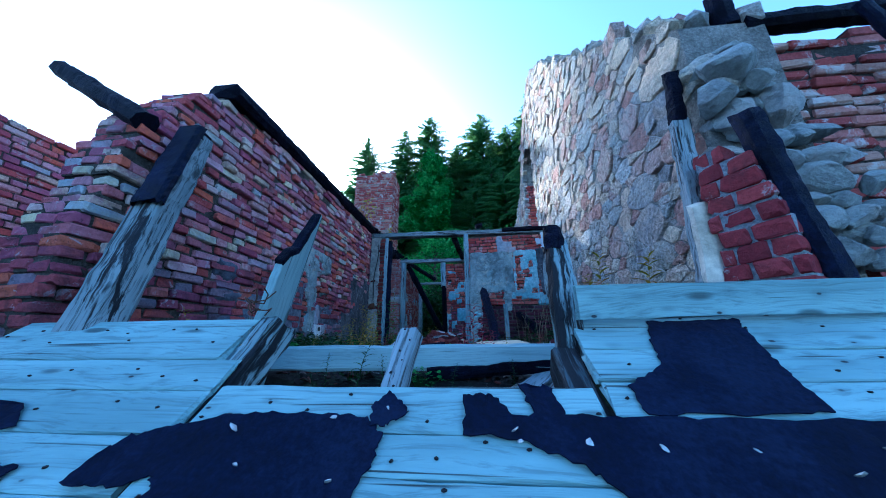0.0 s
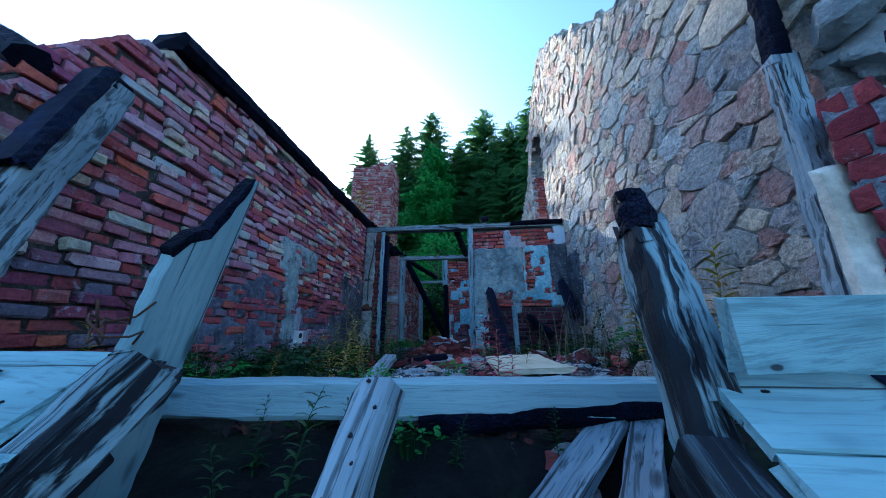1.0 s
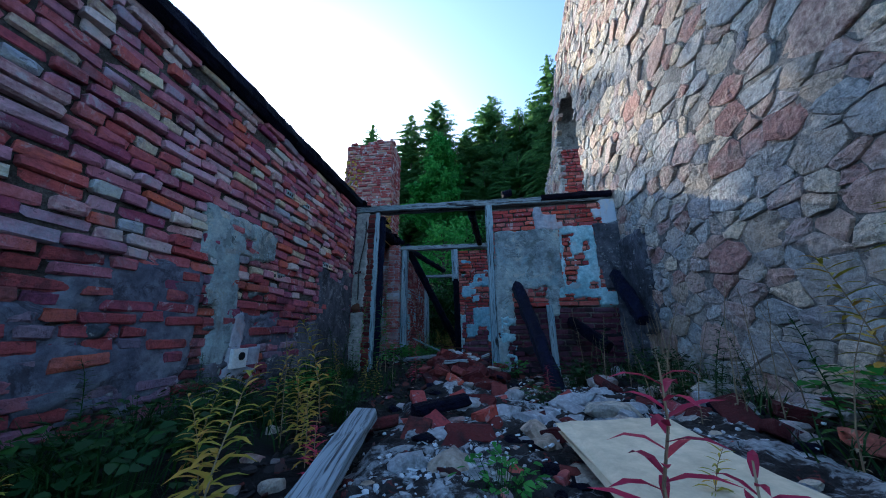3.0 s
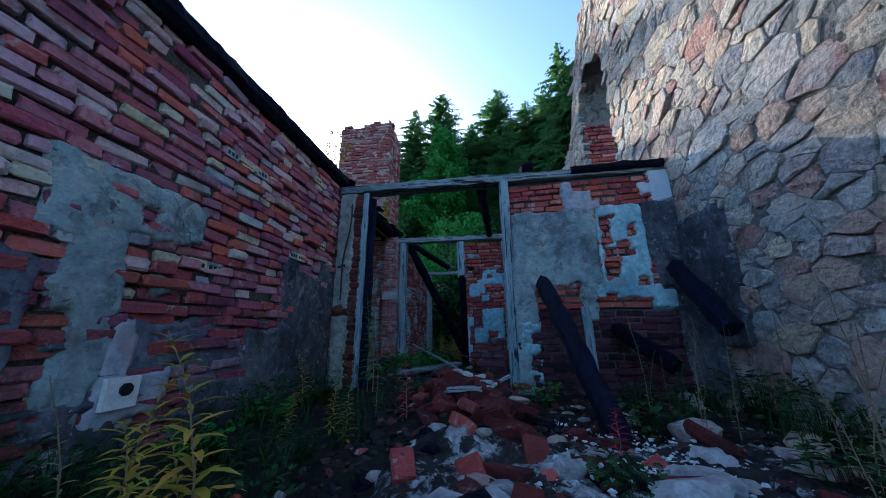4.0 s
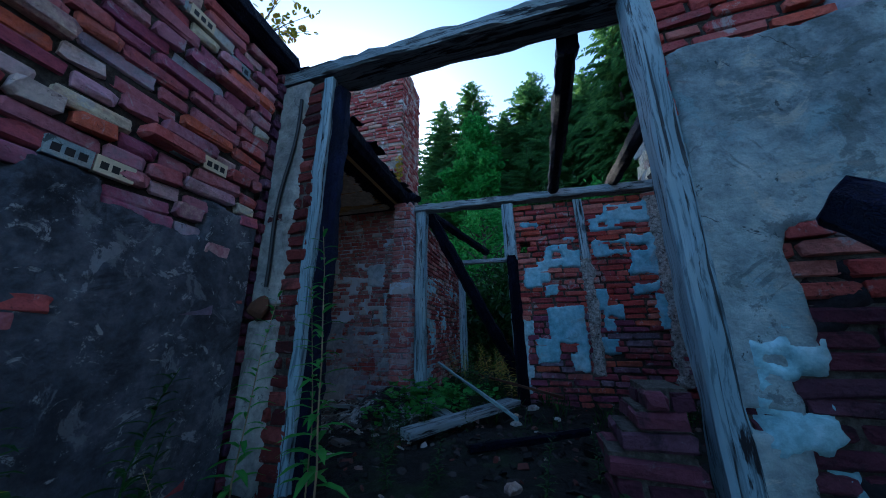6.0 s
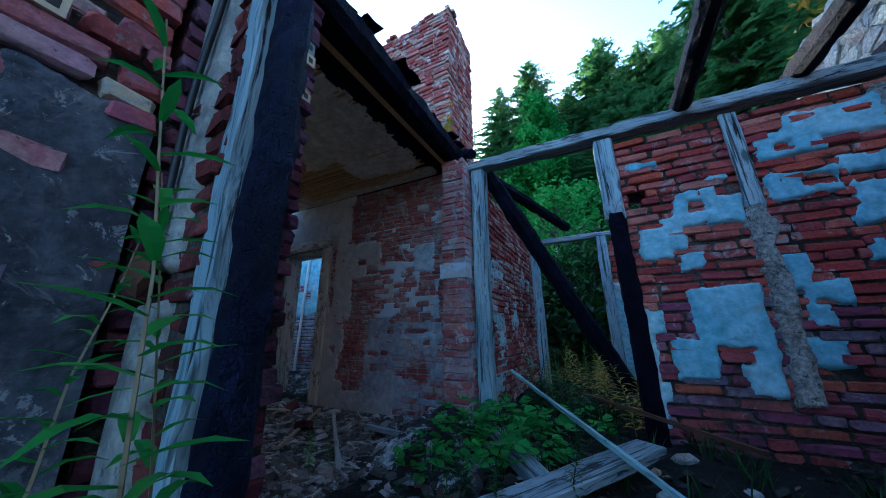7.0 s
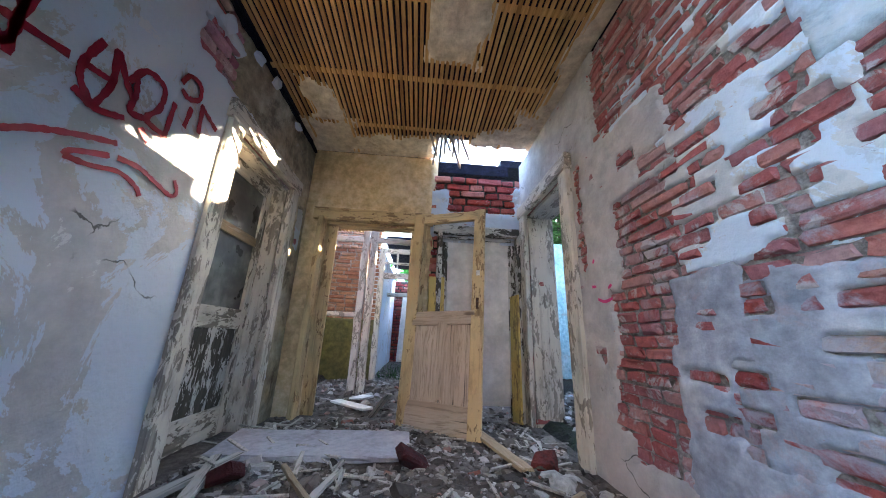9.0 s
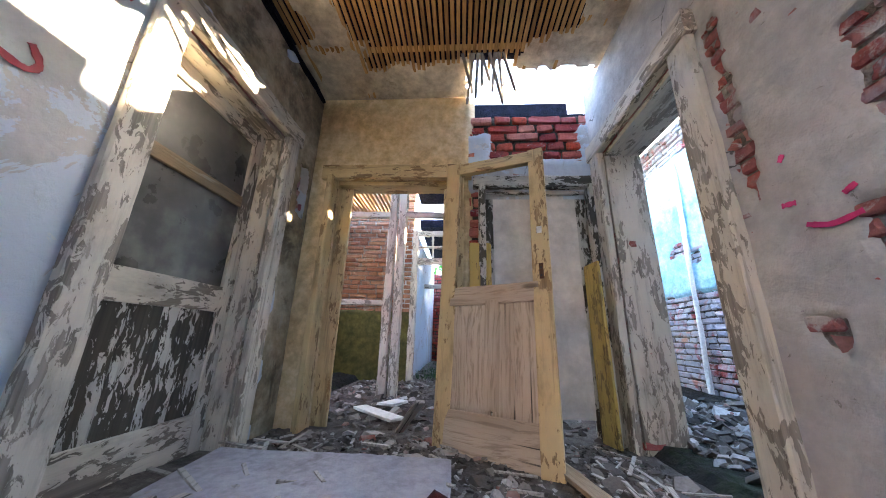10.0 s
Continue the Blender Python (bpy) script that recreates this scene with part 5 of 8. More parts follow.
def stone_data(poly, rng):
    """A rubble stone from its outline in (along, up): rounded corners, a bulging uneven face."""
    p = np.array(poly)
    p[:, 1] /= FLAT
    c = p.mean(0)
    p = np.stack((p * 0.9 + np.roll(p, -1, 0) * 0.1, p * 0.45 + np.roll(p, -1, 0) * 0.55), 1).reshape(-1, 2)
    r = np.linalg.norm(p - c, axis=1) + 1e-6
    p = c + (p - c) * (np.maximum(r - rng.uniform(0.0, 0.006), 0.01) / r)[:, None] + rng.normal(0, 0.006, p.shape)
    k = len(p)
    tilt = rng.normal(0, 0.085, 2)
    h = rng.uniform(0.004, 0.024)
    rings = []
    for share, d in ((1.0, -0.09), (1.0, h - 0.009), (0.955, h - 0.001), (0.6, h + 0.002)):
        q = c + (p - c) * share
        dd = d + ((q - c) @ tilt) * (1 if d > -0.05 else 0) + rng.normal(0, 0.004, k)
        rings.append(np.stack((-dd, q[:, 0], q[:, 1]), 1))
    v = np.concatenate(rings + [np.array([[-(h + 0.006), c[0], c[1]]])])
    f = []
    for a in range(3):
        for j in range(k):
            f.append((a * k + j, (a + 1) * k + j, (a + 1) * k + (j + 1) % k, a * k + (j + 1) % k))
    for j in range(k):
        f.append((3 * k + j, 4 * k, 3 * k + (j + 1) % k))
    return v, f


# stones of many sizes packed beside one another: (along, up x FLAT, radius)
rng = np.random.default_rng(5)
S = np.zeros((0, 3))
for lo, hi, tries in ((0.19, 0.27, 260), (0.12, 0.18, 900), (0.075, 0.11, 5200), (0.05, 0.07, 9000)):
    got = list(map(tuple, S))
    for _ in range(tries):
        y, z, rad = rng.uniform(1.6, 11.1), rng.uniform(-0.3, 7.4) * FLAT, rng.uniform(lo, hi)
        if z / FLAT > gable(min(y, 11.0)) + 0.2:
            continue
        if lo > 0.15 and (y > 6.5 or rng.random() < 0.45):
            continue
        near_by = np.array(got) if got else np.zeros((0, 3))
        if len(near_by) and (np.hypot(near_by[:, 0] - y, near_by[:, 1] - z) < (near_by[:, 2] + rad) * 0.92).any():
            continue
        got.append((y, z, rad))
    S = np.array(got)
seeds = [tuple(q) for q in S]
core = Heap()
ys = np.arange(1.95, 11.0, 0.1)
for a in ys:
    b = a + 0.1
    spans = [(-0.6, gable(a) - 0.06, gable(b) - 0.06)]
    if in_window((a + b) / 2, 4.0):
        cc, rr = (WIN[0] + WIN[1]) / 2, (WIN[1] - WIN[0]) / 2
        t0 = WIN[3] + 0.75 * math.sqrt(max(0, 1 - ((a - cc) / rr) ** 2))
        t1 = WIN[3] + 0.75 * math.sqrt(max(0, 1 - ((b - cc) / rr) ** 2))
        core.add([(x, y, z) for x, y, z in ((X_R, a, -0.6), (X_R + 0.6, a, -0.6), (X_R + 0.6, b, -0.6), (X_R, b, -0.6), (X_R, a, WIN[2]), (X_R + 0.6, a, WIN[2]), (X_R + 0.6, b, WIN[2]), (X_R, b, WIN[2]))], box_data(0, 1, 0, 1, 0, 1)[1] and [(0, 3, 2, 1), (4, 5, 6, 7), (0, 1, 5, 4), (1, 2, 6, 5), (2, 3, 7, 6), (3, 0, 4, 7)])
        lo = (t0, t1)
    else:
        lo = (-0.6, -0.6)
    core.add([(X_R, a, lo[0]), (X_R + 0.6, a, lo[0]), (X_R + 0.6, b, lo[1]), (X_R, b, lo[1]), (X_R, a, gable(a) - 0.06), (X_R + 0.6, a, gable(a) - 0.06), (X_R + 0.6, b, gable(b) - 0.06), (X_R, b, gable(b) - 0.06)],
             [(0, 3, 2, 1), (4, 5, 6, 7), (0, 1, 5, 4), (1, 2, 6, 5), (2, 3, 7, 6), (3, 0, 4, 7)])
stone_core = core.mesh("wall_stone", m_mortar_stone)
bm = bmesh.new()
bm.from_mesh(stone_core)
bmesh.ops.remove_doubles(bm, verts=bm.verts[:], dist=0.001)
bm.to_mesh(stone_core)
bm.free()
wall_stone = tagged(new("wall_stone", stone_core), "tall gable wall of grey and tan rubble stone", "wall", "", "structure")
rest, count = Heap(), 0
for i, (py, pf, rad) in enumerate(seeds):
    pz = pf / FLAT
    if pz > gable(py) - 0.05 or in_window(py, pz) or py < 1.95:
        continue
    d = np.hypot(S[:, 0] - py, S[:, 1] - pf)
    b = rad + 0.22
    poly = [(py - b, pf - b), (py + b, pf - b), (py + b, pf + b), (py - b, pf + b)]
    for j in np.argsort(d - S[:, 2])[:26]:
        if j != i:
            poly = clip(poly, py, pf, S[j, 0], S[j, 1], rad * rad - S[j, 2] ** 2)
            if len(poly) < 3:
                break
    if len(poly) < 3:
        continue
    v, f = stone_data(poly, rng)
    v[:, 0] += X_R
    if 2.2 < py < 6.2 and 0.4 < pz < 3.6 and count < 300:
        part("stone", mesh("stone", v, f, m_stone), wall_stone)
        count += 1
    else:
        rest.add(v, f)
# rough stones along the broken top
for i in range(170):
    y = 2.0 + 8.9 * i / 169
    v, f = rock_data(300 + i % 23, 0.16, 0.15, 0.1, sub=1)
    m = pose(X_R + rng.uniform(0.05, 0.55), y, gable(y) - 0.04, *rng.uniform(-30, 30, 2), rng.uniform(0, 360))
    rest.add(np.asarray(v) @ np.array(m.to_3x3()).T + np.array(m.translation), f)
ob = part("stonework", rest.mesh("stonework", m_stone_stuff), wall_stone)
ob["kind"] = "stuff"
jamb = brick_wall("wall_window_jamb", "brick window jamb in the stone wall", (X_R, WIN[1] - 0.02), (1, 0), (0, -1), [(0.03, WIN[2]), (0.6, WIN[2]), (0.6, 4.75), (0.03, 4.75)], 0.12, near=(0, 0.6, 3, 5), mats=(m_brick_red, m_brick_red_stuff), seed=23, z0=WIN[2], back=False, ends=False)
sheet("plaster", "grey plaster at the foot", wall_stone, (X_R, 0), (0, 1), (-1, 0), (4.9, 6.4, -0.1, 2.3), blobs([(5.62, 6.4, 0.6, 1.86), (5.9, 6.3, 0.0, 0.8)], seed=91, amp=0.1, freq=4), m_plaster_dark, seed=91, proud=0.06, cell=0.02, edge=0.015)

# ---- timbers on the walls ----
timber("wall_plate", (X_L - 0.09, 2.16, 2.72), (X_L - 0.09, 6.5, 2.765), 0.34, 0.18, m_char, label="charred roof timber along the wall top", category="beam", seed=3, seg=0.06, wob=0.025, rag0=0.12, rag1=0.1)
timber("header_beam", (X_L - 0.1, ya(X_L) + 0.07, 2.63), (1.62, ya(1.62) + 0.09, 2.52), 0.2, 0.1, m_wood_sooty, label="weathered half-charred header beam on two posts", category="beam", seed=5, seg=0.1, wob=0.012, rag1=0.1)
timber("charred_beam", (0.62, ya(0.62) + 0.06, 2.575), (1.6, ya(1.6) + 0.06, 2.56), 0.23, 0.1, m_char, label="thin charred timber lying on the header beam", category="beam", seed=6, seg=0.06, wob=0.02, rag0=0.1)
timber("door_post", (-1.965, 6.46, 0.05), (-1.955, 6.46, 2.56), 0.07, 0.055, m_post, label="weathered wooden door post with flaking pale paint", category="post", group="posts of the ruin", seed=7, wob=0.008)
timber("charred_post", (-1.9, 6.52, 0.0), (-1.895, 6.52, 2.5), 0.1, 0.1, m_char_sky_tint, label="charred post behind the door post", category="post", seed=8, seg=0.05, wob=0.02)
timber("door_post", (-0.15, ya(-0.15) + 0.035, 0.05), (-0.15, ya(-0.15) + 0.02, 2.52), 0.1, 0.12, m_post, label="weathered wooden door post with flaking pale paint", category="post", group="posts of the ruin", seed=9, wob=0.008)
timber("header_beam", (-2.35, Y_B - 0.02, 2.6), (1.6, Y_B - 0.02, 2.57), 0.16, 0.1, m_wood_old, label="weathered header beam over the rear opening", category="beam", seed=11, wob=0.012)
timber("door_post", (-2.12, Y_B, 0.05), (-2.13, Y_B, 2.55), 0.14, 0.14, m_post, label="pale weathered post at the rear opening", category="post", group="posts of the ruin", seed=12, wob=0.01)
timber("door_post", (-0.9, Y_B, 1.7), (-0.92, Y_B, 2.52), 0.15, 0.15, m_post, label="pale post, charred below, at the rear opening", category="post", group="posts of the ruin", seed=13, wob=0.01, rag0=0.2)
timber("charred_post", (-0.86, Y_B - 0.02, 0.0), (-0.9, Y_B - 0.01, 1.85), 0.13, 0.13, m_char, label="charred lower post at the rear opening", category="post", seed=14, seg=0.05, wob=0.022)
for i, (x, up) in enumerate(((-0.42, 0.0), (0.28, 0.02), (0.78, 0.04))):
    timber("charred_joist", (x, Y_A + 0.2, 2.52 + up), (x + 0.1, Y_B + 0.1, 2.66 + up), 0.12, 0.15, m_char, label="charred ceiling joist between two walls", category="beam", group="joists over the passage", seed=20 + i, seg=0.06, wob=0.02, rag0=0.1, rag1=0.1)
timber("charred_beam", (-2.16, 9.08, 2.75), (-0.95, 9.75, 0.3), 0.16, 0.16, m_char, label="charred rafter fallen across the passage", category="beam", seed=24, seg=0.06, wob=0.025)
timber("charred_beam", (-2.2, 9.2, 2.72), (-1.45, 10.9, 2.42), 0.13, 0.13, m_char, label="charred rafter lying on the passage wall", category="beam", seed=25, seg=0.06, wob=0.025)
timber("header_beam", (-2.15, 11.15, 2.3), (0.6, 11.15, 2.28), 0.13, 0.08, m_wood_old, label="grey header beam at the far opening", category="beam", seed=26)
timber("door_post", (-0.98, 11.14, 0.0), (-1.0, 11.14, 2.26), 0.14, 0.14, m_post, label="pale post of the far opening", category="post", group="posts of the ruin", seed=27)
timber("door_post", (-1.95, 10.9, 0.0), (-1.97, 10.9, 2.2), 0.12, 0.16, m_post, label="pale post of the far opening", category="post", group="posts of the ruin", seed=28)
timber("charred_beam", (0.17, 6.16, 1.27), (0.36, 5.0, 0.1), 0.13, 0.15, m_char_sky_tint, label="charred rafter leaning on the cross wall", category="beam", group="fallen rafters", seed=30, seg=0.05, wob=0.02, rag0=0.08)
timber("charred_beam", (1.43, 6.12, 1.38), (1.42, 5.55, 0.76), 0.13, 0.15, m_char_sky_tint, label="charred rafter leaning in the corner", category="beam", group="fallen rafters", seed=31, seg=0.05, wob=0.02, rag0=0.08)
timber("charred_beam", (0.82, 6.2, 0.8), (1.1, 5.75, 0.47), 0.12, 0.13, m_char, label="short charred rafter leaning on the cross wall", category="beam", group="fallen rafters", seed=32, seg=0.05, wob=0.02, rag0=0.08)
timber("charred_beam", (-2.3, 1.6, 1.85), (-3.65, 1.82, 2.72), 0.15, 0.15, m_char, label="burnt log jutting from the broken wall end", category="beam", seed=33, seg=0.06, wob=0.025, rag1=0.1)
timber("charred_beam", (2.1, 2.0, 2.62), (4.2, 2.1, 2.8), 0.16, 0.13, m_char, label="charred beam on the front wall", category="beam", seed=34, seg=0.06, wob=0.03)
timber("charred_beam", (2.02, 2.0, 2.62), (2.0, 1.98, 2.95), 0.14, 0.14, m_char, label="stub of a charred post on the front wall", category="post", seed=35, seg=0.05, wob=0.03)

timber("charred_batten", (2.74, 1.84, 2.56), (2.92, 1.84, 1.95), 0.07, 0.07, m_char_sky_tint, label="charred batten hanging from the beam of the front wall", category="batten", seed=36, seg=0.05, wob=0.012, rag1=0.05)

timber("charred_stub", (0.07, 6.36, 2.70), (0.21, 6.38, 2.73), 0.12, 0.1, m_char, label="burnt stub of a rafter on the header beam", category="beam", seed=37, seg=0.04, wob=0.012, chamfer=0.3)

# ---- the fallen roof in front: boards on a slope, posts, tar paper ----
SL = math.atan(0.78)
RY, RZ = 1.06, 0.19


def slope(x, s, lift=0.0):
    """A point on the fallen roof: x across, s up the slope from its line RY, RZ."""
    return Vector((x, RY + s * math.cos(SL) - lift * math.sin(SL), RZ + s * math.sin(SL) + lift * math.cos(SL)))


def nail(parent, x, s, lift, seed, mat=None, size=0.006):
    v, f = rock_data(seed, size, size, size * 0.6, 0.2, 1)
    m = slope(x, s, lift)
    ob = part("nail", mesh("nail", v, f, mat or m_nail), parent)
    ob.matrix_basis = parent.matrix_basis.inverted() @ Matrix.Translation(m)


def roof_board(x0, x1, s0, s1, seed, lift=0.0, label="pale weathered roof board with rusty nails"):
    mid = (s0 + s1) / 2
    w = s1 - s0 - 0.006
    b = timber("roof_board", slope(x0, mid, lift), slope(x1, mid, lift), w, 0.026, m_wood, label=label, category="board", group="boards of the fallen roof", seed=seed, seg=0.1, wob=0.003, chamfer=0.2, rag0=0.02, rag1=0.02, roll=math.degrees(SL))
    r = random.Random(seed)
    for q in range(9):
        nail(b, x0 + (x1 - x0) * (q + 0.5 + r.uniform(-0.4, 0.4)) / 9, mid + r.uniform(-0.35, 0.35) * w, lift + 0.014, seed + q, None, 0.009)
    return b


seam_l, seam_r = -0.89, 0.362
LEFT_EDGES, RIGHT_EDGES, MID_EDGES = (0.4, 0.13, -0.02, -0.185, -0.345, -0.5), (0.385, 0.172, 0.03, -0.107, -0.27, -0.43), (0.0, -0.165, -0.28, -0.42, -0.56)
for k in range(5):
    roof_board((-2.26, -2.5, -2.7, -2.9, -2.9)[k], (-1.0, -0.9, -0.905, -0.895, -0.9)[k], LEFT_EDGES[k + 1], LEFT_EDGES[k], 60 + k)
timber("ridge_board", (0.385, 1.235, 0.475), (2.3, 1.36, 0.5), 0.03, 0.13, m_wood, label="weathered board standing on edge along the fallen roof", category="board", seed=70, wob=0.004, rag0=0.02)
for k in range(5):
    roof_board(seam_r + 0.012 - 0.006 * (k % 2), 2.7, RIGHT_EDGES[k + 1], RIGHT_EDGES[k], 80 + k)
for k in range(4):
    roof_board(seam_l + 0.012, seam_r - 0.004, MID_EDGES[k + 1], MID_EDGES[k], 90 + k, 0.004)
for x in (-0.95, 0.33, -2.2, 1.7):
    timber("rafter", slope(x, -0.9, -0.09), slope(x, 0.34 if abs(x) > 1 else 0.22, -0.09), 0.1, 0.14, m_wood_black, label="burnt black rafter under the fallen roof boards", category="rafter", group="rafters of the fallen roof", seed=int(100 + x * 10), seg=0.1, roll=math.degrees(0))


def tar_sheet(points, lift, seed, label):
    """Tar paper cut to an outline in (across, up the slope), with a torn edge and a rippled face."""
    r = random.Random(seed)
    poly = []
    for i in range(len(points)):
        p, q = points[i - 1], points[i]
        for t in np.linspace(0, 1, 8)[:-1]:
            poly.append((p[0] + (q[0] - p[0]) * t + r.uniform(-0.006, 0.006), p[1] + (q[1] - p[1]) * t + r.uniform(-0.006, 0.006)))
    bm = bmesh.new()
    bm.faces.new([bm.verts.new((x, s, 0)) for x, s in poly])
    for k in range(2):
        lo, hi = min(p[k] for p in poly), max(p[k] for p in poly)
        c = lo + 0.035
        while c < hi:
            no = (1, 0, 0) if k == 0 else (0, 1, 0)
            bmesh.ops.bisect_plane(bm, geom=bm.verts[:] + bm.edges[:] + bm.faces[:], plane_co=Vector(no) * c, plane_no=no)
            c += 0.035
    bmesh.ops.triangulate(bm, faces=bm.faces[:])
    rim = {v for e in bm.edges if e.is_boundary for v in e.verts}
    for v in bm.verts:
        x, s = v.co.x, v.co.y
        up = lift + 0.019 + 0.007 * float(vnoise(x * 4, s * 4, seed)) + 0.004 * float(vnoise(x * 13, s * 13, seed))
        if v in rim:
            up += 0.012 * max(0.0, float(vnoise(x * 6, s * 6, seed + 9)))
        v.co = slope(x, s, up)
    bmesh.ops.recalc_face_normals(bm, faces=bm.faces[:])
    me = bpy.data.meshes.new("tar_paper")
    bm.to_mesh(me)
    bm.free()
    me.materials.append(m_tar)
    ob = new("tar_paper", me)
    mod = ob.modifiers.new("thickness", "SOLIDIFY")
    mod.thickness = 0.004
    return tagged(ob, label, "tar paper", "tar paper on the fallen roof")


tar_sheet([(0.664, 0.32), (0.856, 0.325), (1.0, 0.33), (0.98, 0.28), (0.945, 0.13), (0.925, 0.03), (0.915, -0.09), (0.7, -0.1), (0.454, -0.095), (0.455, 0.004), (0.594, 0.086), (0.624, 0.21)], 0.0, 1, "torn dark tar paper on the roof boards")
tar_sheet([(-1.054, -0.333), (-1.032, -0.252), (-0.992, -0.203), (-0.903, -0.166), (-0.771, -0.126), (-0.596, -0.113), (-0.414, -0.119), (-0.317, -0.126), (-0.265, -0.176), (-0.268, -0.237), (-0.29, -0.317), (-0.33, -0.5), (-0.85, -0.5), (-0.8, -0.33), (-0.83, -0.3), (-0.88, -0.33)], 0.004, 2, "large torn sheet of tar paper with pale nails")
tar_sheet([(-0.317, -0.1), (-0.278, -0.047), (-0.227, -0.077), (-0.207, -0.115), (-0.252, -0.151), (-0.298, -0.161)], 0.012, 3, "small scrap of tar paper")
tar_sheet([(-0.044, -0.054), (0.038, -0.043), (0.088, -0.112), (0.24, -0.108), (0.382, -0.115), (0.65, -0.117), (1.1, -0.11), (1.9, -0.1), (1.9, -0.5), (0.5, -0.5), (0.296, -0.3), (0.235, -0.248), (0.114, -0.19), (-0.043, -0.171)], 0.006, 4, "wide sheet of tar paper with pale nails")
tar_sheet([(0.121, -0.002), (0.215, -0.004), (0.236, -0.11), (0.15, -0.112)], 0.004, 5, "narrow strip of tar paper")
tar_sheet([(-1.9, -0.07), (-1.52, -0.09), (-1.434, -0.178), (-1.5, -0.19), (-1.8, -0.2)], 0.0, 6, "curled scrap of tar paper")
tar_sheet([(-1.4, -0.28), (-1.23, -0.288), (-1.24, -0.33), (-1.4, -0.36)], 0.0, 7, "curled scrap of tar paper")
spots = [(-0.42, -0.13), (-0.26, -0.1), (-0.7, -0.17), (-0.62, -0.27), (-0.36, -0.3), (0.09, -0.16), (0.1, -0.19), (0.27, -0.19), (0.44, -0.2), (0.64, -0.2), (0.92, -0.19), (0.8, -0.25)]
for i, (x, s) in enumerate(spots):
    v, f = rock_data(40 + i, 0.012, 0.008 + 0.006 * (i % 3), 0.004, 0.3, 1)
    ob = tagged(new("felt_nail", mesh("felt_nail", v, f, m_bright)), "flat pale roofing nail in the tar paper", "nail", "nails in the tar paper")
    ob.matrix_basis = Matrix.Translation(slope(x, s, 0.03)) @ pose(0, 0, 0, math.degrees(SL), 0, i * 50)


def burnt_post(name, p0, p1, w, h, burn, label, seed, mat=None, rag=0.1, taper=1.0, cap=1.15):
    """A grey post whose top is burnt to charcoal: two parts."""
    p0, p1 = Vector(p0), Vector(p1)
    root = empty(name, Matrix.Translation(p0), label, "post", "burnt posts of the front")
    cut = p0.lerp(p1, 1 - burn)
    timber("shaft", p0, cut + (p1 - p0).normalized() * 0.05, w, h, mat or m_wood_old, parent=root, seed=seed, seg=0.06, wob=0.012, rag1=0.12, taper=taper)
    timber("burnt_top", cut - (p1 - p0).normalized() * 0.04, p1, w * 0.97 * taper, h * 0.97 * taper, m_char, parent=root, label="alligatored charcoal top", seed=seed + 1, seg=0.035, wob=0.016, rag0=0.1, rag1=rag)
    return root


old_post = empty("burnt_post", Matrix.Translation((-1.9, 1.28, 0.0)), "grey post with an alligatored charcoal face beside the broken wall", "post", "burnt posts of the front")
timber("shaft", (-1.9, 1.28, 0.0), (-2.11, 1.82, 1.87), 0.19, 0.17, m_wood_sooty, parent=old_post, seed=111, seg=0.06, wob=0.01, rag1=0.08)
timber("burnt_face", (-1.985, 1.51, 1.13), (-2.075, 1.745, 1.9), 0.2, 0.07, m_char_sky_tint, parent=old_post, label="alligatored charcoal face", seed=112, seg=0.035, wob=0.01, rag0=0.16, rag1=0.06)
timber("burnt_top", (-2.095, 1.79, 1.76), (-2.115, 1.83, 1.9), 0.17, 0.15, m_char, parent=old_post, label="burnt-off top end", seed=113, seg=0.035, wob=0.014, rag0=0.05, rag1=0.05)


def slab_piece(name, outline, thick, m, mat, parent, label="", seed=0):
    """A flat split piece of wood: an outline in (along, across) with thickness and a worn rim."""
    r = random.Random(seed)
    ring = []
    for i in range(len(outline)):
        p, q = outline[i - 1], outline[i]
        n = max(1, int(math.hypot(q[0] - p[0], q[1] - p[1]) / 0.04))
        for k in range(n):
            ring.append((p[0] + (q[0] - p[0]) * k / n + r.uniform(-0.004, 0.004), p[1] + (q[1] - p[1]) * k / n + r.uniform(-0.004, 0.004)))
    bm = bmesh.new()
    f = bm.faces.new([bm.verts.new((x, y, 0)) for x, y in ring])
    up = bmesh.ops.extrude_face_region(bm, geom=[f])
    for v in up["geom"]:
        if isinstance(v, bmesh.types.BMVert):
            v.co.z += thick
    bmesh.ops.recalc_face_normals(bm, faces=bm.faces[:])
    bmesh.ops.bevel(bm, geom=[e for e in bm.edges if e.calc_face_angle(0) > 0.9], offset=0.005, segments=1, affect="EDGES")
    bmesh.ops.triangulate(bm, faces=[f for f in bm.faces if len(f.verts) > 4])
    me = bpy.data.meshes.new(name)
    bm.to_mesh(me)
    bm.free()
    me.materials.append(mat)
    ob = part(name, me, parent, label)
    ob.matrix_basis = parent.matrix_basis.inverted() @ m
    return ob


stub = empty("split_post", Matrix.Translation((-0.93, 1.18, 0.0)), "splintered pale post with a pointed tip", "post", "burnt posts of the front")
lean = Vector((0.23, 0.0, 0.973)).normalized()
m_slab_post = Matrix((lean, Vector((0, 1, 0)), lean.cross(Vector((0, 1, 0))))).transposed().to_4x4()
m_slab_post.translation = (-1.115, 1.47, 0.0)
slab_piece("slab", [(0, 0.1), (0, -0.09), (0.74, -0.09), (0.8, -0.05), (0.83, 0.0), (0.92, 0.03), (1.03, 0.07), (1.08, 0.095), (1.06, 0.108), (0.5, 0.105)], 0.045, m_slab_post, m_beam, stub, "smooth pale slab with a pointed tip", 3)
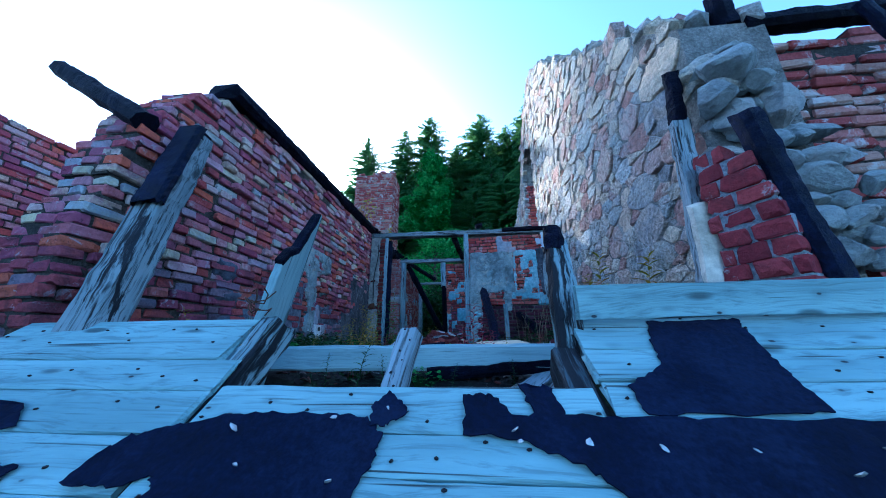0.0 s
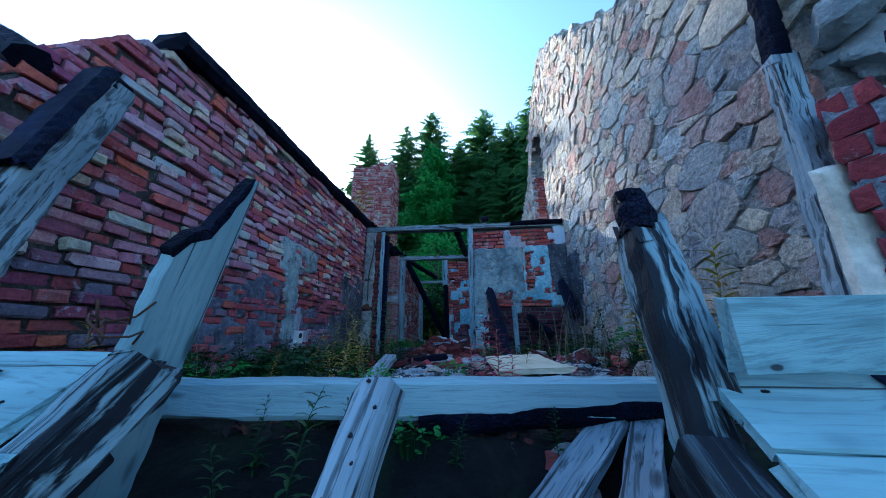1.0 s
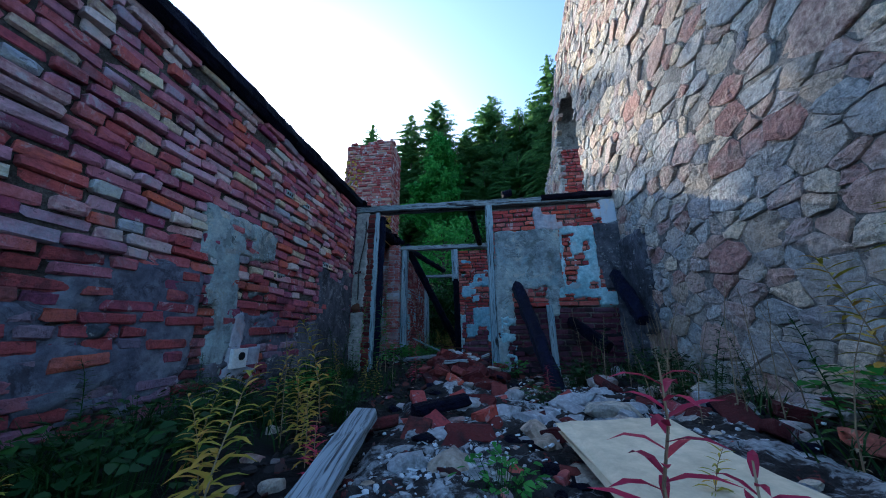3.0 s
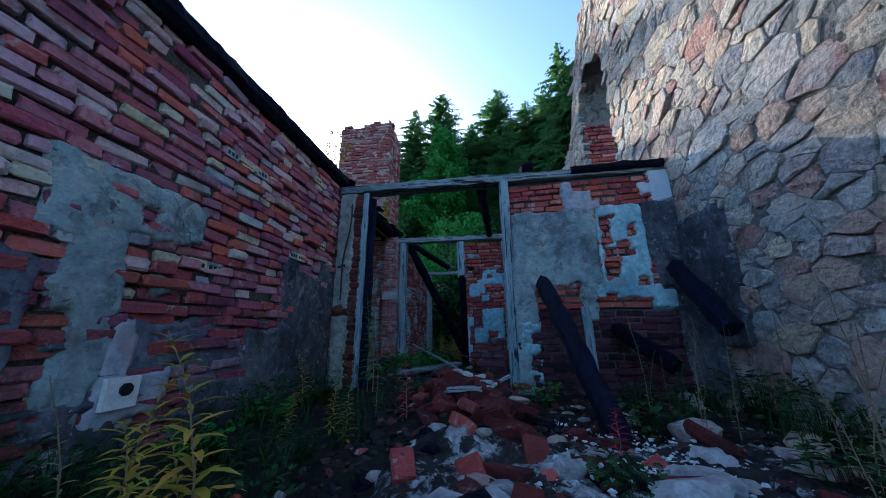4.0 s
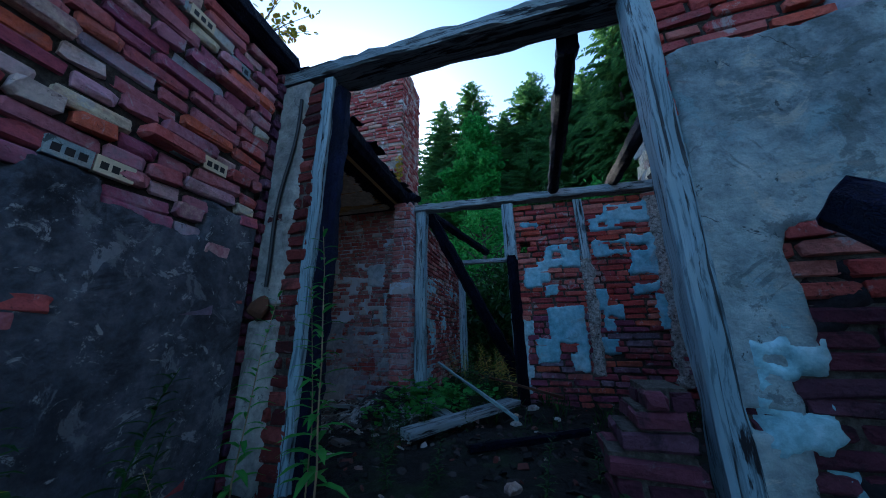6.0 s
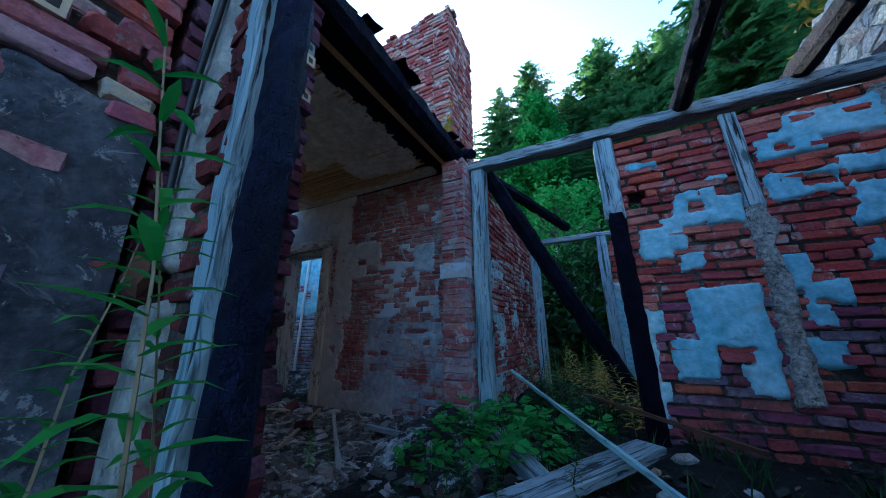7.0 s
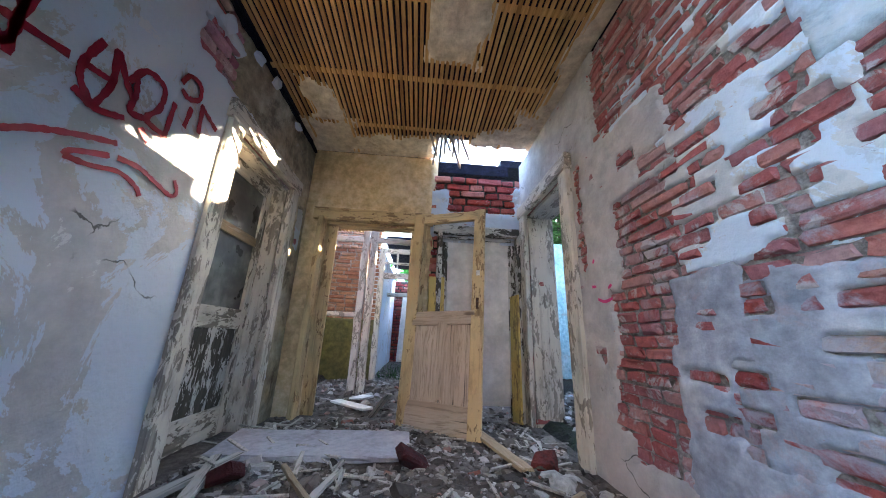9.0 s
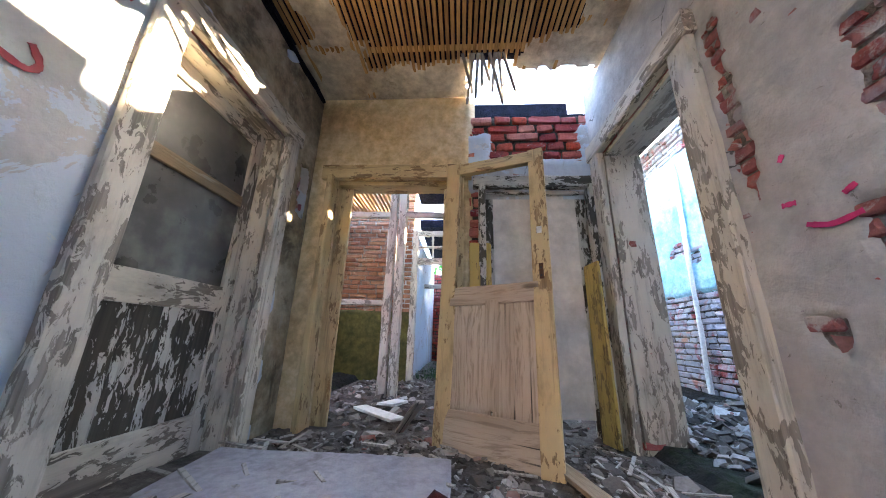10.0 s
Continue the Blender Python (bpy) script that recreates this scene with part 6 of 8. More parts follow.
slab_piece("charred_edge", [(0.72, -0.08), (0.75, -0.098), (0.81, -0.058), (0.84, -0.008), (0.93, 0.02), (1.04, 0.06), (1.075, 0.085), (1.02, 0.078), (0.9, 0.042), (0.81, 0.012), (0.78, -0.045)], 0.053, m_slab_post @ Matrix.Translation((0, 0, -0.004)), m_char, stub, "charred upper edge", 4)
timber("shaft", (-0.95, 1.08, 0.06), (-0.895, 1.38, 0.44), 0.09, 0.13, m_wood_burnt, parent=stub, seed=113, seg=0.05, wob=0.012, rag1=0.1)
burnt_post("burnt_post", (0.335, 1.22, 0.0), (0.4, 1.5, 0.9), 0.09, 0.09, 0.17, "grey split post with a charred top", 117, m_wood_burnt, taper=0.85)
timber("splinter", (0.395, 1.3, 0.35), (0.425, 1.46, 0.8), 0.055, 0.05, m_wood_burnt, label="pale split slab leaning on the charred post", category="board", seed=119, seg=0.05, wob=0.008, rag1=0.1)
stud = empty("short_stud", Matrix.Translation((-0.31, 1.02, 0.05)), "short cracked stud with rusty nails", "stud")
timber("shaft", (-0.31, 1.02, 0.05), (-0.275, 1.33, 0.375), 0.085, 0.07, m_wood_old, parent=stud, seed=121, seg=0.05, wob=0.006, chamfer=0.2, rag1=0.015)
for k, (s, a) in enumerate(((0.95, -0.02), (0.82, 0.015), (0.7, -0.012), (0.6, 0.01), (0.48, -0.018), (0.36, 0.008))):
    v, f = rock_data(160 + k, 0.007, 0.007, 0.006, 0.2, 1)
    q = part("nail", mesh("nail", v, f, m_nail), stud, "rusty nail head")
    q.matrix_basis = Matrix.Translation(Vector((0.035 * s + a, 0.31 * s - 0.026, 0.325 * s + 0.026)))
timber("cross_beam", (-1.6, 1.83, 0.238), (0.74, 2.02, 0.238), 0.12, 0.14, m_beam, label="long pale beam lying across, charred underneath", category="beam", seed=123, seg=0.08, wob=0.006, rag1=0.05)
timber("charred_edge_beam", (-0.3, 1.934, 0.152), (0.75, 2.02, 0.215), 0.13, 0.09, m_char, label="charred underside of the cross beam", category="beam", seed=125, seg=0.06, wob=0.005, chamfer=0.3)
timber("fallen_plank", (-0.2, 1.25, -0.12), (0.45, 2.0, 0.16), 0.12, 0.04, m_wood_old, label="cracked grey plank fallen among the debris", category="plank", seed=127)
timber("fallen_plank", (0.3, 1.5, 0.05), (0.75, 2.3, 0.22), 0.1, 0.05, m_wood_old, label="cracked grey plank fallen among the debris", category="plank", seed=128)
burnt_post("burnt_post", (1.37, 1.99, -0.4), (1.54, 2.02, 2.28), 0.11, 0.08, 0.17, "thin grey post with a charred top by the brick pier", 131, rag=0.06)
timber("charred_post", (1.88, 1.6, -0.5), (1.6, 1.66, 1.62), 0.12, 0.12, m_char_sky_tint, label="charred post leaning by the brick pier", category="post", seed=133, seg=0.04, wob=0.022, rag1=0.1)
timber("plaster_strip", (1.42, 1.86, -0.3), (1.415, 1.91, 1.17), 0.24, 0.07, m_plaster_cream, label="cream plaster edge of the brick pier", category="plaster", seed=135, seg=0.06, wob=0.008, rag1=0.06, taper=0.45)

# boulders of the broken corner
r = random.Random(9)
for i, (x, z, w, h) in enumerate(((1.79, 2.11, 0.22, 0.2), (1.64, 1.88, 0.14, 0.19), (1.77, 1.74, 0.15, 0.2), (2.06, 1.8, 0.15, 0.22), (1.96, 2.0, 0.11, 0.09), (2.08, 1.55, 0.09, 0.08), (1.92, 1.52, 0.09, 0.11), (2.16, 1.39, 0.15, 0.12), (1.94, 1.37, 0.1, 0.13), (2.08, 1.23, 0.19, 0.14), (2.34, 1.2, 0.08, 0.09), (2.17, 1.09, 0.12, 0.07), (2.17, 0.98, 0.11, 0.08), (2.23, 0.87, 0.08, 0.07), (2.0, 1.11, 0.09, 0.07), (2.24, 0.73, 0.08, 0.09), (2.02, 0.98, 0.12, 0.13), (2.06, 0.77, 0.13, 0.12), (2.32, 1.03, 0.08, 0.08))):
    v, f = rock_data(500 + i, w * 0.9, 0.6 * w + 0.04, h * 0.92, 0.1, 3, 14, 0.66)
    ob = tagged(new("boulder", mesh("boulder", v, f, m_boulder)), "large grey boulder of the broken wall corner", "boulder", "boulders of the broken corner")
    ob.matrix_basis = pose(x, 1.88 + r.uniform(-0.04, 0.03), z, r.uniform(-10, 10), r.uniform(-8, 18), r.uniform(-15, 15))

for i in range(70):
    s = r.uniform(0.07, 0.16)
    z = r.uniform(0.1, 2.3)
    x = r.uniform(1.66, 1.98 + (2.2 - z) * 0.36)
    v, f = rock_data(560 + i, s * r.uniform(0.9, 1.3), s * 0.85, s * r.uniform(0.45, 0.75), 0.07, 2, 12, 0.6)
    ob = tagged(new("boulder", mesh("boulder", v, f, m_boulder if i % 3 else m_stone)), "smaller rubble stone packed between the boulders", "boulder", "boulders of the broken corner")
    ob.matrix_basis = pose(x, r.uniform(1.88, 2.02), z, r.uniform(-15, 15), r.uniform(-22, 22), r.uniform(-40, 40))

# ---- the room ----
fa, fb = np.meshgrid(np.arange(-12.0, -2.35, 0.08), np.arange(6.3, 8.96, 0.08), indexing="ij")
fz = ground_height(np.minimum(fa, -2.5), np.clip(fb, 6.45, 8.9)) + 0.006
fk, fl = fa.shape
tagged(new("floor", mesh("floor", np.stack((fa, fb, fz), -1).reshape(-1, 3), [(p * fl + q, (p + 1) * fl + q, (p + 1) * fl + q + 1, p * fl + q + 1) for p in range(fk - 1) for q in range(fl - 1)], m_floor, True)), "grey-brown dusty floor under the litter", "floor", "", "structure")
RM_X0, RM_X1, RM_Z = X_E, X_L - 0.02, 2.64
cl = Heap()
hole_x = -4.99
cl.add(*box_data(hole_x, RM_X1, Y_G - 0.2, Y_R + 0.2, RM_Z + 0.035, RM_Z + 0.16))
cl.add(*box_data(-5.6, hole_x, Y_G - 0.2, 7.86, RM_Z + 0.035, RM_Z + 0.16))
ceiling = tagged(new("ceiling", cl.mesh("ceiling", m_char)), "lath ceiling with most plaster fallen, charred boards above", "ceiling", "", "structure")
lath = Heap()
rng = np.random.default_rng(77)
y = Y_G + 0.05
while y < Y_R - 0.02:
    x0 = (-5.33 if y < 7.8 else hole_x + rng.uniform(-0.1, 0.08))
    x1 = RM_X1 - 0.32 - rng.uniform(0.0, 0.25)
    v, f = beam_data(x1 - x0, 0.024, 0.011, int(y * 1000), seg=0.5, wob=0.0018)
    v = np.asarray(v) + np.array((x0, y, RM_Z + 0.028 + rng.normal(0, 0.002)))
    lath.add(v, f)
    y += 0.039
for x in (-4.9, -4.3, -3.7, -3.1, -2.5):
    lath.add(*box_data(x, x + 0.05, Y_G, Y_R, RM_Z + 0.034, RM_Z + 0.06))
ob = part("laths", lath.mesh("laths", m_lath), ceiling, "brown wooden laths")


def ceiling_plaster(mask, mat, drop, seed):
    cell = 0.02
    a, b = np.meshgrid(np.arange(X_E, RM_X1, cell), np.arange(Y_G, Y_R + 0.02, cell), indexing="ij")
    m = mask(a, b)
    z = RM_Z + 0.03 - np.clip(m / 0.04 * 0.5 + 0.5, 0, 1) * (0.012 + drop) - 0.004 * vnoise(a * 3, b * 3, seed)
    idx = np.full(a.shape, -1)
    keep = m > -0.04
    idx[keep] = np.arange(keep.sum())
    faces = [(idx[i, j], idx[i, j + 1], idx[i + 1, j + 1], idx[i + 1, j]) for i in range(a.shape[0] - 1) for j in range(a.shape[1] - 1) if keep[i, j] and keep[i + 1, j] and keep[i, j + 1] and keep[i + 1, j + 1]]
    return part("plaster", mesh("plaster", np.stack((a, b, z), -1)[keep], faces, mat, True), ceiling, "remains of ceiling plaster")


ceiling_plaster(blobs([(-3.5, -2.72, 7.2, 8.62), (-4.08, -3.4, 7.78, 8.16), (-5.4, -5.02, 6.5, 7.86), (-5.3, -4.85, 6.5, 7.1), (-4.85, -4.4, 6.78, 6.98), (-5.03, -4.8, 8.3, 9.0), (-4.9, -4.55, 8.62, 9.0), (-4.7, -2.6, 8.74, 9.0), (-3.3, -2.7, 6.5, 6.9)], seed=81, amp=0.11, freq=6), m_plaster_cream, 0.0, 81)


def door_case(name, label, o, u, n, a0, a1, top, depth, mat, width=0.13):
    """The lining and architraves of a door opening from a0 to a1 along u."""
    o, u, n = Vector((*o, 0)), Vector((*u, 0)), Vector((*n, 0))
    root = tagged(new(name), label, "door frame", "", "structure")
    for q in (a0 - width / 2 + 0.02, a1 + width / 2 - 0.02):
        p = o + u * q + n * 0.03
        t = timber("architrave", p, p + Vector((0, 0, top + 0.02)), width, 0.05, mat, parent=root, seed=int(q * 77) % 50, seg=0.15, wob=0.003, chamfer=0.15)
        t.matrix_basis = t.matrix_basis @ Matrix.Rotation(math.atan2(u.y, u.x) + (math.pi / 2), 4, "X") if abs(u.y) > 0.5 else t.matrix_basis
    p, q = o + u * (a0 - width + 0.0) + n * 0.035, o + u * (a1 + width) + n * 0.035
    p.z = q.z = top + width / 2
    timber("head", p, q, 0.06, width, mat, parent=root, seed=5, seg=0.15, wob=0.004, chamfer=0.15)
    for q in (a0 + 0.012, a1 - 0.012):
        p = o + u * q - n * depth / 2
        t = timber("lining", p, p + Vector((0, 0, top)), 0.03, depth, mat, parent=root, seed=int(q * 55) % 50, seg=0.2, wob=0.002)
        if abs(u.y) < 0.5:
            pass
    p, q = o + u * a0 - n * depth / 2, o + u * a1 - n * depth / 2
    p.z = q.z = top - 0.015
    timber("lining", p, q, depth, 0.03, mat, parent=root, seed=8, seg=0.2, wob=0.002)
    return root


door_case("door_1", "cream peeling door frame with an ochre head", (X_E, Y_G), (0, 1), (1, 0), 0.25, 1.2, 1.84, 0.16, m_paint_ochre)
door_case("door_2", "cream peeling door frame to the blue room", (X_E, Y_R), (1, 0), (0, -1), 0.18, 1.0, 1.96, 0.25, m_paint_cream)
door_case("door_3", "cream peeling frame of a half-glazed door", (X_L - 0.4, Y_G), (-1, 0), (0, 1), 1.38, 2.22, 1.96, 0.2, m_paint_cream)

# broken edge where the ceiling meets the sprayed wall, a black strip for its dark gap
timber("charred_cornice", (-5.3, Y_G + 0.03, 2.6), (X_L - 0.45, Y_G + 0.035, 2.6), 0.045, 0.045, m_char, label="black strip standing in for the dark charred gap under the ceiling", category="batten", seed=181, seg=0.05, wob=0.016)
r = random.Random(31)
for i, (x, z, w) in enumerate(((-3.55, 2.5, 0.16), (-3.75, 2.42, 0.12), (-3.35, 2.52, 0.13), (-4.05, 2.5, 0.1), (-4.3, 2.53, 0.12), (-4.75, 2.5, 0.1), (-3.15, 2.5, 0.1), (-3.62, 2.3, 0.07))):
    v, f = rock_data(900 + i, w * 0.5, w * 0.42, 0.012, 0.4, 2)
    flake = tagged(new("plaster_flake", mesh("plaster_flake", v, f, m_plaster_pale)), "loose flake of plaster hanging under the ceiling", "plaster", "hanging plaster flakes")
    flake.matrix_basis = pose(x, Y_G + 0.06, z, 60 + r.uniform(-25, 25), r.uniform(-30, 30), r.uniform(-30, 30))

# splintered laths at the edge of the hole in the ceiling
for i in range(11):
    y = 7.84 + 0.03 * i + r.uniform(-0.02, 0.02)
    timber("broken_lath", (hole_x + 0.08, y, RM_Z + 0.02), (hole_x - r.uniform(0.12, 0.34), y + r.uniform(-0.05, 0.16), RM_Z - r.uniform(-0.03, 0.12)), 0.022, 0.008, m_lath_grey, label="splintered lath hanging at the ceiling hole", category="lath", group="hanging laths", seed=820 + i, seg=0.08, wob=0.002, rag1=0.04)

# ---- trees ----
def conifer_meshes(seed, height=1.0):
    """A spruce of unit height: trunk, and a crown of drooping sprays."""
    r = random.Random(seed)
    tv, tf = [], []
    for i in range(9):
        z = i / 8
        rad = 0.013 * (1 - z) + 0.0008
        tv += [(rad * math.cos(a * math.pi / 3), rad * math.sin(a * math.pi / 3), z * 0.99) for a in range(6)]
    for i in range(8):
        tf += [(i * 6 + j, i * 6 + (j + 1) % 6, i * 6 + 6 + (j + 1) % 6, i * 6 + 6 + j) for j in range(6)]
    crown = Heap()
    z = 0.05
    while z < 0.992:
        cone = 1 - math.exp(-(1 - z) / 0.2)
        reach = 0.17 * cone * r.uniform(0.72, 1.15) + 0.003
        for b in range(max(6, int(15 * (1 - z * 0.5)))):
            a = r.uniform(0, 6.283)
            ln = reach * r.uniform(0.6, 1.15)
            droop = r.uniform(0.25, 0.6)
            rise = r.uniform(0.0, 0.25) + 0.3 * z
            n = max(3, int(ln / 0.0075))
            for k in range(n):
                s = (k + r.random()) / n
                if s < 0.15:
                    continue
                cx, cy, cz = math.cos(a) * ln * s, math.sin(a) * ln * s, z - droop * ln * s * s + rise * ln * s
                w = (0.026 * (1.1 - s) + 0.01) * (0.35 + 0.65 * cone)
                for side in (-1, 1):
                    d = a + side * r.uniform(0.35, 1.1)
                    tip = (cx + math.cos(d) * w, cy + math.sin(d) * w, cz - w * r.uniform(0.1, 0.75))
                    t = w * 0.3
                    px, py = -math.sin(d) * t, math.cos(d) * t
                    crown.add([(cx + px, cy + py, cz), (cx - px, cy - py, cz - t), tip], [(0, 1, 2)])
        z += 0.0125 + 0.005 * r.random()
    return mesh("trunk", tv, tf, m_bark, True), crown.mesh("crown", m_needles)


conifers = []
for i in range(3):
    tk, cw = conifer_meshes(40 + i)
    conifers.append((tk, cw))


def spruce(x, y, top, base, variant, wide=1.0, turn=0.0):
    h = top - base
    root = empty("spruce", pose(x, y, base, 0, 0, turn) @ Matrix.Diagonal((h * wide, h * wide, h, 1)), "tall dark green spruce on the hillside", "tree", "spruces behind the ruin")
    root.scale = (h * wide, h * wide, h)
    part("trunk", conifers[variant % 3][0], root)
    part("crown", conifers[variant % 3][1], root)
    return root


def base_z(x, y):
    return float(ground_height(x, y)) - 0.2


for i, (x, y, top, wide) in enumerate(((-15.2, 38.9, 30.2, 1.1), (-7.9, 32.5, 26.1, 1.0), (-4.55, 31.7, 27.3, 1.05), (1.64, 33.7, 28.8, 1.1), (-1.4, 34, 24.5, 1.2), (4.8, 34, 27.0, 1.1), (-10.5, 37, 23, 1.2), (3.4, 40, 29, 1.2),
                                       (-6.2, 38, 26, 1.3), (-2.5, 41, 26, 1.3), (7.5, 36, 30, 1.2), (9.5, 30, 28, 1.2), (11, 24, 25, 1.2), (0.2, 27, 15, 1.5), (3.0, 25, 15, 1.5), (6.5, 19, 12, 1.5), (8.0, 18, 14, 1.5), (13, 34, 32, 1.2), (16, 28, 30, 1.2), (2.2, 29, 19, 1.3), (-1.6, 29, 14, 1.5), (5.3, 21.2, 20.8, 0.8))):
    spruce(x, y, top, base_z(x, y), i, wide, i * 67)
r = random.Random(3)
for i in range(46):
    x, y = r.uniform(-14, 34), r.uniform(42, 62)
    b = base_z(x, y)
    spruce(x, y, b + r.uniform(16, 22), b, i, 1.3, r.uniform(0, 360))
# unseen spruces added towards the sun, their tops set to shade the yard
for i, (p, top, wide) in enumerate(((-16, 31, 1.3), (-13, 30, 1.3), (-10, 31, 1.3), (-7, 30, 1.2), (-4, 29, 1.0), (0.3, 20, 0.8), (1.9, 30.0, 0.6), (2.7, 30.0, 0.6), (3.4, 30.0, 0.6), (4.4, 27.2, 0.65), (5.4, 26.2, 0.75), (7.3, 25.5, 0.8), (8.6, 25.3, 0.9))):
    x, y = p * math.cos(radians(SUN_AZ)) - 60 * math.sin(radians(SUN_AZ)), p * math.sin(radians(SUN_AZ)) + 60 * math.cos(radians(SUN_AZ))
    spruce(x, y, top, base_z(x, y), i, wide, i * 41)
spruce(-32.8, 22.8, 21.3, base_z(-32.8, 22.8), 1, 1.1, 20)


def leaf_tree(x, y, base, top, spread, count, seed, label, size=0.12, mat=None):
    root = empty("broadleaf_tree", pose(x, y, base), label, "tree", "")
    r = random.Random(seed)
    h = top - base
    tk = Heap()
    v, f = beam_data(h * 0.9, 0.28, 0.28, seed, seg=0.8, wob=0.03, taper=0.15)
    tk.add([(b_, c_, a_) for a_, b_, c_ in v], f)
    crown = Heap()
    for k in range(60):
        z = h * (0.1 + 0.88 * (k + r.random()) / 60)
        s = z / h
        reach = spread * (1.0 - abs(s - 0.4) * 1.3) if s < 0.75 else spread * (1 - s) * 2.1
        reach = max(0.25, reach) * r.uniform(0.75, 1.15)
        a = r.uniform(0, 6.283)
        tip = Vector((math.cos(a) * reach, math.sin(a) * reach, z + reach * 0.3))
        m = along((0, 0, z * 0.92), tip)
        ln = (tip - Vector((0, 0, z * 0.92))).length
        v, f = beam_data(ln, 0.06, 0.06, k, seg=0.5, wob=0.02, taper=0.2)
        tk.add(np.asarray(v) @ np.array(m.to_3x3()).T + np.array(m.translation), f)
        for _ in range(count // 60):
            p = Vector((0, 0, z * 0.92)).lerp(tip, 0.25 + 0.8 * r.random() ** 0.7) + Vector((r.gauss(0, 0.3), r.gauss(0, 0.3), r.gauss(0, 0.24)))
            q = Euler((r.uniform(-1, 1), r.uniform(-1, 1), r.uniform(0, 6.28))).to_matrix()
            w = size * r.uniform(0.6, 1.3)
            crown.add([p + q @ Vector(c) for c in ((-w, 0, 0), (0, -w * 0.5, 0.02), (w, 0, -0.03), (0, w * 0.5, 0.02))], [(0, 1, 2, 3)])
    part("trunk", tk.mesh("trunk", m_bark), root)
    part("crown", crown.mesh("crown", mat or m_broad), root)
    return root


leaf_tree(-3.8, 27.0, base_z(-3.8, 27), 18.6, 3.2, 20000, 4, "bright green broadleaf tree among dark spruces", 0.2)
leaf_tree(-13.6, 7.8, base_z(-13.6, 7.8), 3.6, 1.5, 4000, 25, "sunlit green bush behind the far corridor", 0.1)
leaf_tree(-1.0, 22.0, base_z(-1, 22), 8.0, 2.6, 5000, 5, "low bright green tree at the wood's edge", 0.18)
leaf_tree(2.2, 16.5, base_z(2.2, 16.5), 6.0, 1.8, 4000, 6, "green bush at the wood's edge", 0.12)
leaf_tree(6.0, 15.0, base_z(6, 15), 13.5, 2.2, 7000, 8, "yellowing broadleaf tree beside the gable", 0.14, m_leaf_yellow)
for i, (x, y, top, spread, seed) in enumerate(((-3.6, 15.0, 3.6, 1.5, 11), (-1.2, 14.2, 3.0, 1.5, 12), (0.8, 13.6, 3.3, 1.5, 13), (-2.3, 17.5, 5.5, 1.9, 14), (0.6, 18.0, 6.2, 2.0, 15), (3.6, 13.5, 4.2, 1.6, 16), (-5.8, 18.5, 6.0, 2.0, 17), (-0.4, 12.6, 1.7, 0.9, 18), (-1.9, 13.0, 1.9, 0.9, 19))):
    leaf_tree(x, y, base_z(x, y), base_z(x, y) + top, spread, 2400, seed, "dense green bush behind the ruin", 0.11, m_leaf_green if i % 3 else m_broad)

# ---- room fittings ----
def mix4(c, a, b):
    """A point of the face with corners c (bl, br, tl, tr), a across, b up."""
    bl, br, tl, tr = (Vector(q) for q in c)
    return (bl.lerp(br, a)).lerp(tl.lerp(tr, a), b)


leaf = empty("door_leaf", Matrix.Translation((-4.95, 7.98, 0.02)), "loose half-glazed wooden door with the glass gone, leaning", "door")
corners = ((-5.12, 7.69, 0.03), (-4.74, 8.3, 0.03), (-5.27, 7.73, 1.92), (-5.13, 8.42, 1.98))


def rail(name, a0, b0, a1, b1, w, th, mat, label="", seed=1):
    p, q = mix4(corners, a0, b0), mix4(corners, a1, b1)
    face = (mix4(corners, 1, 0.5) - mix4(corners, 0, 0.5)).cross(mix4(corners, 0.5, 1) - mix4(corners, 0.5, 0)).normalized()
    x = (q - p).normalized()
    y = face.cross(x).normalized()
    m = Matrix((x, y, x.cross(y))).transposed().to_4x4()
    m.translation = p
    ob = part(name, mesh(name, *beam_data((q - p).length, w, th, seed, seg=0.25, wob=0.0015, chamfer=0.1), mat), leaf, label)
    ob.matrix_basis = leaf.matrix_basis.inverted() @ m
    return ob


rail("stile", 0.07, 0.0, 0.07, 1.0, 0.105, 0.045, m_paint_ochre, seed=1)
rail("stile", 0.93, 0.0, 0.93, 1.0, 0.105, 0.045, m_paint_ochre, seed=2)
rail("top_rail", 0.1, 0.97, 0.9, 0.97, 0.1, 0.043, m_paint_ochre, "ochre top rail", seed=3)
rail("lock_rail", 0.1, 0.45, 0.9, 0.45, 0.12, 0.043, m_wood_pale, seed=4)
rail("bottom_rail", 0.1, 0.055, 0.9, 0.055, 0.21, 0.043, m_wood_pale, seed=5)
rail("muntin", 0.5, 0.12, 0.5, 0.43, 0.09, 0.042, m_wood_pale, seed=6)
for k, a in enumerate((0.2, 0.38, 0.62, 0.8)):
    rail("panel", a, 0.09, a, 0.44, 0.15, 0.014, m_wood_pale, "thin split door panel", seed=7 + k)
lock = rail("latch_plate", 0.93, 0.485, 0.93, 0.535, 0.026, 0.05, m_rust, "rusty lock plate", seed=12)
# black slips stand in for the dark inside the keyholes
for k in (0.02, 0.07):
    part("keyhole", mesh("keyhole", *box_data(k - 0.006, k + 0.006, -0.005, 0.005, -0.0275, 0.0275), m_cable), lock, "dark keyhole")
rail("sticker", 0.93, 0.64, 0.93, 0.665, 0.035, 0.05, m_white, "pale paper label", seed=13)

# half-glazed door in the graffiti wall
gd = empty("glazed_door", Matrix.Translation((-4.51, Y_G - 0.14, 0.0)), "closed half-glazed door with peeling grey-white paint", "door")


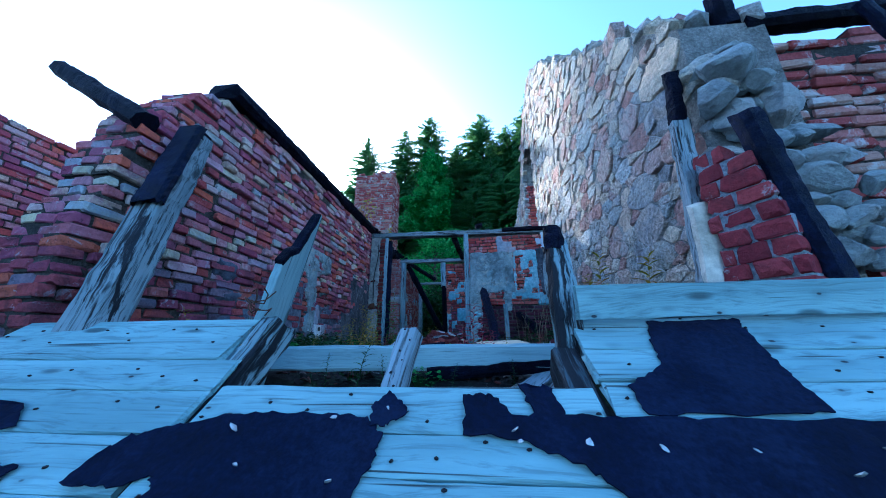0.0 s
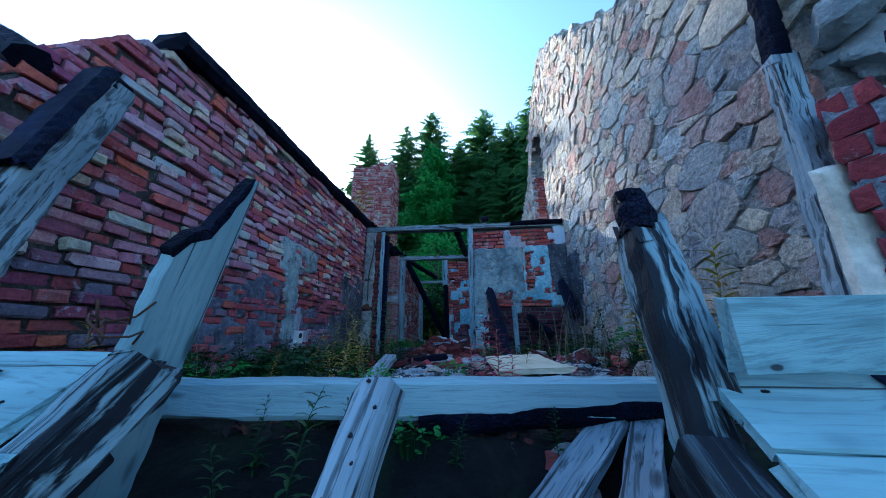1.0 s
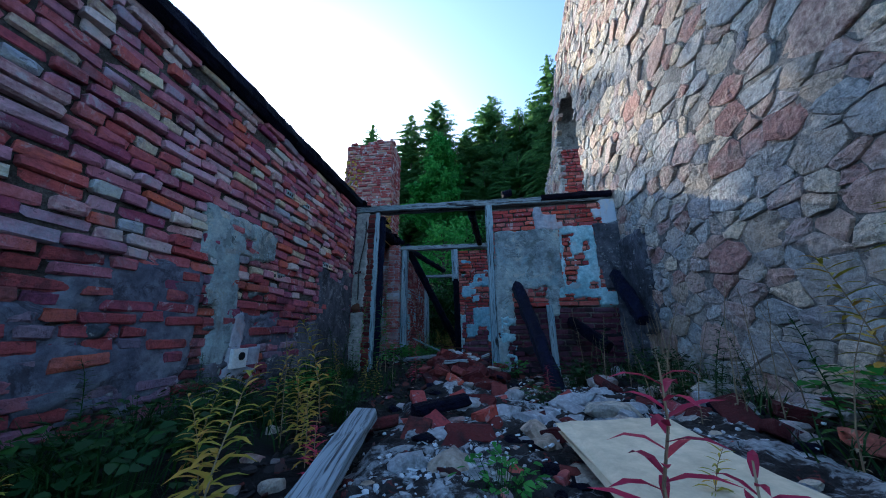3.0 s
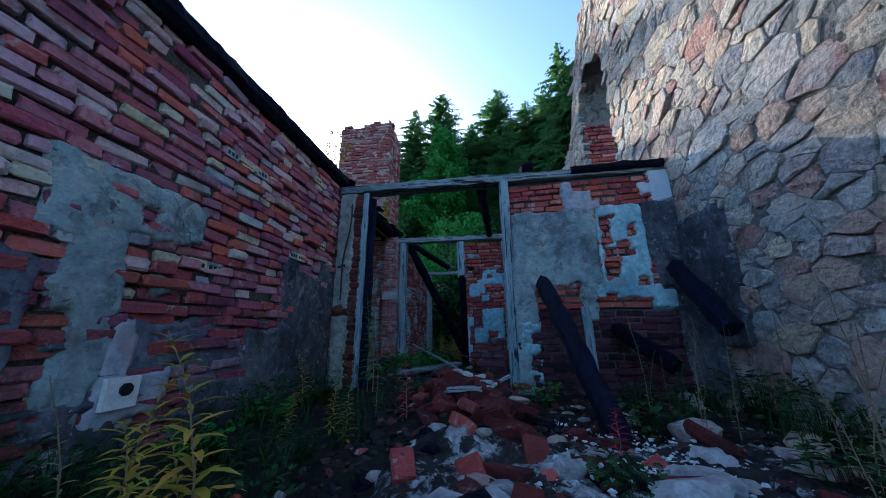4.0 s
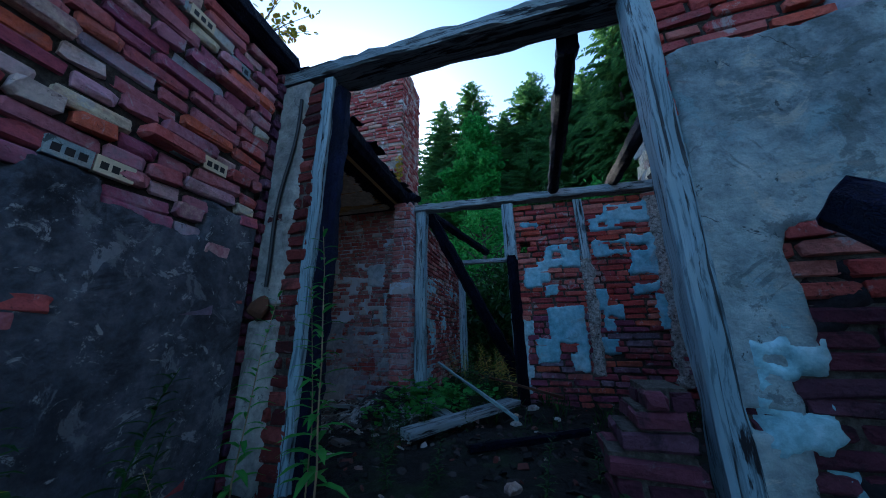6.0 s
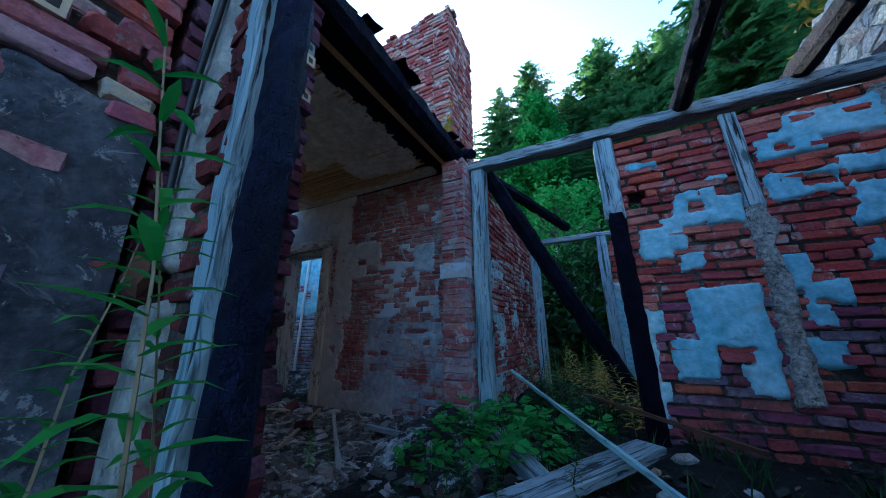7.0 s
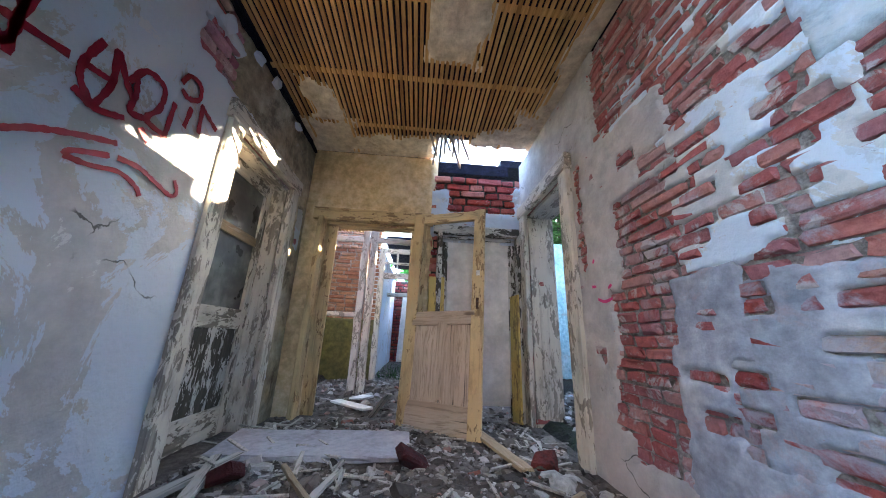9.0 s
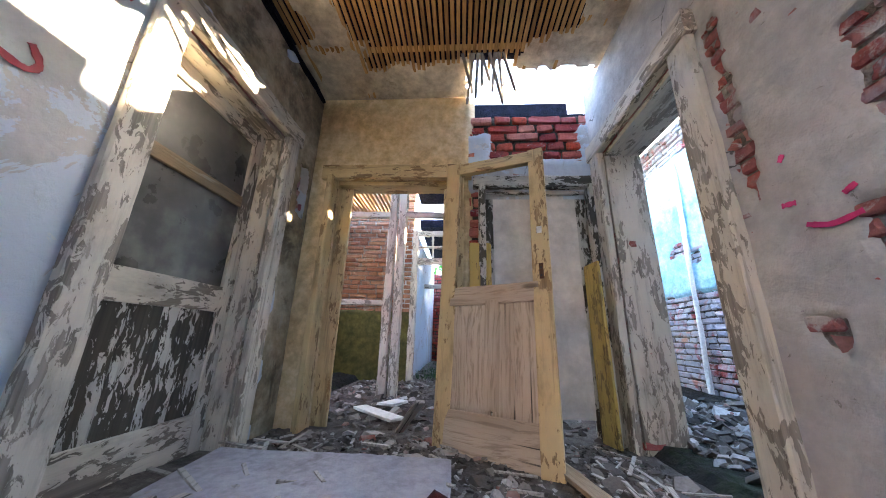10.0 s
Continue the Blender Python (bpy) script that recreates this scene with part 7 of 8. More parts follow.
def gpart(name, x0, x1, z0, z1, th, mat, label="", dy=0.0):
    w, h = x1 - x0, z1 - z0
    upright = h > w
    p = Vector(((x0 + x1) / 2, Y_G - 0.14 + dy, z0)) if upright else Vector((x0, Y_G - 0.14 + dy, (z0 + z1) / 2))
    q = Vector(((x0 + x1) / 2, Y_G - 0.14 + dy, z1)) if upright else Vector((x1, Y_G - 0.14 + dy, (z0 + z1) / 2))
    data = beam_data(h if upright else w, w if upright else th, th if upright else h, int(abs(x0 * 31 + z0 * 17)) + 3, seg=0.2, wob=0.002, chamfer=0.06)
    ob = part(name, mesh(name, *data, mat), gd, label)
    m = Matrix(((0, 1, 0, p.x), (0, 0, -1, p.y), (1, 0, 0, p.z), (0, 0, 0, 1))) if upright else Matrix(((1, 0, 0, p.x), (0, 1, 0, p.y), (0, 0, 1, p.z), (0, 0, 0, 1)))
    if upright:
        m = Matrix(((0, 1, 0, p.x), (0, 0, 1, p.y), (1, 0, 0, p.z), (0, 0, 0, 1)))
    ob.matrix_basis = gd.matrix_basis.inverted() @ m
    return ob


gx0, gx1 = -4.93, -4.09
gpart("stile", gx0, gx0 + 0.11, 0.02, 1.95, 0.045, m_paint_shabby)
gpart("stile", gx1 - 0.11, gx1, 0.02, 1.95, 0.045, m_paint_shabby)
gpart("bottom_rail", gx0 + 0.1, gx1 - 0.1, 0.02, 0.22, 0.043, m_paint_shabby)
gpart("lock_rail", gx0 + 0.1, gx1 - 0.1, 0.74, 0.88, 0.043, m_paint_shabby)
gpart("glazing_bar", gx0 + 0.1, gx1 - 0.1, 1.38, 1.45, 0.04, m_wood_brown, "bare brown glazing bar")
gpart("top_rail", gx0 + 0.1, gx1 - 0.1, 1.83, 1.95, 0.043, m_paint_shabby)
for k in range(4):
    a = gx0 + 0.11 + k * 0.155
    gpart("panel_board", a, a + 0.15, 0.21, 0.75, 0.02, m_paint_lost)
gpart("pane", gx0 + 0.1, gx1 - 0.1, 0.87, 1.39, 0.006, m_glass, "dusty dark glass")
gpart("pane", gx0 + 0.1, gx1 - 0.1, 1.44, 1.84, 0.006, m_glass, "dusty dark glass")

# blank panel over the second opening of the end wall, its frame, yellow boards
blank = tagged(new("blank_panel", mesh("blank_panel", *beam_data(1.66, 0.78, 0.02, 5, seg=0.2, wob=0.002), m_blank)), "pale board nailed over the second opening", "panel")
blank.matrix_basis = Matrix(((0, 0, 1, X_E - 0.05), (0, 1, 0, 8.4), (1, 0, 0, 0.14), (0, 0, 0, 1)))
for k in range(6):
    v, f = rock_data(260 + k, 0.008, 0.008, 0.005, 0.2, 1)
    q = part("nail", mesh("nail", v, f, m_nail), blank, "rusty nail head")
    q.matrix_basis = Matrix.Translation((0.12 + 1.42 * (k // 2) / 2, -0.34 + 0.68 * (k % 2), 0.012))
door_case("door_4", "peeling frame round the boarded opening", (X_E, Y_G), (0, 1), (1, 0), 1.44, 2.2, 1.76, 0.1, m_paint_white, 0.1)
timber("yellow_board", (-5.2, 8.72, 0.05), (-5.27, 8.74, 1.15), 0.16, 0.02, m_paint_yellow, label="yellow painted board leaning in the corner", category="board", roll=10, seed=7, wob=0.002)
timber("yellow_board", (-5.27, 7.98, 0.55), (-5.29, 7.97, 1.32), 0.02, 0.15, m_paint_yellow, label="broken yellow panel behind the door", category="board", roll=0, seed=8, rag1=0.1)

# graffiti on the plaster
sprayed = empty("graffiti", Matrix.Translation((-3.4, Y_G + 0.026, 1.5)), "dark red spray-painted strokes on the plaster", "graffiti")
strokes = [[(-2.86, 1.48), (-3.01, 1.63)], [(-3.08, 1.78), (-3.09, 1.67), (-3.1, 1.57), (-3.11, 1.46)], [(-3.05, 1.56), (-3.11, 1.57), (-3.23, 1.59)], [(-3.01, 1.45), (-3.05, 1.46), (-3.1, 1.49)], [(-3.12, 1.73), (-3.1, 1.6), (-3.1, 1.5), (-3.06, 1.51)],
           [(-3.3, 1.73), (-3.27, 1.61), (-3.28, 1.54), (-3.34, 1.48)], [(-3.34, 1.48), (-3.37, 1.61), (-3.35, 1.74), (-3.41, 1.66), (-3.46, 1.61)], [(-3.26, 1.6), (-3.33, 1.61), (-3.38, 1.62)], [(-3.27, 1.5), (-3.35, 1.48), (-3.45, 1.52)]]
strokes += [[(-3.44, 1.72), (-3.46, 1.64), (-3.46, 1.56), (-3.53, 1.58)], [(-3.42, 1.67), (-3.47, 1.77), (-3.56, 1.77), (-3.57, 1.67), (-3.53, 1.58), (-3.63, 1.57)], [(-3.52, 1.53), (-3.57, 1.49)], [(-3.63, 1.75), (-3.63, 1.65), (-3.63, 1.56)], [(-3.72, 1.8), (-3.71, 1.68)],
            [(-3.78, 1.87), (-3.8, 1.71)], [(-3.77, 1.86), (-3.91, 1.81)], [(-3.63, 1.87), (-3.66, 1.94), (-3.73, 1.95), (-3.75, 1.88), (-3.69, 1.83), (-3.64, 1.84)]]
strokes += [[(-3.13, 1.21), (-3.16, 1.25), (-3.24, 1.31), (-3.36, 1.37), (-3.46, 1.41)], [(-3.32, 1.27), (-3.34, 1.3), (-3.45, 1.35)], [(-3.32, 1.27), (-3.4, 1.28), (-3.5, 1.31), (-3.58, 1.29), (-3.61, 1.26)], [(-3.48, 1.36), (-3.57, 1.37), (-3.66, 1.35), (-3.75, 1.33), (-3.78, 1.36), (-3.75, 1.41)]]


def stroke(points, width, mat, parent, to_world, seed):
    """A sprayed line: a thin strip along a smooth path, with an uneven edge."""
    p = [Vector(q) for q in points]
    path = []
    for i in range(len(p) - 1):
        a, b, c, d = p[max(i - 1, 0)], p[i], p[i + 1], p[min(i + 2, len(p) - 1)]
        for t in np.linspace(0, 1, 9)[:-1]:
            path.append(0.5 * (2 * b + (c - a) * t + (2 * a - 5 * b + 4 * c - d) * t * t + (3 * b - a - 3 * c + d) * t ** 3))
    path.append(p[-1])
    v, f, r = [], [], random.Random(seed)
    for i, q in enumerate(path):
        t = (path[min(i + 1, len(path) - 1)] - path[max(i - 1, 0)]).normalized()
        s = Vector((-t.y, t.x)) * width * 0.5 * r.uniform(0.75, 1.2)
        v += [to_world(q + s, 0), to_world(q - s, 0), to_world(q + s, 0.002), to_world(q - s, 0.002)]
    for i in range(len(path) - 1):
        k = i * 4
        f += [(k + 2, k + 3, k + 7, k + 6), (k, k + 4, k + 5, k + 1), (k, k + 2, k + 6, k + 4), (k + 1, k + 5, k + 7, k + 3)]
    ob = part("stroke", mesh("stroke", v, f, mat), parent)
    ob.matrix_basis = parent.matrix_basis.inverted()
    return ob


for i, s in enumerate(strokes):
    stroke(s, 0.026 if i < 17 else 0.021, m_red_paint, sprayed, lambda q, d: Vector((q.x, Y_G + 0.027 + d, q.y)), i)
sprayed2 = empty("graffiti", Matrix.Translation((-4.1, Y_R - 0.02, 1.2)), "faint pink spray-painted dashes on the plaster", "graffiti")
for i, s in enumerate(([(-4.1, 1.065), (-4.06, 1.06)], [(-4.05, 0.985), (-3.99, 0.965), (-3.92, 0.975)], [(-4.07, 1.205), (-4.055, 1.225)], [(-3.945, 1.035), (-3.915, 1.05)])):
    stroke(s, 0.016, m_pink_paint, sprayed2, lambda q, d: Vector((q.x, Y_R - 0.014 - d, q.y)), 40 + i)

# slab and litter on the room floor
slab = tagged(new("floor_slab", mesh("floor_slab", *beam_data(1.2, 0.5, 0.03, 9, seg=0.06, wob=0.012, chamfer=0.2, rag0=0.06, rag1=0.06), m_slab)), "pale dusty concrete slab lying on the floor", "slab")
slab.matrix_basis = pose(-4.6, 6.62, 0.055, 0, 0, 90)

# room edge above the way: charred beam and boards
timber("charred_beam", (X_L - 0.02, 6.75, 2.76), (X_L - 0.06, 8.95, 2.74), 0.2, 0.2, m_char, label="thick charred beam along the room's open side", category="beam", seed=141, seg=0.05, wob=0.03, rag0=0.1)
r = random.Random(12)
for i in range(14):
    y = 6.6 + i * 0.165
    timber("charred_board", (X_L - 0.7, y, 2.92 + r.uniform(-0.02, 0.02)), (X_L + r.uniform(-0.05, 0.16), y + r.uniform(-0.03, 0.03), 2.86 + r.uniform(-0.03, 0.04)), 0.14, 0.025, m_char, label="charred roof board with a burnt end", category="board", group="burnt roof boards", seed=150 + i, seg=0.05, wob=0.008, rag1=0.08)
timber("charred_beam", (-2.15, 8.78, 2.72), (-2.5, 9.0, 2.98), 0.1, 0.1, m_char, label="burnt beam stub at the pier top", category="beam", seed=170, seg=0.04, wob=0.02, rag1=0.05)

# ---- rooms beyond the doors ----
wall_blue = brick_wall("wall_blue_room", "brick wall with faded blue paint and a pipe", (-8.0, 10.7), (1, 0), (0, -1), [(0, -0.2), (3.9, -0.2), (3.9, 3.5), (0, 3.5)], 0.25, near=(1.0, 3.6, 0, 1.6), mats=(m_brick_bluewash, m_brick_bluewash_stuff), seed=31, back=False, squeeze=0.84)
sheet("plaster", "faded blue plaster", wall_blue, (-8.0, 10.7), (1, 0), (0, -1), (0.0, 3.9, 0.7, 3.3), blobs([(-0.2, 4.2, 1.22, 3.05)], [(0.7, 0.9, 1.75, 1.85), (1.0, 1.16, 1.6, 1.7), (2.0, 2.2, 1.45, 1.55), (2.4, 2.56, 1.6, 1.7)], seed=95, amp=0.12, freq=4), m_plaster_teal, seed=95)
wall_beyond = brick_wall("wall_beyond", "brick wall with a dark green dado", (-7.6, 5.6), (0, 1), (1, 0), [(0, -0.2), (1.5, -0.2), (1.5, 3.0), (0, 3.0)], 0.25, near=(0.4, 1.5, 0.6, 2.3), mats=(m_brick_tan, m_brick_tan), seed=33, back=False, squeeze=0.8, mortar=m_mortar_pale)
m_dado = surface("green_dado", [(0, (0.04, 0.042, 0.012)), (1, (0.15, 0.14, 0.04))], big=2, fine=12, rough=0.7)
sheet("plaster", "dark green painted dado", wall_beyond, (-7.6, 5.6), (0, 1), (1, 0), (0, 1.5, -0.05, 1.05), blobs([(-0.2, 1.7, -0.2, 0.98)], seed=97, amp=0.02), m_dado, seed=97)
for name, x0, x1, y0, y1, z1, label in (("wall_corridor_south", -12.0, -7.62, 6.95, 7.1, 2.3, "pale plastered corridor wall"), ("wall_corridor_north", -12.0, -7.4, 8.3, 8.45, 2.4, "pale plastered corridor wall"), 
                                        ("wall_south_beyond", -7.6, -5.5, 5.5, 5.62, 2.5, "pale plastered wall"), ("wall_north_beyond", -7.6, -5.5, 8.9, 9.05, 2.5, "pale plastered wall")):
    tagged(new(name, mesh(name, *box_data(x0, x1, y0, y1, -0.1, z1), m_plaster_pale)), label, "wall", "", "structure")
for i, (y, x, z1) in enumerate(((7.05, -6.4, 2.3), (7.16, -6.4, 2.45), (7.14, -7.58, 2.2), (8.12, -7.58, 2.2), (6.98, -9.2, 2.1))):
    timber("frame_post", (x, y, 0.0), (x, y, z1), 0.09, 0.09, m_paint_cream, label="white peeling post of an inner frame", category="post", group="frames beyond the door", seed=200 + i)
for i, (x, y0, y1, z, h) in enumerate(((-6.4, 6.4, 8.2, 1.98, 0.07), (-6.4, 6.4, 7.0, 0.97, 0.06), (-7.58, 7.1, 8.2, 1.72, 0.1), (-7.58, 7.1, 8.2, 2.16, 0.08), (-7.58, 7.1, 8.2, 1.94, 0.03), (-9.2, 6.98, 8.3, 1.6, 0.08))):
    timber("frame_rail", (x, y0, z), (x, y1, z), 0.07, h, m_paint_cream, label="white peeling rail of an inner frame", category="rail", group="frames beyond the door", seed=210 + i)
for i in range(3):
    timber("glazing_bar", (-7.58, 7.4 + i * 0.22, 1.75), (-7.58, 7.4 + i * 0.22, 2.14), 0.03, 0.03, m_paint_cream, label="thin white glazing bar of the transom", category="bar", group="transom bars", seed=220 + i)
far_lath = Heap()
for i in range(24):
    v, f = beam_data(1.4, 0.03, 0.012, i, seg=0.6)
    far_lath.add(np.asarray(v) + np.array((-7.4, 5.7 + i * 0.055, 2.42)), f)
tagged(new("ceiling_beyond", far_lath.mesh("ceiling_beyond", m_lath)), "remains of a lath ceiling beyond the door", "ceiling", "", "structure")
pipe = timber("pipe", (-7.0, 10.63, 0.1), (-6.9, 10.65, 2.92), 0.05, 0.05, m_white, label="thin white pipe on the blue wall", category="pipe", seed=230, chamfer=0.3)

# dark slabs added overhead to cut skylight in the rooms beyond
for name, x0, x1, y0, y1, z in (("ceiling_blue_room", -8.1, -6.75, 9.05, 10.68, 3.5), ("ceiling_inner", -7.5, -5.55, 7.2, 8.8, 2.62), ("ceiling_inner_south", -6.9, -5.55, 5.6, 6.6, 2.62), ("ceiling_corridor", -10.7, -8.2, 7.1, 8.4, 2.5)):
    tagged(new(name, mesh(name, *box_data(x0, x1, y0, y1, z, z + 0.14), m_char)), "dark slab added to keep skylight out of the rooms beyond", "ceiling", "", "structure")

tagged(new("wall_blue_west", mesh("wall_blue_west", *box_data(-8.2, -8.0, 9.0, 10.8, -0.1, 2.62), m_plaster_blue)), "blue plastered side wall", "wall", "", "structure")

wall_corridor_end = brick_wall("wall_corridor_end", "sunlit red brick end wall of the corridor", (-11.4, 6.9), (0, 1), (1, 0), [(0, -0.2), (1.6, -0.2), (1.6, 2.1), (0, 2.3)], 0.25, near=(0, 1.6, 0.2, 2.2), mats=(m_brick_red, m_brick_red_stuff), seed=57, back=False)
timber("white_panel", (-11.0, 7.55, 0.05), (-11.3, 7.6, 1.9), 0.5, 0.04, m_blank, label="tall white panel leaning on the brick wall", category="panel", seed=58, seg=0.2, wob=0.004, roll=90)

# cable and box on the jamb, switch box on the left wall
def tube(name, pts, radius, mat, label, category, parent=None):
    cu = bpy.data.curves.new(name, "CURVE")
    cu.dimensions, cu.bevel_depth, cu.bevel_resolution = "3D", radius, 2
    sp = cu.splines.new("POLY")
    sp.points.add(len(pts) - 1)
    for q, p in zip(sp.points, pts):
        q.co = (*p, 1)
    cu.materials.append(mat)
    ob = new(name, cu)
    if parent:
        ob.parent = parent
        ob.matrix_basis = parent.matrix_basis.inverted()
        return ob
    return tagged(ob, label, category)


r = random.Random(5)
tube("cable", [(-2.13 + 0.02 * math.sin(i * 0.7) - 0.008 * i, ya(-2.2) - 0.035, 2.4 - i * 0.115) for i in range(12)], 0.011, m_cable, "black cable hanging down the plastered jamb", "cable")
jbox = tagged(new("junction_box", mesh("junction_box", *rock_data(77, 0.07, 0.04, 0.08, 0.1, 2), m_rust)), "rusty junction box at the end of the cable", "box")
jbox.matrix_basis = pose(-2.22, ya(-2.2) - 0.05, 1.02, 0, 30, 0)
sbox = empty("socket_box", pose(X_L + 0.03, 4.3, 0.47), "white square socket box on the brick wall", "socket")
plate = part("plate", mesh("plate", *box_data(-0.015, 0.02, -0.075, 0.075, -0.075, 0.075), m_white), sbox)
v, f = beam_data(0.012, 0.06, 0.06, 3, seg=0.01, wob=0.0, chamfer=0.3)
part("outlet", mesh("outlet", np.asarray(v) + np.array((0.018, 0.01, 0.015)), f, m_cable), plate, "round dark outlet")

for k in range(3):
    tube("wire", [(-1.0 + 0.05 * math.sin(q * 0.9 + k), 1.33 + 0.05 * math.cos(q * 0.8 + k * 2) - 0.02 * k, 0.46 + 0.012 * q + 0.02 * math.sin(q * 1.7 + k)) for q in range(9)], 0.003, m_rust, "rusty wire twisted round the split post", "wire")

# ---- plants ----
def blade(heap, base, way, length, width, droop, r, bend=3):
    """A leaf: a strip that narrows to its tip and droops, folded a little along its middle."""
    way = Vector(way).normalized()
    side = way.cross(Vector((0, 0, 1)))
    side = side.normalized() if side.length > 0.01 else Vector((1, 0, 0))
    v, f = [], []
    p = Vector(base)
    d = way.copy()
    for i in range(bend + 1):
        s = i / bend
        w = width * (0.35 + 1.3 * s if s < 0.5 else 2.0 * (1 - s) + 0.02) * 0.5
        v += [p + side * w + Vector((0, 0, w * 0.3)), p, p - side * w + Vector((0, 0, w * 0.3))]
        p = p + d * (length / bend)
        d = (d + Vector((0, 0, -droop / bend))).normalized()
    for i in range(bend):
        k = i * 3
        f += [(k, k + 1, k + 4, k + 3), (k + 1, k + 2, k + 5, k + 4)]
    heap.add(v, f)


def round_leaf(heap, c, q, w):
    pts = [(0, 0, 0)] + [(w * (0.55 + 0.5 * math.cos(a) * 0.9), w * 0.52 * math.sin(a) * (1.15 - 0.25 * math.cos(a)), w * 0.08 * abs(math.sin(a)) - w * 0.06 * math.cos(a)) for a in np.linspace(0.25, 6.03, 8)]
    heap.add([Vector(c) + q @ Vector(p) for p in pts], [(0, i, i + 1) for i in range(1, 8)])


def stalk(heap, pts, rad):
    v, f = [], []
    for i, p in enumerate(pts):
        rr = rad * (1 - 0.7 * i / max(1, len(pts) - 1))
        v += [Vector(p) + Vector((rr * math.cos(a), rr * math.sin(a), 0)) for a in (0, 2.1, 4.2)]
    for i in range(len(pts) - 1):
        k = i * 3
        f += [(k + j, k + (j + 1) % 3, k + 3 + (j + 1) % 3, k + 3 + j) for j in range(3)]
    heap.add(v, f)


def fireweed_meshes(seed, h, leaf_mat, n=34, leaf_len=0.1):
    r = random.Random(seed)
    st, lf = Heap(), Heap()
    lean = Vector((r.uniform(-0.2, 0.2), r.uniform(-0.2, 0.2), 0))
    pts = [lean * (t * t) * h + Vector((r.uniform(-0.006, 0.006), r.uniform(-0.006, 0.006), t * h)) for t in np.linspace(0, 1, 7)]
    stalk(st, pts, 0.005)
    for i in range(n):
        t = 0.12 + 0.86 * i / n
        p = pts[int(t * 6)].lerp(pts[min(6, int(t * 6) + 1)], t * 6 % 1)
        a = i * 2.4 + r.uniform(-0.3, 0.3)
        ln = leaf_len * (1.15 - 0.65 * t) * r.uniform(0.75, 1.2)
        blade(lf, p, (math.cos(a), math.sin(a), 0.55 - 0.4 * (1 - t)), ln, ln * 0.24, r.uniform(0.4, 1.3), r)
    return st.mesh("stem", m_dry if leaf_mat != m_leaf_green else m_leaf_green), lf.mesh("leaves", leaf_mat)


def herb_meshes(seed, spread, leaf_w, n, mat):
    r = random.Random(seed)
    st, lf = Heap(), Heap()
    for i in range(n):
        a, d = r.uniform(0, 6.283), spread * math.sqrt(r.random())
        top = Vector((math.cos(a) * d, math.sin(a) * d, r.uniform(0.1, 0.3) * (1 + spread * 0.3)))
        stalk(st, [Vector((top.x * 0.5, top.y * 0.5, 0)), top * 0.6 + Vector((0, 0, 0.02)), top], 0.003)
        q = Euler((r.uniform(-0.5, 0.5), r.uniform(-0.5, 0.3), a + r.uniform(-1, 1))).to_matrix()
        round_leaf(lf, top, q, leaf_w * r.uniform(0.6, 1.2))
    return st.mesh("stem", m_leaf_green), lf.mesh("leaves", mat)


def gz(x, y):
    return float(ground_height(x, y))


kinds = {
    "yellow": [fireweed_meshes(i, 0.66, m_leaf_yellow, 46, 0.15) for i in range(3)],
    "red": [fireweed_meshes(10 + i, 0.46, m_leaf_red, 40, 0.12) for i in range(2)],
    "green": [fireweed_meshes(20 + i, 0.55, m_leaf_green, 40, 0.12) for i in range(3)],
    "tall": [fireweed_meshes(50 + i, 1.1, m_broad, 40, 0.15) for i in range(2)],
    "dry": [fireweed_meshes(30 + i, 0.8, m_dry, 46, 0.05) for i in range(2)],
}
words = {"tall": ("willowherb", "tall fresh green willowherb by the door jamb"), "yellow": ("willowherb", "yellowing willowherb growing in the rubble"), "red": ("willowherb", "red autumn willowherb growing in the rubble"), "green": ("willowherb", "green willowherb growing by the wall"), "dry": ("dry_weed", "dry brown seed-headed weed in the corner")}


def grow(kind, x, y, s=1.0, i=0):
    name, label = words[kind]
    a, b = kinds[kind][i % len(kinds[kind])]
    root = empty(name, pose(x, y, gz(x, y) - 0.02, 0, 0, i * 77 % 360), label, "weed", kind + " weeds")
    root.scale = (s, s, s)
    part("stem", a, root)
    part("leaves", b, root)


r = random.Random(21)
for i, (x, y, s) in enumerate(((-1.0, 2.73, 0.75), (-1.15, 2.9, 0.6), (-1.28, 3.83, 1.0), (-1.34, 3.7, 0.7), (-1.6, 3.85, 0.8), (-1.2, 3.5, 0.55), (-1.05, 3.3, 0.5), (0.25, 2.9, 0.4), (-0.95, 9.3, 0.9), (-1.2, 9.7, 1.1), (-1.0, 8.95, 0.8), (-1.4, 10.1, 1.0), (-1.15, 9.15, 0.9), (1.2, 3.05, 1.5), (1.4, 2.65, 1.35), (1.3, 3.4, 1.2), (-1.7, 9.6, 0.8))):
    grow("yellow", x, y, s, i)
for i, (x, y, s) in enumerate(((-0.03, 2.5, 1.15), (0.05, 2.42, 0.95), (-0.1, 2.42, 0.8), (0.12, 2.5, 0.7), (0.5, 2.55, 0.6), (-0.9, 3.1, 0.6), (0.95, 2.6, 0.8), (0.7, 2.5, 0.7), (-1.0, 5.2, 0.9), (0.2, 4.6, 0.6))):
    grow("red", x, y, s, i)
for i in range(46):
    x, y = r.uniform(-2.25, -1.3), r.uniform(1.95, 5.9)
    grow(("green", "green", "yellow", "green", "dry")[i % 5], x, y, r.uniform(0.35, 0.75), i)
for i in range(26):
    x, y = r.uniform(0.75, 1.55), r.uniform(2.2, 5.9)
    grow("green", x, y, r.uniform(0.4, 1.0), i)
for i in range(34):
    grow("dry", r.uniform(0.7, 1.5), r.uniform(3.2, 6.0), r.uniform(0.5, 0.95), i)
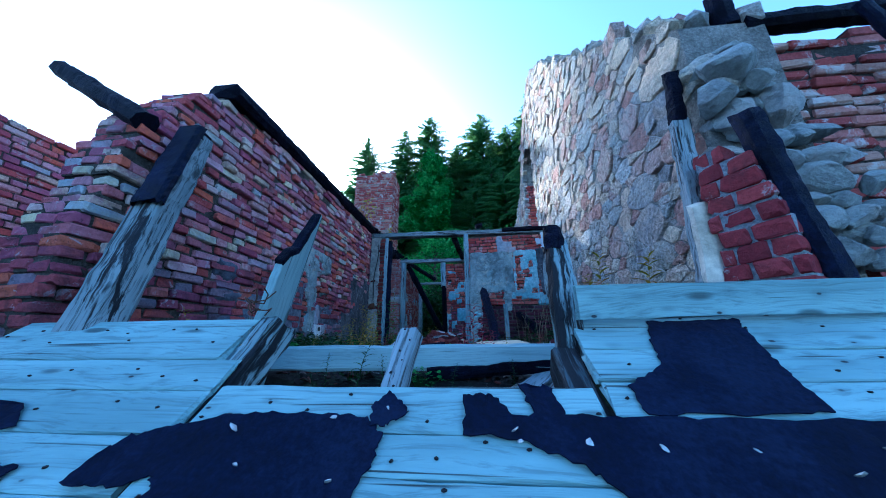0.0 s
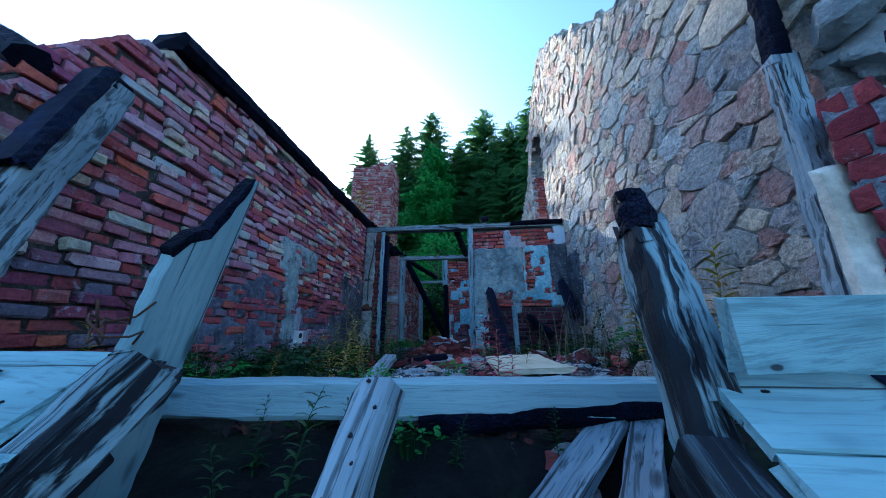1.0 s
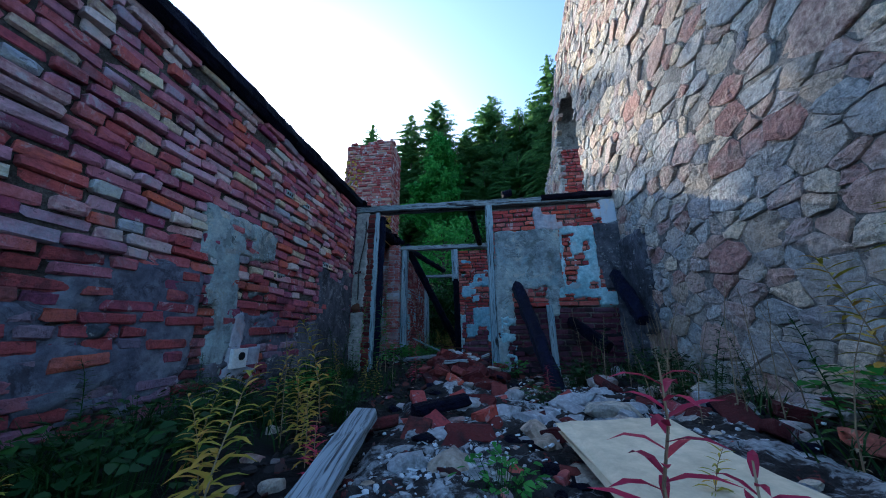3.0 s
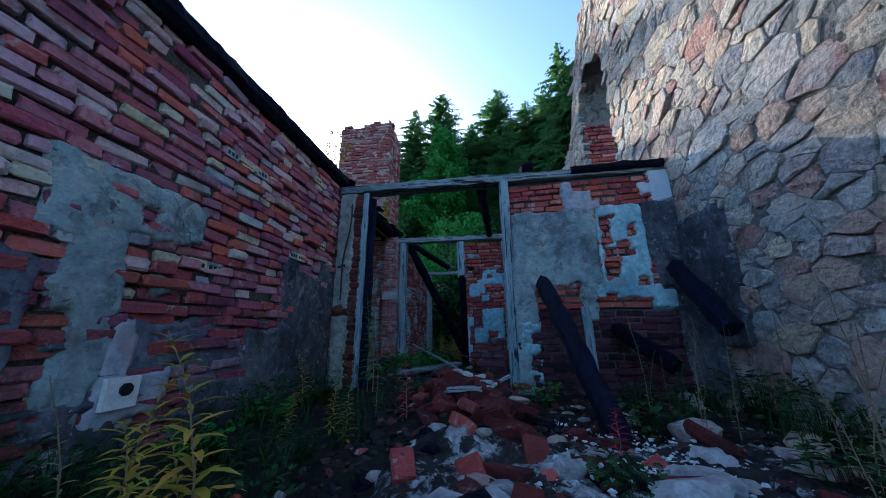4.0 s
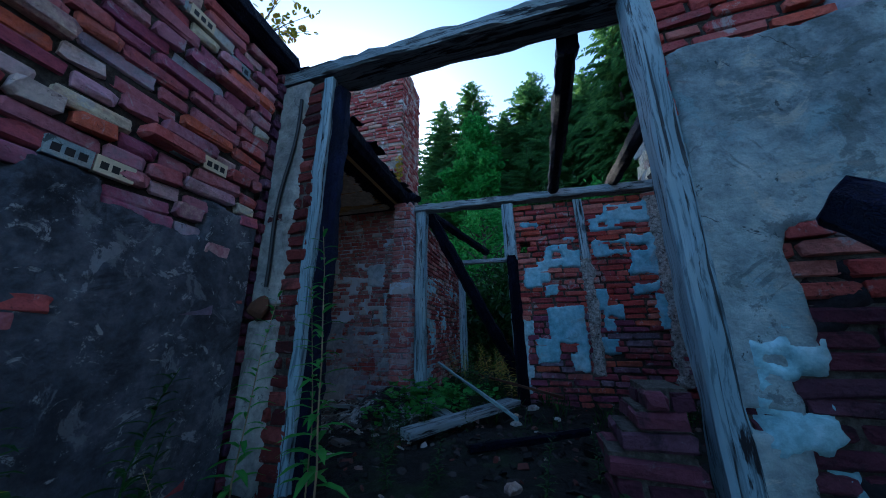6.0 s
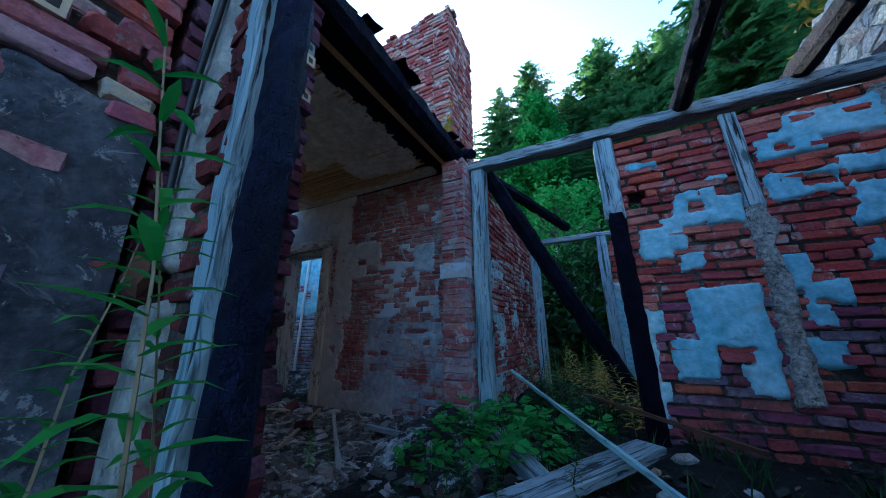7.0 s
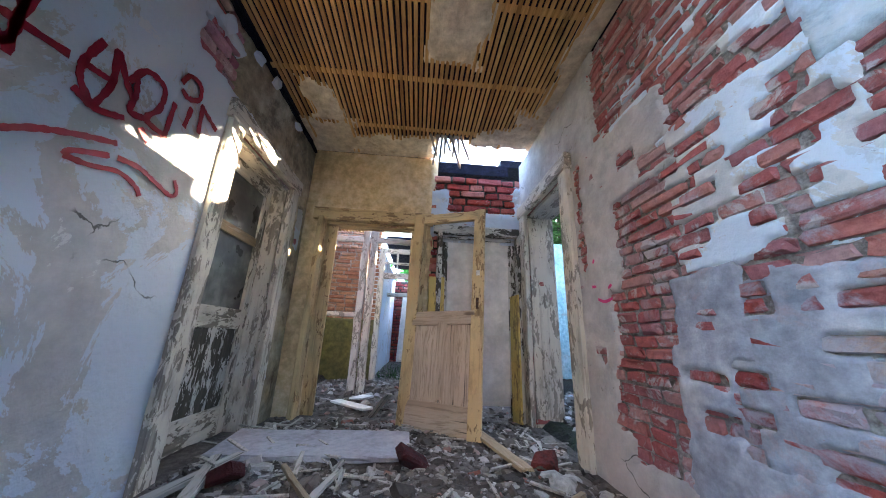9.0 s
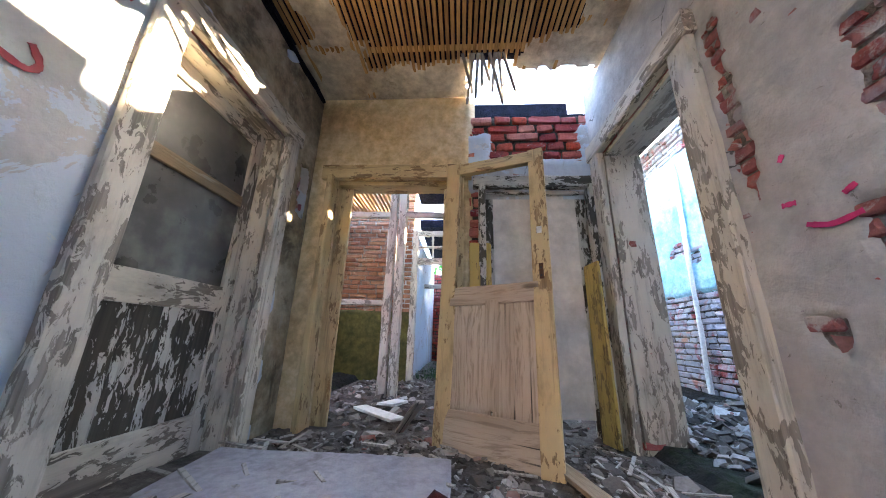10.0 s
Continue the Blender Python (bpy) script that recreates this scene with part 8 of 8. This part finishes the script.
for i in range(20):
    grow(("green", "yellow")[i % 2], r.uniform(-2.0, -0.6), r.uniform(9.0, 12.5), r.uniform(0.6, 1.1), i)
for i, (x, y) in enumerate(((-0.62, 1.55), (-0.75, 1.5), (-0.5, 1.7), (0.2, 1.85), (-0.85, 1.75), (-0.15, 1.8))):
    grow("green", x, y, (0.85, 0.7, 0.6, 0.4, 0.5, 0.35)[i], i)
for i, (x, y, s) in enumerate(((-2.12, 5.85, 1.2), (-2.1, 5.6, 1.1), (-1.95, 5.8, 0.9))):
    grow("green", x, y, s, i)
for i, (x, y, s) in enumerate(((-1.68, 6.3, 1.15), (-1.76, 6.36, 0.95), (-2.06, 6.25, 0.95), (-2.84, 7.58, 0.32), (-2.75, 7.66, 0.3), (-2.9, 7.65, 0.25))):
    grow("tall", x, y, s, i)
for i in range(26):
    grow(("tall", "yellow", "tall")[i % 3], r.uniform(-1.95, -1.15), r.uniform(9.4, 12.6), r.uniform(0.35, 0.65), i)
for i in range(34):
    grow("green", r.uniform(-1.9, 0.9), r.uniform(6.5, 8.8), r.uniform(0.3, 0.6), i)

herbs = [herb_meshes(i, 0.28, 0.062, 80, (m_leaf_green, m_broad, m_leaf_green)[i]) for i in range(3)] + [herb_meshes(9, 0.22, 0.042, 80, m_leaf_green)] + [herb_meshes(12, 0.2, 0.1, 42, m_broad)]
places = [(-1.0, 2.6, 0.6), (-0.7, 2.45, 0.6), (-1.5, 2.9, 0.9), (-1.9, 3.3, 0.7), (-2.05, 2.4, 0.6), (-1.85, 4.4, 0.6), (-2.1, 5.1, 0.9), (-1.2, 3.95, 0.7), (1.05, 2.4, 0.9), (1.3, 3.4, 0.9), (0.9, 4.3, 0.7), (1.2, 4.8, 0.9), (0.55, 5.1, 0.7),
          (-0.25, 3.0, 0.5), (0.1, 4.3, 0.5), (-2.0, 5.75, 0.8), (-1.1, 6.0, 0.6), (0.0, 5.9, 0.7), (-0.5, 6.1, 0.6), (-1.2, 9.0, 0.9), (-1.6, 9.3, 0.9), (-0.3, 1.85, 0.4), (-0.75, 2.0, 0.5), (0.75, 5.7, 0.8), (1.4, 5.4, 0.9), (0.35, 8.3, 0.6), (-4.9, 9.6, 0.5), (-4.6, 9.9, 0.6), (-5.0, 10.2, 0.6), (-1.6, 2.35, 0.6), (-1.7, 3.9, 0.6), (-1.4, 4.6, 0.5)]
for i, (x, y, s) in enumerate(places):
    a, b = herbs[i % 4]
    root = empty("herb", pose(x, y, gz(x, y) - 0.02, 0, 0, i * 61), "low broad-leaved green herb on the soil", "herb", "low herbs")
    root.scale = (s, s, s)
    part("stem", a, root)["kind"] = "stuff"
    part("leaves", b, root)

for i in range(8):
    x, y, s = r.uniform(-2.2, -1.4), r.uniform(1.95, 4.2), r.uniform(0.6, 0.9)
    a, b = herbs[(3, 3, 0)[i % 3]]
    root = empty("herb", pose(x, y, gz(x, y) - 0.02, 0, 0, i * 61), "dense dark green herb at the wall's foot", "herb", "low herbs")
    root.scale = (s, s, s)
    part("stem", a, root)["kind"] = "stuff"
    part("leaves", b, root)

for i, (x, y, s) in enumerate(((-2.0, 5.1, 0.7), (-1.72, 7.85, 0.75), (-1.5, 8.1, 0.7), (-1.98, 8.02, 0.85), (-1.78, 8.3, 0.9), (-1.55, 8.5, 0.8), (-1.9, 8.55, 0.8), (-2.05, 7.72, 0.7), (-1.3, 8.7, 0.7))):
    a, b = herbs[4]
    root = empty("herb", pose(x, y, gz(x, y) - 0.02, 0, 0, i * 83), "fresh green herb with large round leaves", "herb", "large-leaved herbs")
    root.scale = (s, s, s)
    part("stem", a, root)["kind"] = "stuff"
    part("leaves", b, root)

tufts = Heap()
for i in range(420):
    area = r.random()
    if area < 0.12:
        x, y = r.uniform(-2.2, -1.2), r.uniform(2.0, 6.1)
    elif area < 0.2:
        x, y = r.uniform(0.9, 1.6), r.uniform(2.0, 6.1)
    elif area < 0.75:
        x, y = r.uniform(-2.0, 1.4), r.uniform(8.0, 13.0)
    else:
        x, y = r.uniform(-8, 8), r.uniform(11.5, 16)
    z = gz(x, y)
    for k in range(14):
        a = r.uniform(0, 6.283)
        blade(tufts, (x + r.gauss(0, 0.05), y + r.gauss(0, 0.05), z - 0.01), (math.cos(a) * 0.5, math.sin(a) * 0.5, 1), r.uniform(0.08, 0.26), 0.008, r.uniform(0.4, 1.5), r, 2)
for i in range(46):
    x, y = r.uniform(-10.2, -7.7), r.uniform(7.2, 8.2)
    for k in range(10):
        a = r.uniform(0, 6.283)
        blade(tufts, (x + r.gauss(0, 0.05), y + r.gauss(0, 0.05), 0.0), (math.cos(a) * 0.5, math.sin(a) * 0.5, 1), r.uniform(0.08, 0.22), 0.009, r.uniform(0.4, 1.5), r, 2)
tagged(new("grass", tufts.mesh("grass", m_leaf_green)), "thin grass and moss between the rubble", "grass", "", "stuff")

sap = empty("sapling", pose(-2.55, 6.3, 2.85), "small leafy birch sapling growing on the wall top", "sapling")
st, lf = Heap(), Heap()
for k in range(6):
    tip = Vector((r.uniform(-0.2, 0.3), r.uniform(-0.1, 0.5), r.uniform(0.35, 0.75)))
    stalk(st, [Vector((0, 0, 0)), tip * 0.5 + Vector((0, 0, 0.05)), tip], 0.006)
    for j in range(13):
        p = tip * (0.35 + 0.65 * j / 12) + Vector((r.gauss(0, 0.05), r.gauss(0, 0.05), r.gauss(0, 0.04)))
        round_leaf(lf, p, Euler((r.uniform(-1, 1), r.uniform(-1, 1), r.uniform(0, 6.28))).to_matrix(), r.uniform(0.035, 0.06))
part("stem", st.mesh("stem", m_bark), sap)["kind"] = "stuff"
part("leaves", lf.mesh("leaves", m_leaf_yellow), sap)
moss = Heap()
for k in range(160):
    p = Vector((-3.9 + r.gauss(0, 0.12), 9.46 + r.gauss(0, 0.03), 4.0 + r.gauss(0, 0.35)))
    if k > 90:
        p = Vector((-2.78 + r.gauss(0, 0.04), 9.46 - 0.03 * r.random(), 3.5 + r.gauss(0, 0.25)))
    round_leaf(moss, p, Euler((r.uniform(-1, 1), r.uniform(-1, 1), r.uniform(0, 6.28))).to_matrix(), r.uniform(0.05, 0.1))
tagged(new("climbing_plant", moss.mesh("climbing_plant", m_leaf_yellow)), "yellow-green climber on the chimney", "climber")

# ---- rubble ----
def shard(r, size):
    """A small flat fragment with uneven corners."""
    n = r.choice((4, 5, 5, 6))
    t = size * r.uniform(0.15, 0.5)
    ring = [(size * r.uniform(0.6, 1.2) * math.cos(6.283 * i / n), size * r.uniform(0.5, 1.0) * math.sin(6.283 * i / n)) for i in range(n)]
    v = [(x, y, -t / 2) for x, y in ring] + [(x * r.uniform(0.75, 0.95), y * r.uniform(0.75, 0.95), t / 2) for x, y in ring]
    f = [tuple(range(n))[::-1], tuple(range(n, 2 * n))] + [(i, (i + 1) % n, n + (i + 1) % n, n + i) for i in range(n)]
    return np.array(v), f


def litter(name, label, count, area, sizes, mat, seed, tilt=25):
    r, h = random.Random(seed), Heap()
    for i in range(count):
        x, y = area(r)
        v, f = shard(r, r.uniform(*sizes) * (1 if r.random() < 0.85 else 1.8))
        m = pose(x, y, gz(x, y) + r.uniform(0.0, 0.012) + (0.045 if "lime" in name else 0.0), r.gauss(0, tilt), r.gauss(0, tilt), r.uniform(0, 360))
        h.add(v @ np.array(m.to_3x3()).T + np.array(m.translation), f)
    return tagged(new(name, h.mesh(name, mat)), label, "rubble", "", "stuff")


def in_room(r):
    """A place on the room's floor, mostly off the slab."""
    while True:
        x, y = r.uniform(-5.3, -2.4), r.uniform(6.65, 8.82)
        if not (-4.86 < x < -4.36 and y < 7.8) or r.random() < 0.05:
            return x, y


litter("floor_litter", "plaster crumbs and chips strewn over the floor", 6500, in_room, (0.006, 0.024), m_chips, 1)
litter("floor_litter", "larger plaster flakes on the floor", 900, in_room, (0.025, 0.055), m_chips, 2, 15)
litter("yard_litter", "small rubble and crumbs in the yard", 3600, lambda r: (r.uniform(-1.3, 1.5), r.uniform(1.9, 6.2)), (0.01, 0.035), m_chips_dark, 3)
litter("passage_litter", "plaster chips at the room's open side", 900, lambda r: (r.gauss(-2.3, 0.35), r.gauss(8.2, 0.35)), (0.012, 0.05), m_chips, 4)
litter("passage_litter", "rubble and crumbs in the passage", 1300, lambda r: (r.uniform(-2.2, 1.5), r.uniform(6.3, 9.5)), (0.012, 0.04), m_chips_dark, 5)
litter("far_litter", "rubble in the blue room", 1500, lambda r: (r.uniform(-6.5, -4.2), r.uniform(9.1, 10.6)), (0.012, 0.06), m_chips, 16)
litter("far_litter", "rubble beyond the doors", 1800, lambda r: (r.uniform(-9, -5.4), r.uniform(6.5, 8.8)), (0.015, 0.05), m_chips, 6)


splinters = Heap()
for i in range(220):
    x, y = r.uniform(-5.2, -2.3), r.uniform(6.68, 8.8)
    ln = r.uniform(0.06, 0.32)
    m = pose(x, y, gz(x, y) + r.uniform(0.012, 0.035), 0, r.gauss(0, 6), r.uniform(0, 360))
    v, f = beam_data(ln, r.uniform(0.008, 0.024), r.uniform(0.005, 0.012), i, seg=0.15, wob=0.001)
    splinters.add(np.asarray(v) @ np.array(m.to_3x3()).T + np.array(m.translation), f)
tagged(new("splinters", splinters.mesh("splinters", m_lath_grey)), "splintered laths and wood chips over the floor", "wood chips", "", "stuff")


def pile(name, label, category, mats, count, area, size, seed, group, shape="brick", flat=1.0):
    r = random.Random(seed)
    for i in range(count):
        x, y = area(r)
        if shape == "brick":
            me = brick_mesh("long" if r.random() < 0.45 else "half", r.randrange(7), r.choice(mats))
            ob = new(name, me)
            up = 0.02
            m = pose(x, y, gz(x, y) + up + r.uniform(0, 0.05), r.uniform(-30, 30), r.uniform(-30, 30), r.uniform(0, 360))
            k = r.uniform(0.75, 1.0)
        else:
            s = r.uniform(*size)
            ob = new(name, mesh(name, *rock_data(seed * 50 + i, s, s * r.uniform(0.6, 1), s * r.uniform(0.4, 0.7) * flat, 0.25, 2), r.choice(mats)))
            m = pose(x, y, gz(x, y) + s * 0.15 + (0.03 if -0.9 < x < 1.0 and 2.3 < y < 4.8 else 0.08 if -1.1 < x < -0.1 and 4.9 < y < 6.2 else 0.0), r.uniform(-15, 15), r.uniform(-15, 15), r.uniform(0, 360))
            k = 1.0
        ob.matrix_basis = m
        ob.scale = (k, k, k)
        tagged(ob, label, category, group)


heap_m = surface("lime_rubble", [(0, (0.016, 0.014, 0.013)), (0.45, (0.05, 0.046, 0.044)), (0.62, (0.3, 0.31, 0.31)), (1, (0.62, 0.63, 0.62))], big=4, fine=22, stains=(((0.014, 0.012, 0.012), 3.2, 0.5, 0.53, 0.95), ((0.2, 0.04, 0.035), 6.0, 0.62, 0.65, 0.8), ((0.014, 0.012, 0.012), 14.0, 0.58, 0.62, 0.8)), bump=1.0, bump_scale=45, bump_dist=0.03)


def lime_heap(x0, x1, y0, y1, seed, level):
    """Crumbled lime mortar lying on the soil."""
    c = 0.025
    a, b = np.meshgrid(np.arange(x0, x1, c), np.arange(y0, y1, c), indexing="ij")
    rim = np.minimum(np.minimum(a - x0, x1 - a), np.minimum(b - y0, y1 - b))
    m = np.minimum(rim * 0.5, 0.12) + 0.14 * (vnoise(a * 2.4, b * 2.4, seed) - level)
    z = ground_height(a, b) - 0.02 + np.clip(m, -0.03, 0.09) * 0.7 + 0.035 * np.abs(vnoise(a * 9, b * 9, seed + 1)) + 0.016 * vnoise(a * 31, b * 31, seed + 2)
    k, l = a.shape
    return tagged(new("lime_rubble", mesh("lime_rubble", np.stack((a, b, z), -1).reshape(-1, 3), [(i * l + j, (i + 1) * l + j, (i + 1) * l + j + 1, i * l + j + 1) for i in range(k - 1) for j in range(l - 1) if m[i, j] > -0.06], heap_m)), "crumbled pale lime mortar with soot and brick dust", "rubble", "", "stuff")


lime_heap(-0.95, 1.0, 2.2, 4.9, 3, 0.02)
m_lime = surface("crumbled_lime", [(0, (0.3, 0.31, 0.31)), (0.4, (0.5, 0.52, 0.52)), (1, (0.72, 0.74, 0.73))], big=9, fine=40, rand="isl", rand_share=0.8, bump=0.7)
LIME_AT = ((-0.27, 3.6, 0.16), (-0.61, 2.97, 0.11), (-0.31, 2.6, 0.14), (0.3, 4.9, 0.14), (0.5, 4.55, 0.12), (-0.1, 2.75, 0.1), (-0.45, 3.25, 0.12), (0.75, 3.9, 0.2), (0.3, 2.45, 0.15), (0.0, 4.2, 0.2))
litter("lime_crumbs", "white crumbled lime scattered over the rubble", 1500, lambda r: (lambda c: (r.gauss(c[0], c[2]), r.gauss(c[1], c[2] * 1.2)))(r.choice(LIME_AT)), (0.004, 0.018), m_lime, 12, 18)
lime_heap(-2.9, -1.7, 7.6, 8.85, 6, 0.0)
m_lump = surface("mortar_lump", [(0, (0.3, 0.3, 0.31)), (0.5, (0.46, 0.46, 0.46)), (1, (0.6, 0.6, 0.6))], big=4, fine=22, stains=(((0.12, 0.11, 0.1), 7.0, 0.55, 0.7, 0.6),), bump=1.0, bump_scale=40, bump_dist=0.03)
pile("loose_brick", "loose red brick in the rubble heap", "brick", [m_brick_dirty], 76, lambda r: (lambda t: (-0.38 - 0.4 * t + r.gauss(0, 0.16), 5.05 + 0.9 * t + r.gauss(0, 0.16)))(r.random()), None, 1, "bricks of the heap")
pile("loose_brick", "loose red brick among the rubble", "brick", [m_brick_dirty, m_brick_dirty, m_brick_red], 34, lambda r: (r.gauss(0.1, 0.6), r.gauss(4.2, 0.6)), None, 2, "bricks in the yard")
pile("loose_brick", "broken brick on the room floor", "brick", [m_brick_dirty], 4, lambda r: (r.uniform(-4.6, -3.4), r.uniform(6.9, 8.6)), None, 3, "bricks on the floor")
pile("mortar_lump", "pale lump of lime mortar in the rubble", "mortar", [m_lump, m_lump, m_stone], 90, lambda r: (r.gauss(0.0, 0.55), r.gauss(3.4, 0.75)), (0.02, 0.11), 4, "mortar lumps", "rock", 0.8)
pile("mortar_lump", "large broken lump of pale lime mortar", "mortar", [m_lump, m_lump, m_stone], 16, lambda r: (r.gauss(0.25, 0.45), r.gauss(4.3, 0.6)), (0.08, 0.17), 24, "mortar lumps", "rock", 0.7)
pile("rubble_lump", "lump of soot-stained rubble in the yard", "rubble", [m_char, m_brick_dirty, m_char, m_stone, m_char, m_brick_red], 190, lambda r: (r.gauss(0.0, 0.55), r.gauss(3.6, 0.75)), (0.02, 0.07), 14, "rubble lumps", "rock", 0.8)
pile("mortar_lump", "white lump of lime mortar on the brick heap", "mortar", [m_lump], 20, lambda r: (lambda t: (-0.42 - 0.36 * t + r.gauss(0, 0.09), 5.2 + 0.7 * t + r.gauss(0, 0.09)))(r.random()), (0.03, 0.065), 5, "mortar lumps", "rock", 0.6)
pile("loose_stone", "grey stone fallen at the foot of the stone wall", "stone", [m_stone], 46, lambda r: (min(1.55, r.gauss(1.15, 0.3)), r.uniform(2.1, 6.0)), (0.05, 0.17), 6, "stones by the wall", "rock")
pile("loose_stone", "stone lying in the passage", "stone", [m_stone], 12, lambda r: (r.uniform(-2.0, 1.4), r.uniform(6.4, 8.8)), (0.03, 0.09), 7, "stones in the passage", "rock")
pile("loose_stone", "stone and plaster at the foot of the room wall", "stone", [m_lump], 12, lambda r: (r.uniform(-4.2, -2.6), r.uniform(8.55, 8.8)), (0.05, 0.14), 8, "stones in the room", "rock", 0.7)
pile("loose_brick", "broken brick piled by the door jamb", "brick", [m_brick_dirty], 12, lambda r: (r.gauss(-0.3, 0.06), r.gauss(6.35, 0.08)), None, 9, "bricks by the jamb")

board = tagged(new("cream_board", mesh("cream_board", *beam_data(0.5, 0.72, 0.035, 17, seg=0.08, wob=0.01, rag0=0.06, rag1=0.12), m_board)), "pale cream board lying on the rubble", "board")
board.matrix_basis = pose(0.02, 3.02, 0.27, 3, -2, 6)
for i, (a, b, w, h, mat, label) in enumerate((
        ((-0.75, 2.5, 0.17), (-0.87, 3.5, 0.29), 0.11, 0.05, m_wood_old, "grey weathered plank lying in the rubble"),
        ((-1.65, 7.2, 0.2), (-0.95, 8.35, 0.22), 0.16, 0.05, m_wood_sooty, "grey weathered plank lying in the passage"),
        ((-2.05, 8.5, 0.2), (-1.4, 7.7, 0.16), 0.12, 0.06, m_wood_sooty, "dark weathered timber lying in the passage"),
        ((-1.95, 9.1, 0.5), (-0.9, 7.7, 0.22), 0.025, 0.025, m_wood, "pale thin stick lying across the weeds"),
        ((-1.5, 9.3, 0.35), (-0.5, 8.2, 0.3), 0.02, 0.02, m_rust, "thin rusty rod lying in the weeds"),
        ((-4.35, 6.75, 0.06), (-3.75, 6.95, 0.06), 0.05, 0.03, m_lath_grey, "short grey batten on the floor"),
        ((-4.4, 6.85, 0.06), (-3.6, 6.72, 0.07), 0.06, 0.02, m_lath_grey, "narrow grey board on the floor"),
        ((-4.25, 7.15, 0.06), (-3.7, 7.5, 0.08), 0.025, 0.02, m_wood_brown, "thin brown lath on the floor"),
        ((-4.2, 7.45, 0.06), (-3.5, 7.35, 0.08), 0.03, 0.015, m_lath_grey, "thin pale lath on the floor"),
        ((-4.9, 8.3, 0.06), (-4.2, 8.45, 0.06), 0.08, 0.02, m_wood_brown, "brown board on the floor"),
        ((-3.9, 8.6, 0.08), (-3.3, 7.7, 0.06), 0.025, 0.02, m_wood_brown, "thin brown lath on the floor"),
        ((-3.6, 8.5, 0.1), (-2.6, 7.6, 0.08), 0.03, 0.02, m_lath_grey, "thin pale lath on the floor"),
        ((-3.0, 8.3, 0.1), (-2.1, 8.0, 0.16), 0.05, 0.03, m_wood_old, "grey batten on the rubble"),
        ((-2.8, 8.6, 0.12), (-2.0, 7.8, 0.18), 0.06, 0.03, m_wood_old, "grey batten on the rubble"),
        ((-5.9, 7.0, 0.06), (-5.5, 7.4, 0.07), 0.12, 0.02, m_white, "white tile on the floor beyond the door"),
        ((-6.2, 7.3, 0.06), (-5.9, 7.2, 0.08), 0.14, 0.02, m_white, "white tile on the floor beyond the door"),
        ((-5.3, 7.45, 0.05), (-4.95, 7.62, 0.3), 0.05, 0.02, m_lath_grey, "pale lath leaning by the door"),
        ((0.62, 6.265, 0.1), (0.6, 6.275, 1.0), 0.08, 0.04, m_post, "pale stud on the cross wall"),
        ((-0.03, 8.88, 1.72), (-0.05, 8.88, 2.5), 0.1, 0.04, m_post, "pale grey stud set in the brick wall"),
        ((-0.6, 5.0, 0.3), (-0.25, 5.5, 0.42), 0.025, 0.018, m_wood_old, "thin pale stick on the brick heap"),
        ((-0.7, 5.2, 0.36), (-0.45, 5.15, 0.38), 0.08, 0.03, m_wood_old, "short grey board on the brick heap"),
        ((-1.2, 7.2, 0.15), (-0.4, 7.6, 0.2), 0.05, 0.05, m_char, "charred batten in the passage"),
        ((-0.7, 3.75, 0.24), (-0.4, 3.95, 0.27), 0.1, 0.06, m_char, "charred timber in the rubble"))):
    timber("board" if "board" in label or "plank" in label else ("tile" if "tile" in label else "stick"), a, b, w, h, mat, label=label, category="board" if w > 0.04 else "stick", seed=300 + i, seg=0.1, wob=0.004, rag0=0.01, rag1=0.02)

# perforated bricks, with black plates standing in for the dark of their holes
for i, (y, z) in enumerate(((4.7, 2.1), (4.86, 2.1), (5.02, 2.1), (5.18, 2.1), (4.73, 1.24), (4.6, 1.24), (5.72, 2.5), (5.86, 2.5), (5.94, 1.74), (6.08, 1.74), (5.58, 1.5), (5.71, 1.5), (6.1, 2.42), (6.84, 2.06), (6.82, 2.14), (6.84, 2.23), (6.83, 2.31))):
    pb = part("perforated_brick", mesh("perforated_brick", *box_data(-0.02, 0.008, -0.062, 0.062, -0.035, 0.035), m_board if i % 2 else m_plaster), wall_left, "pale perforated brick")
    z = -0.4 + (round((z + 0.4) / (COURSE * 0.88) - 0.5) + 0.5) * COURSE * 0.88
    pb.matrix_basis = Matrix.Translation((X_L, y, z))
    for k in range(3):
        hp = part("hole", mesh("hole", *box_data(0.0, 0.009, -0.012, 0.012, -0.017, 0.013), m_cable), pb)
        hp.matrix_basis = Matrix.Translation((0.0, -0.035 + k * 0.035, 0.0))
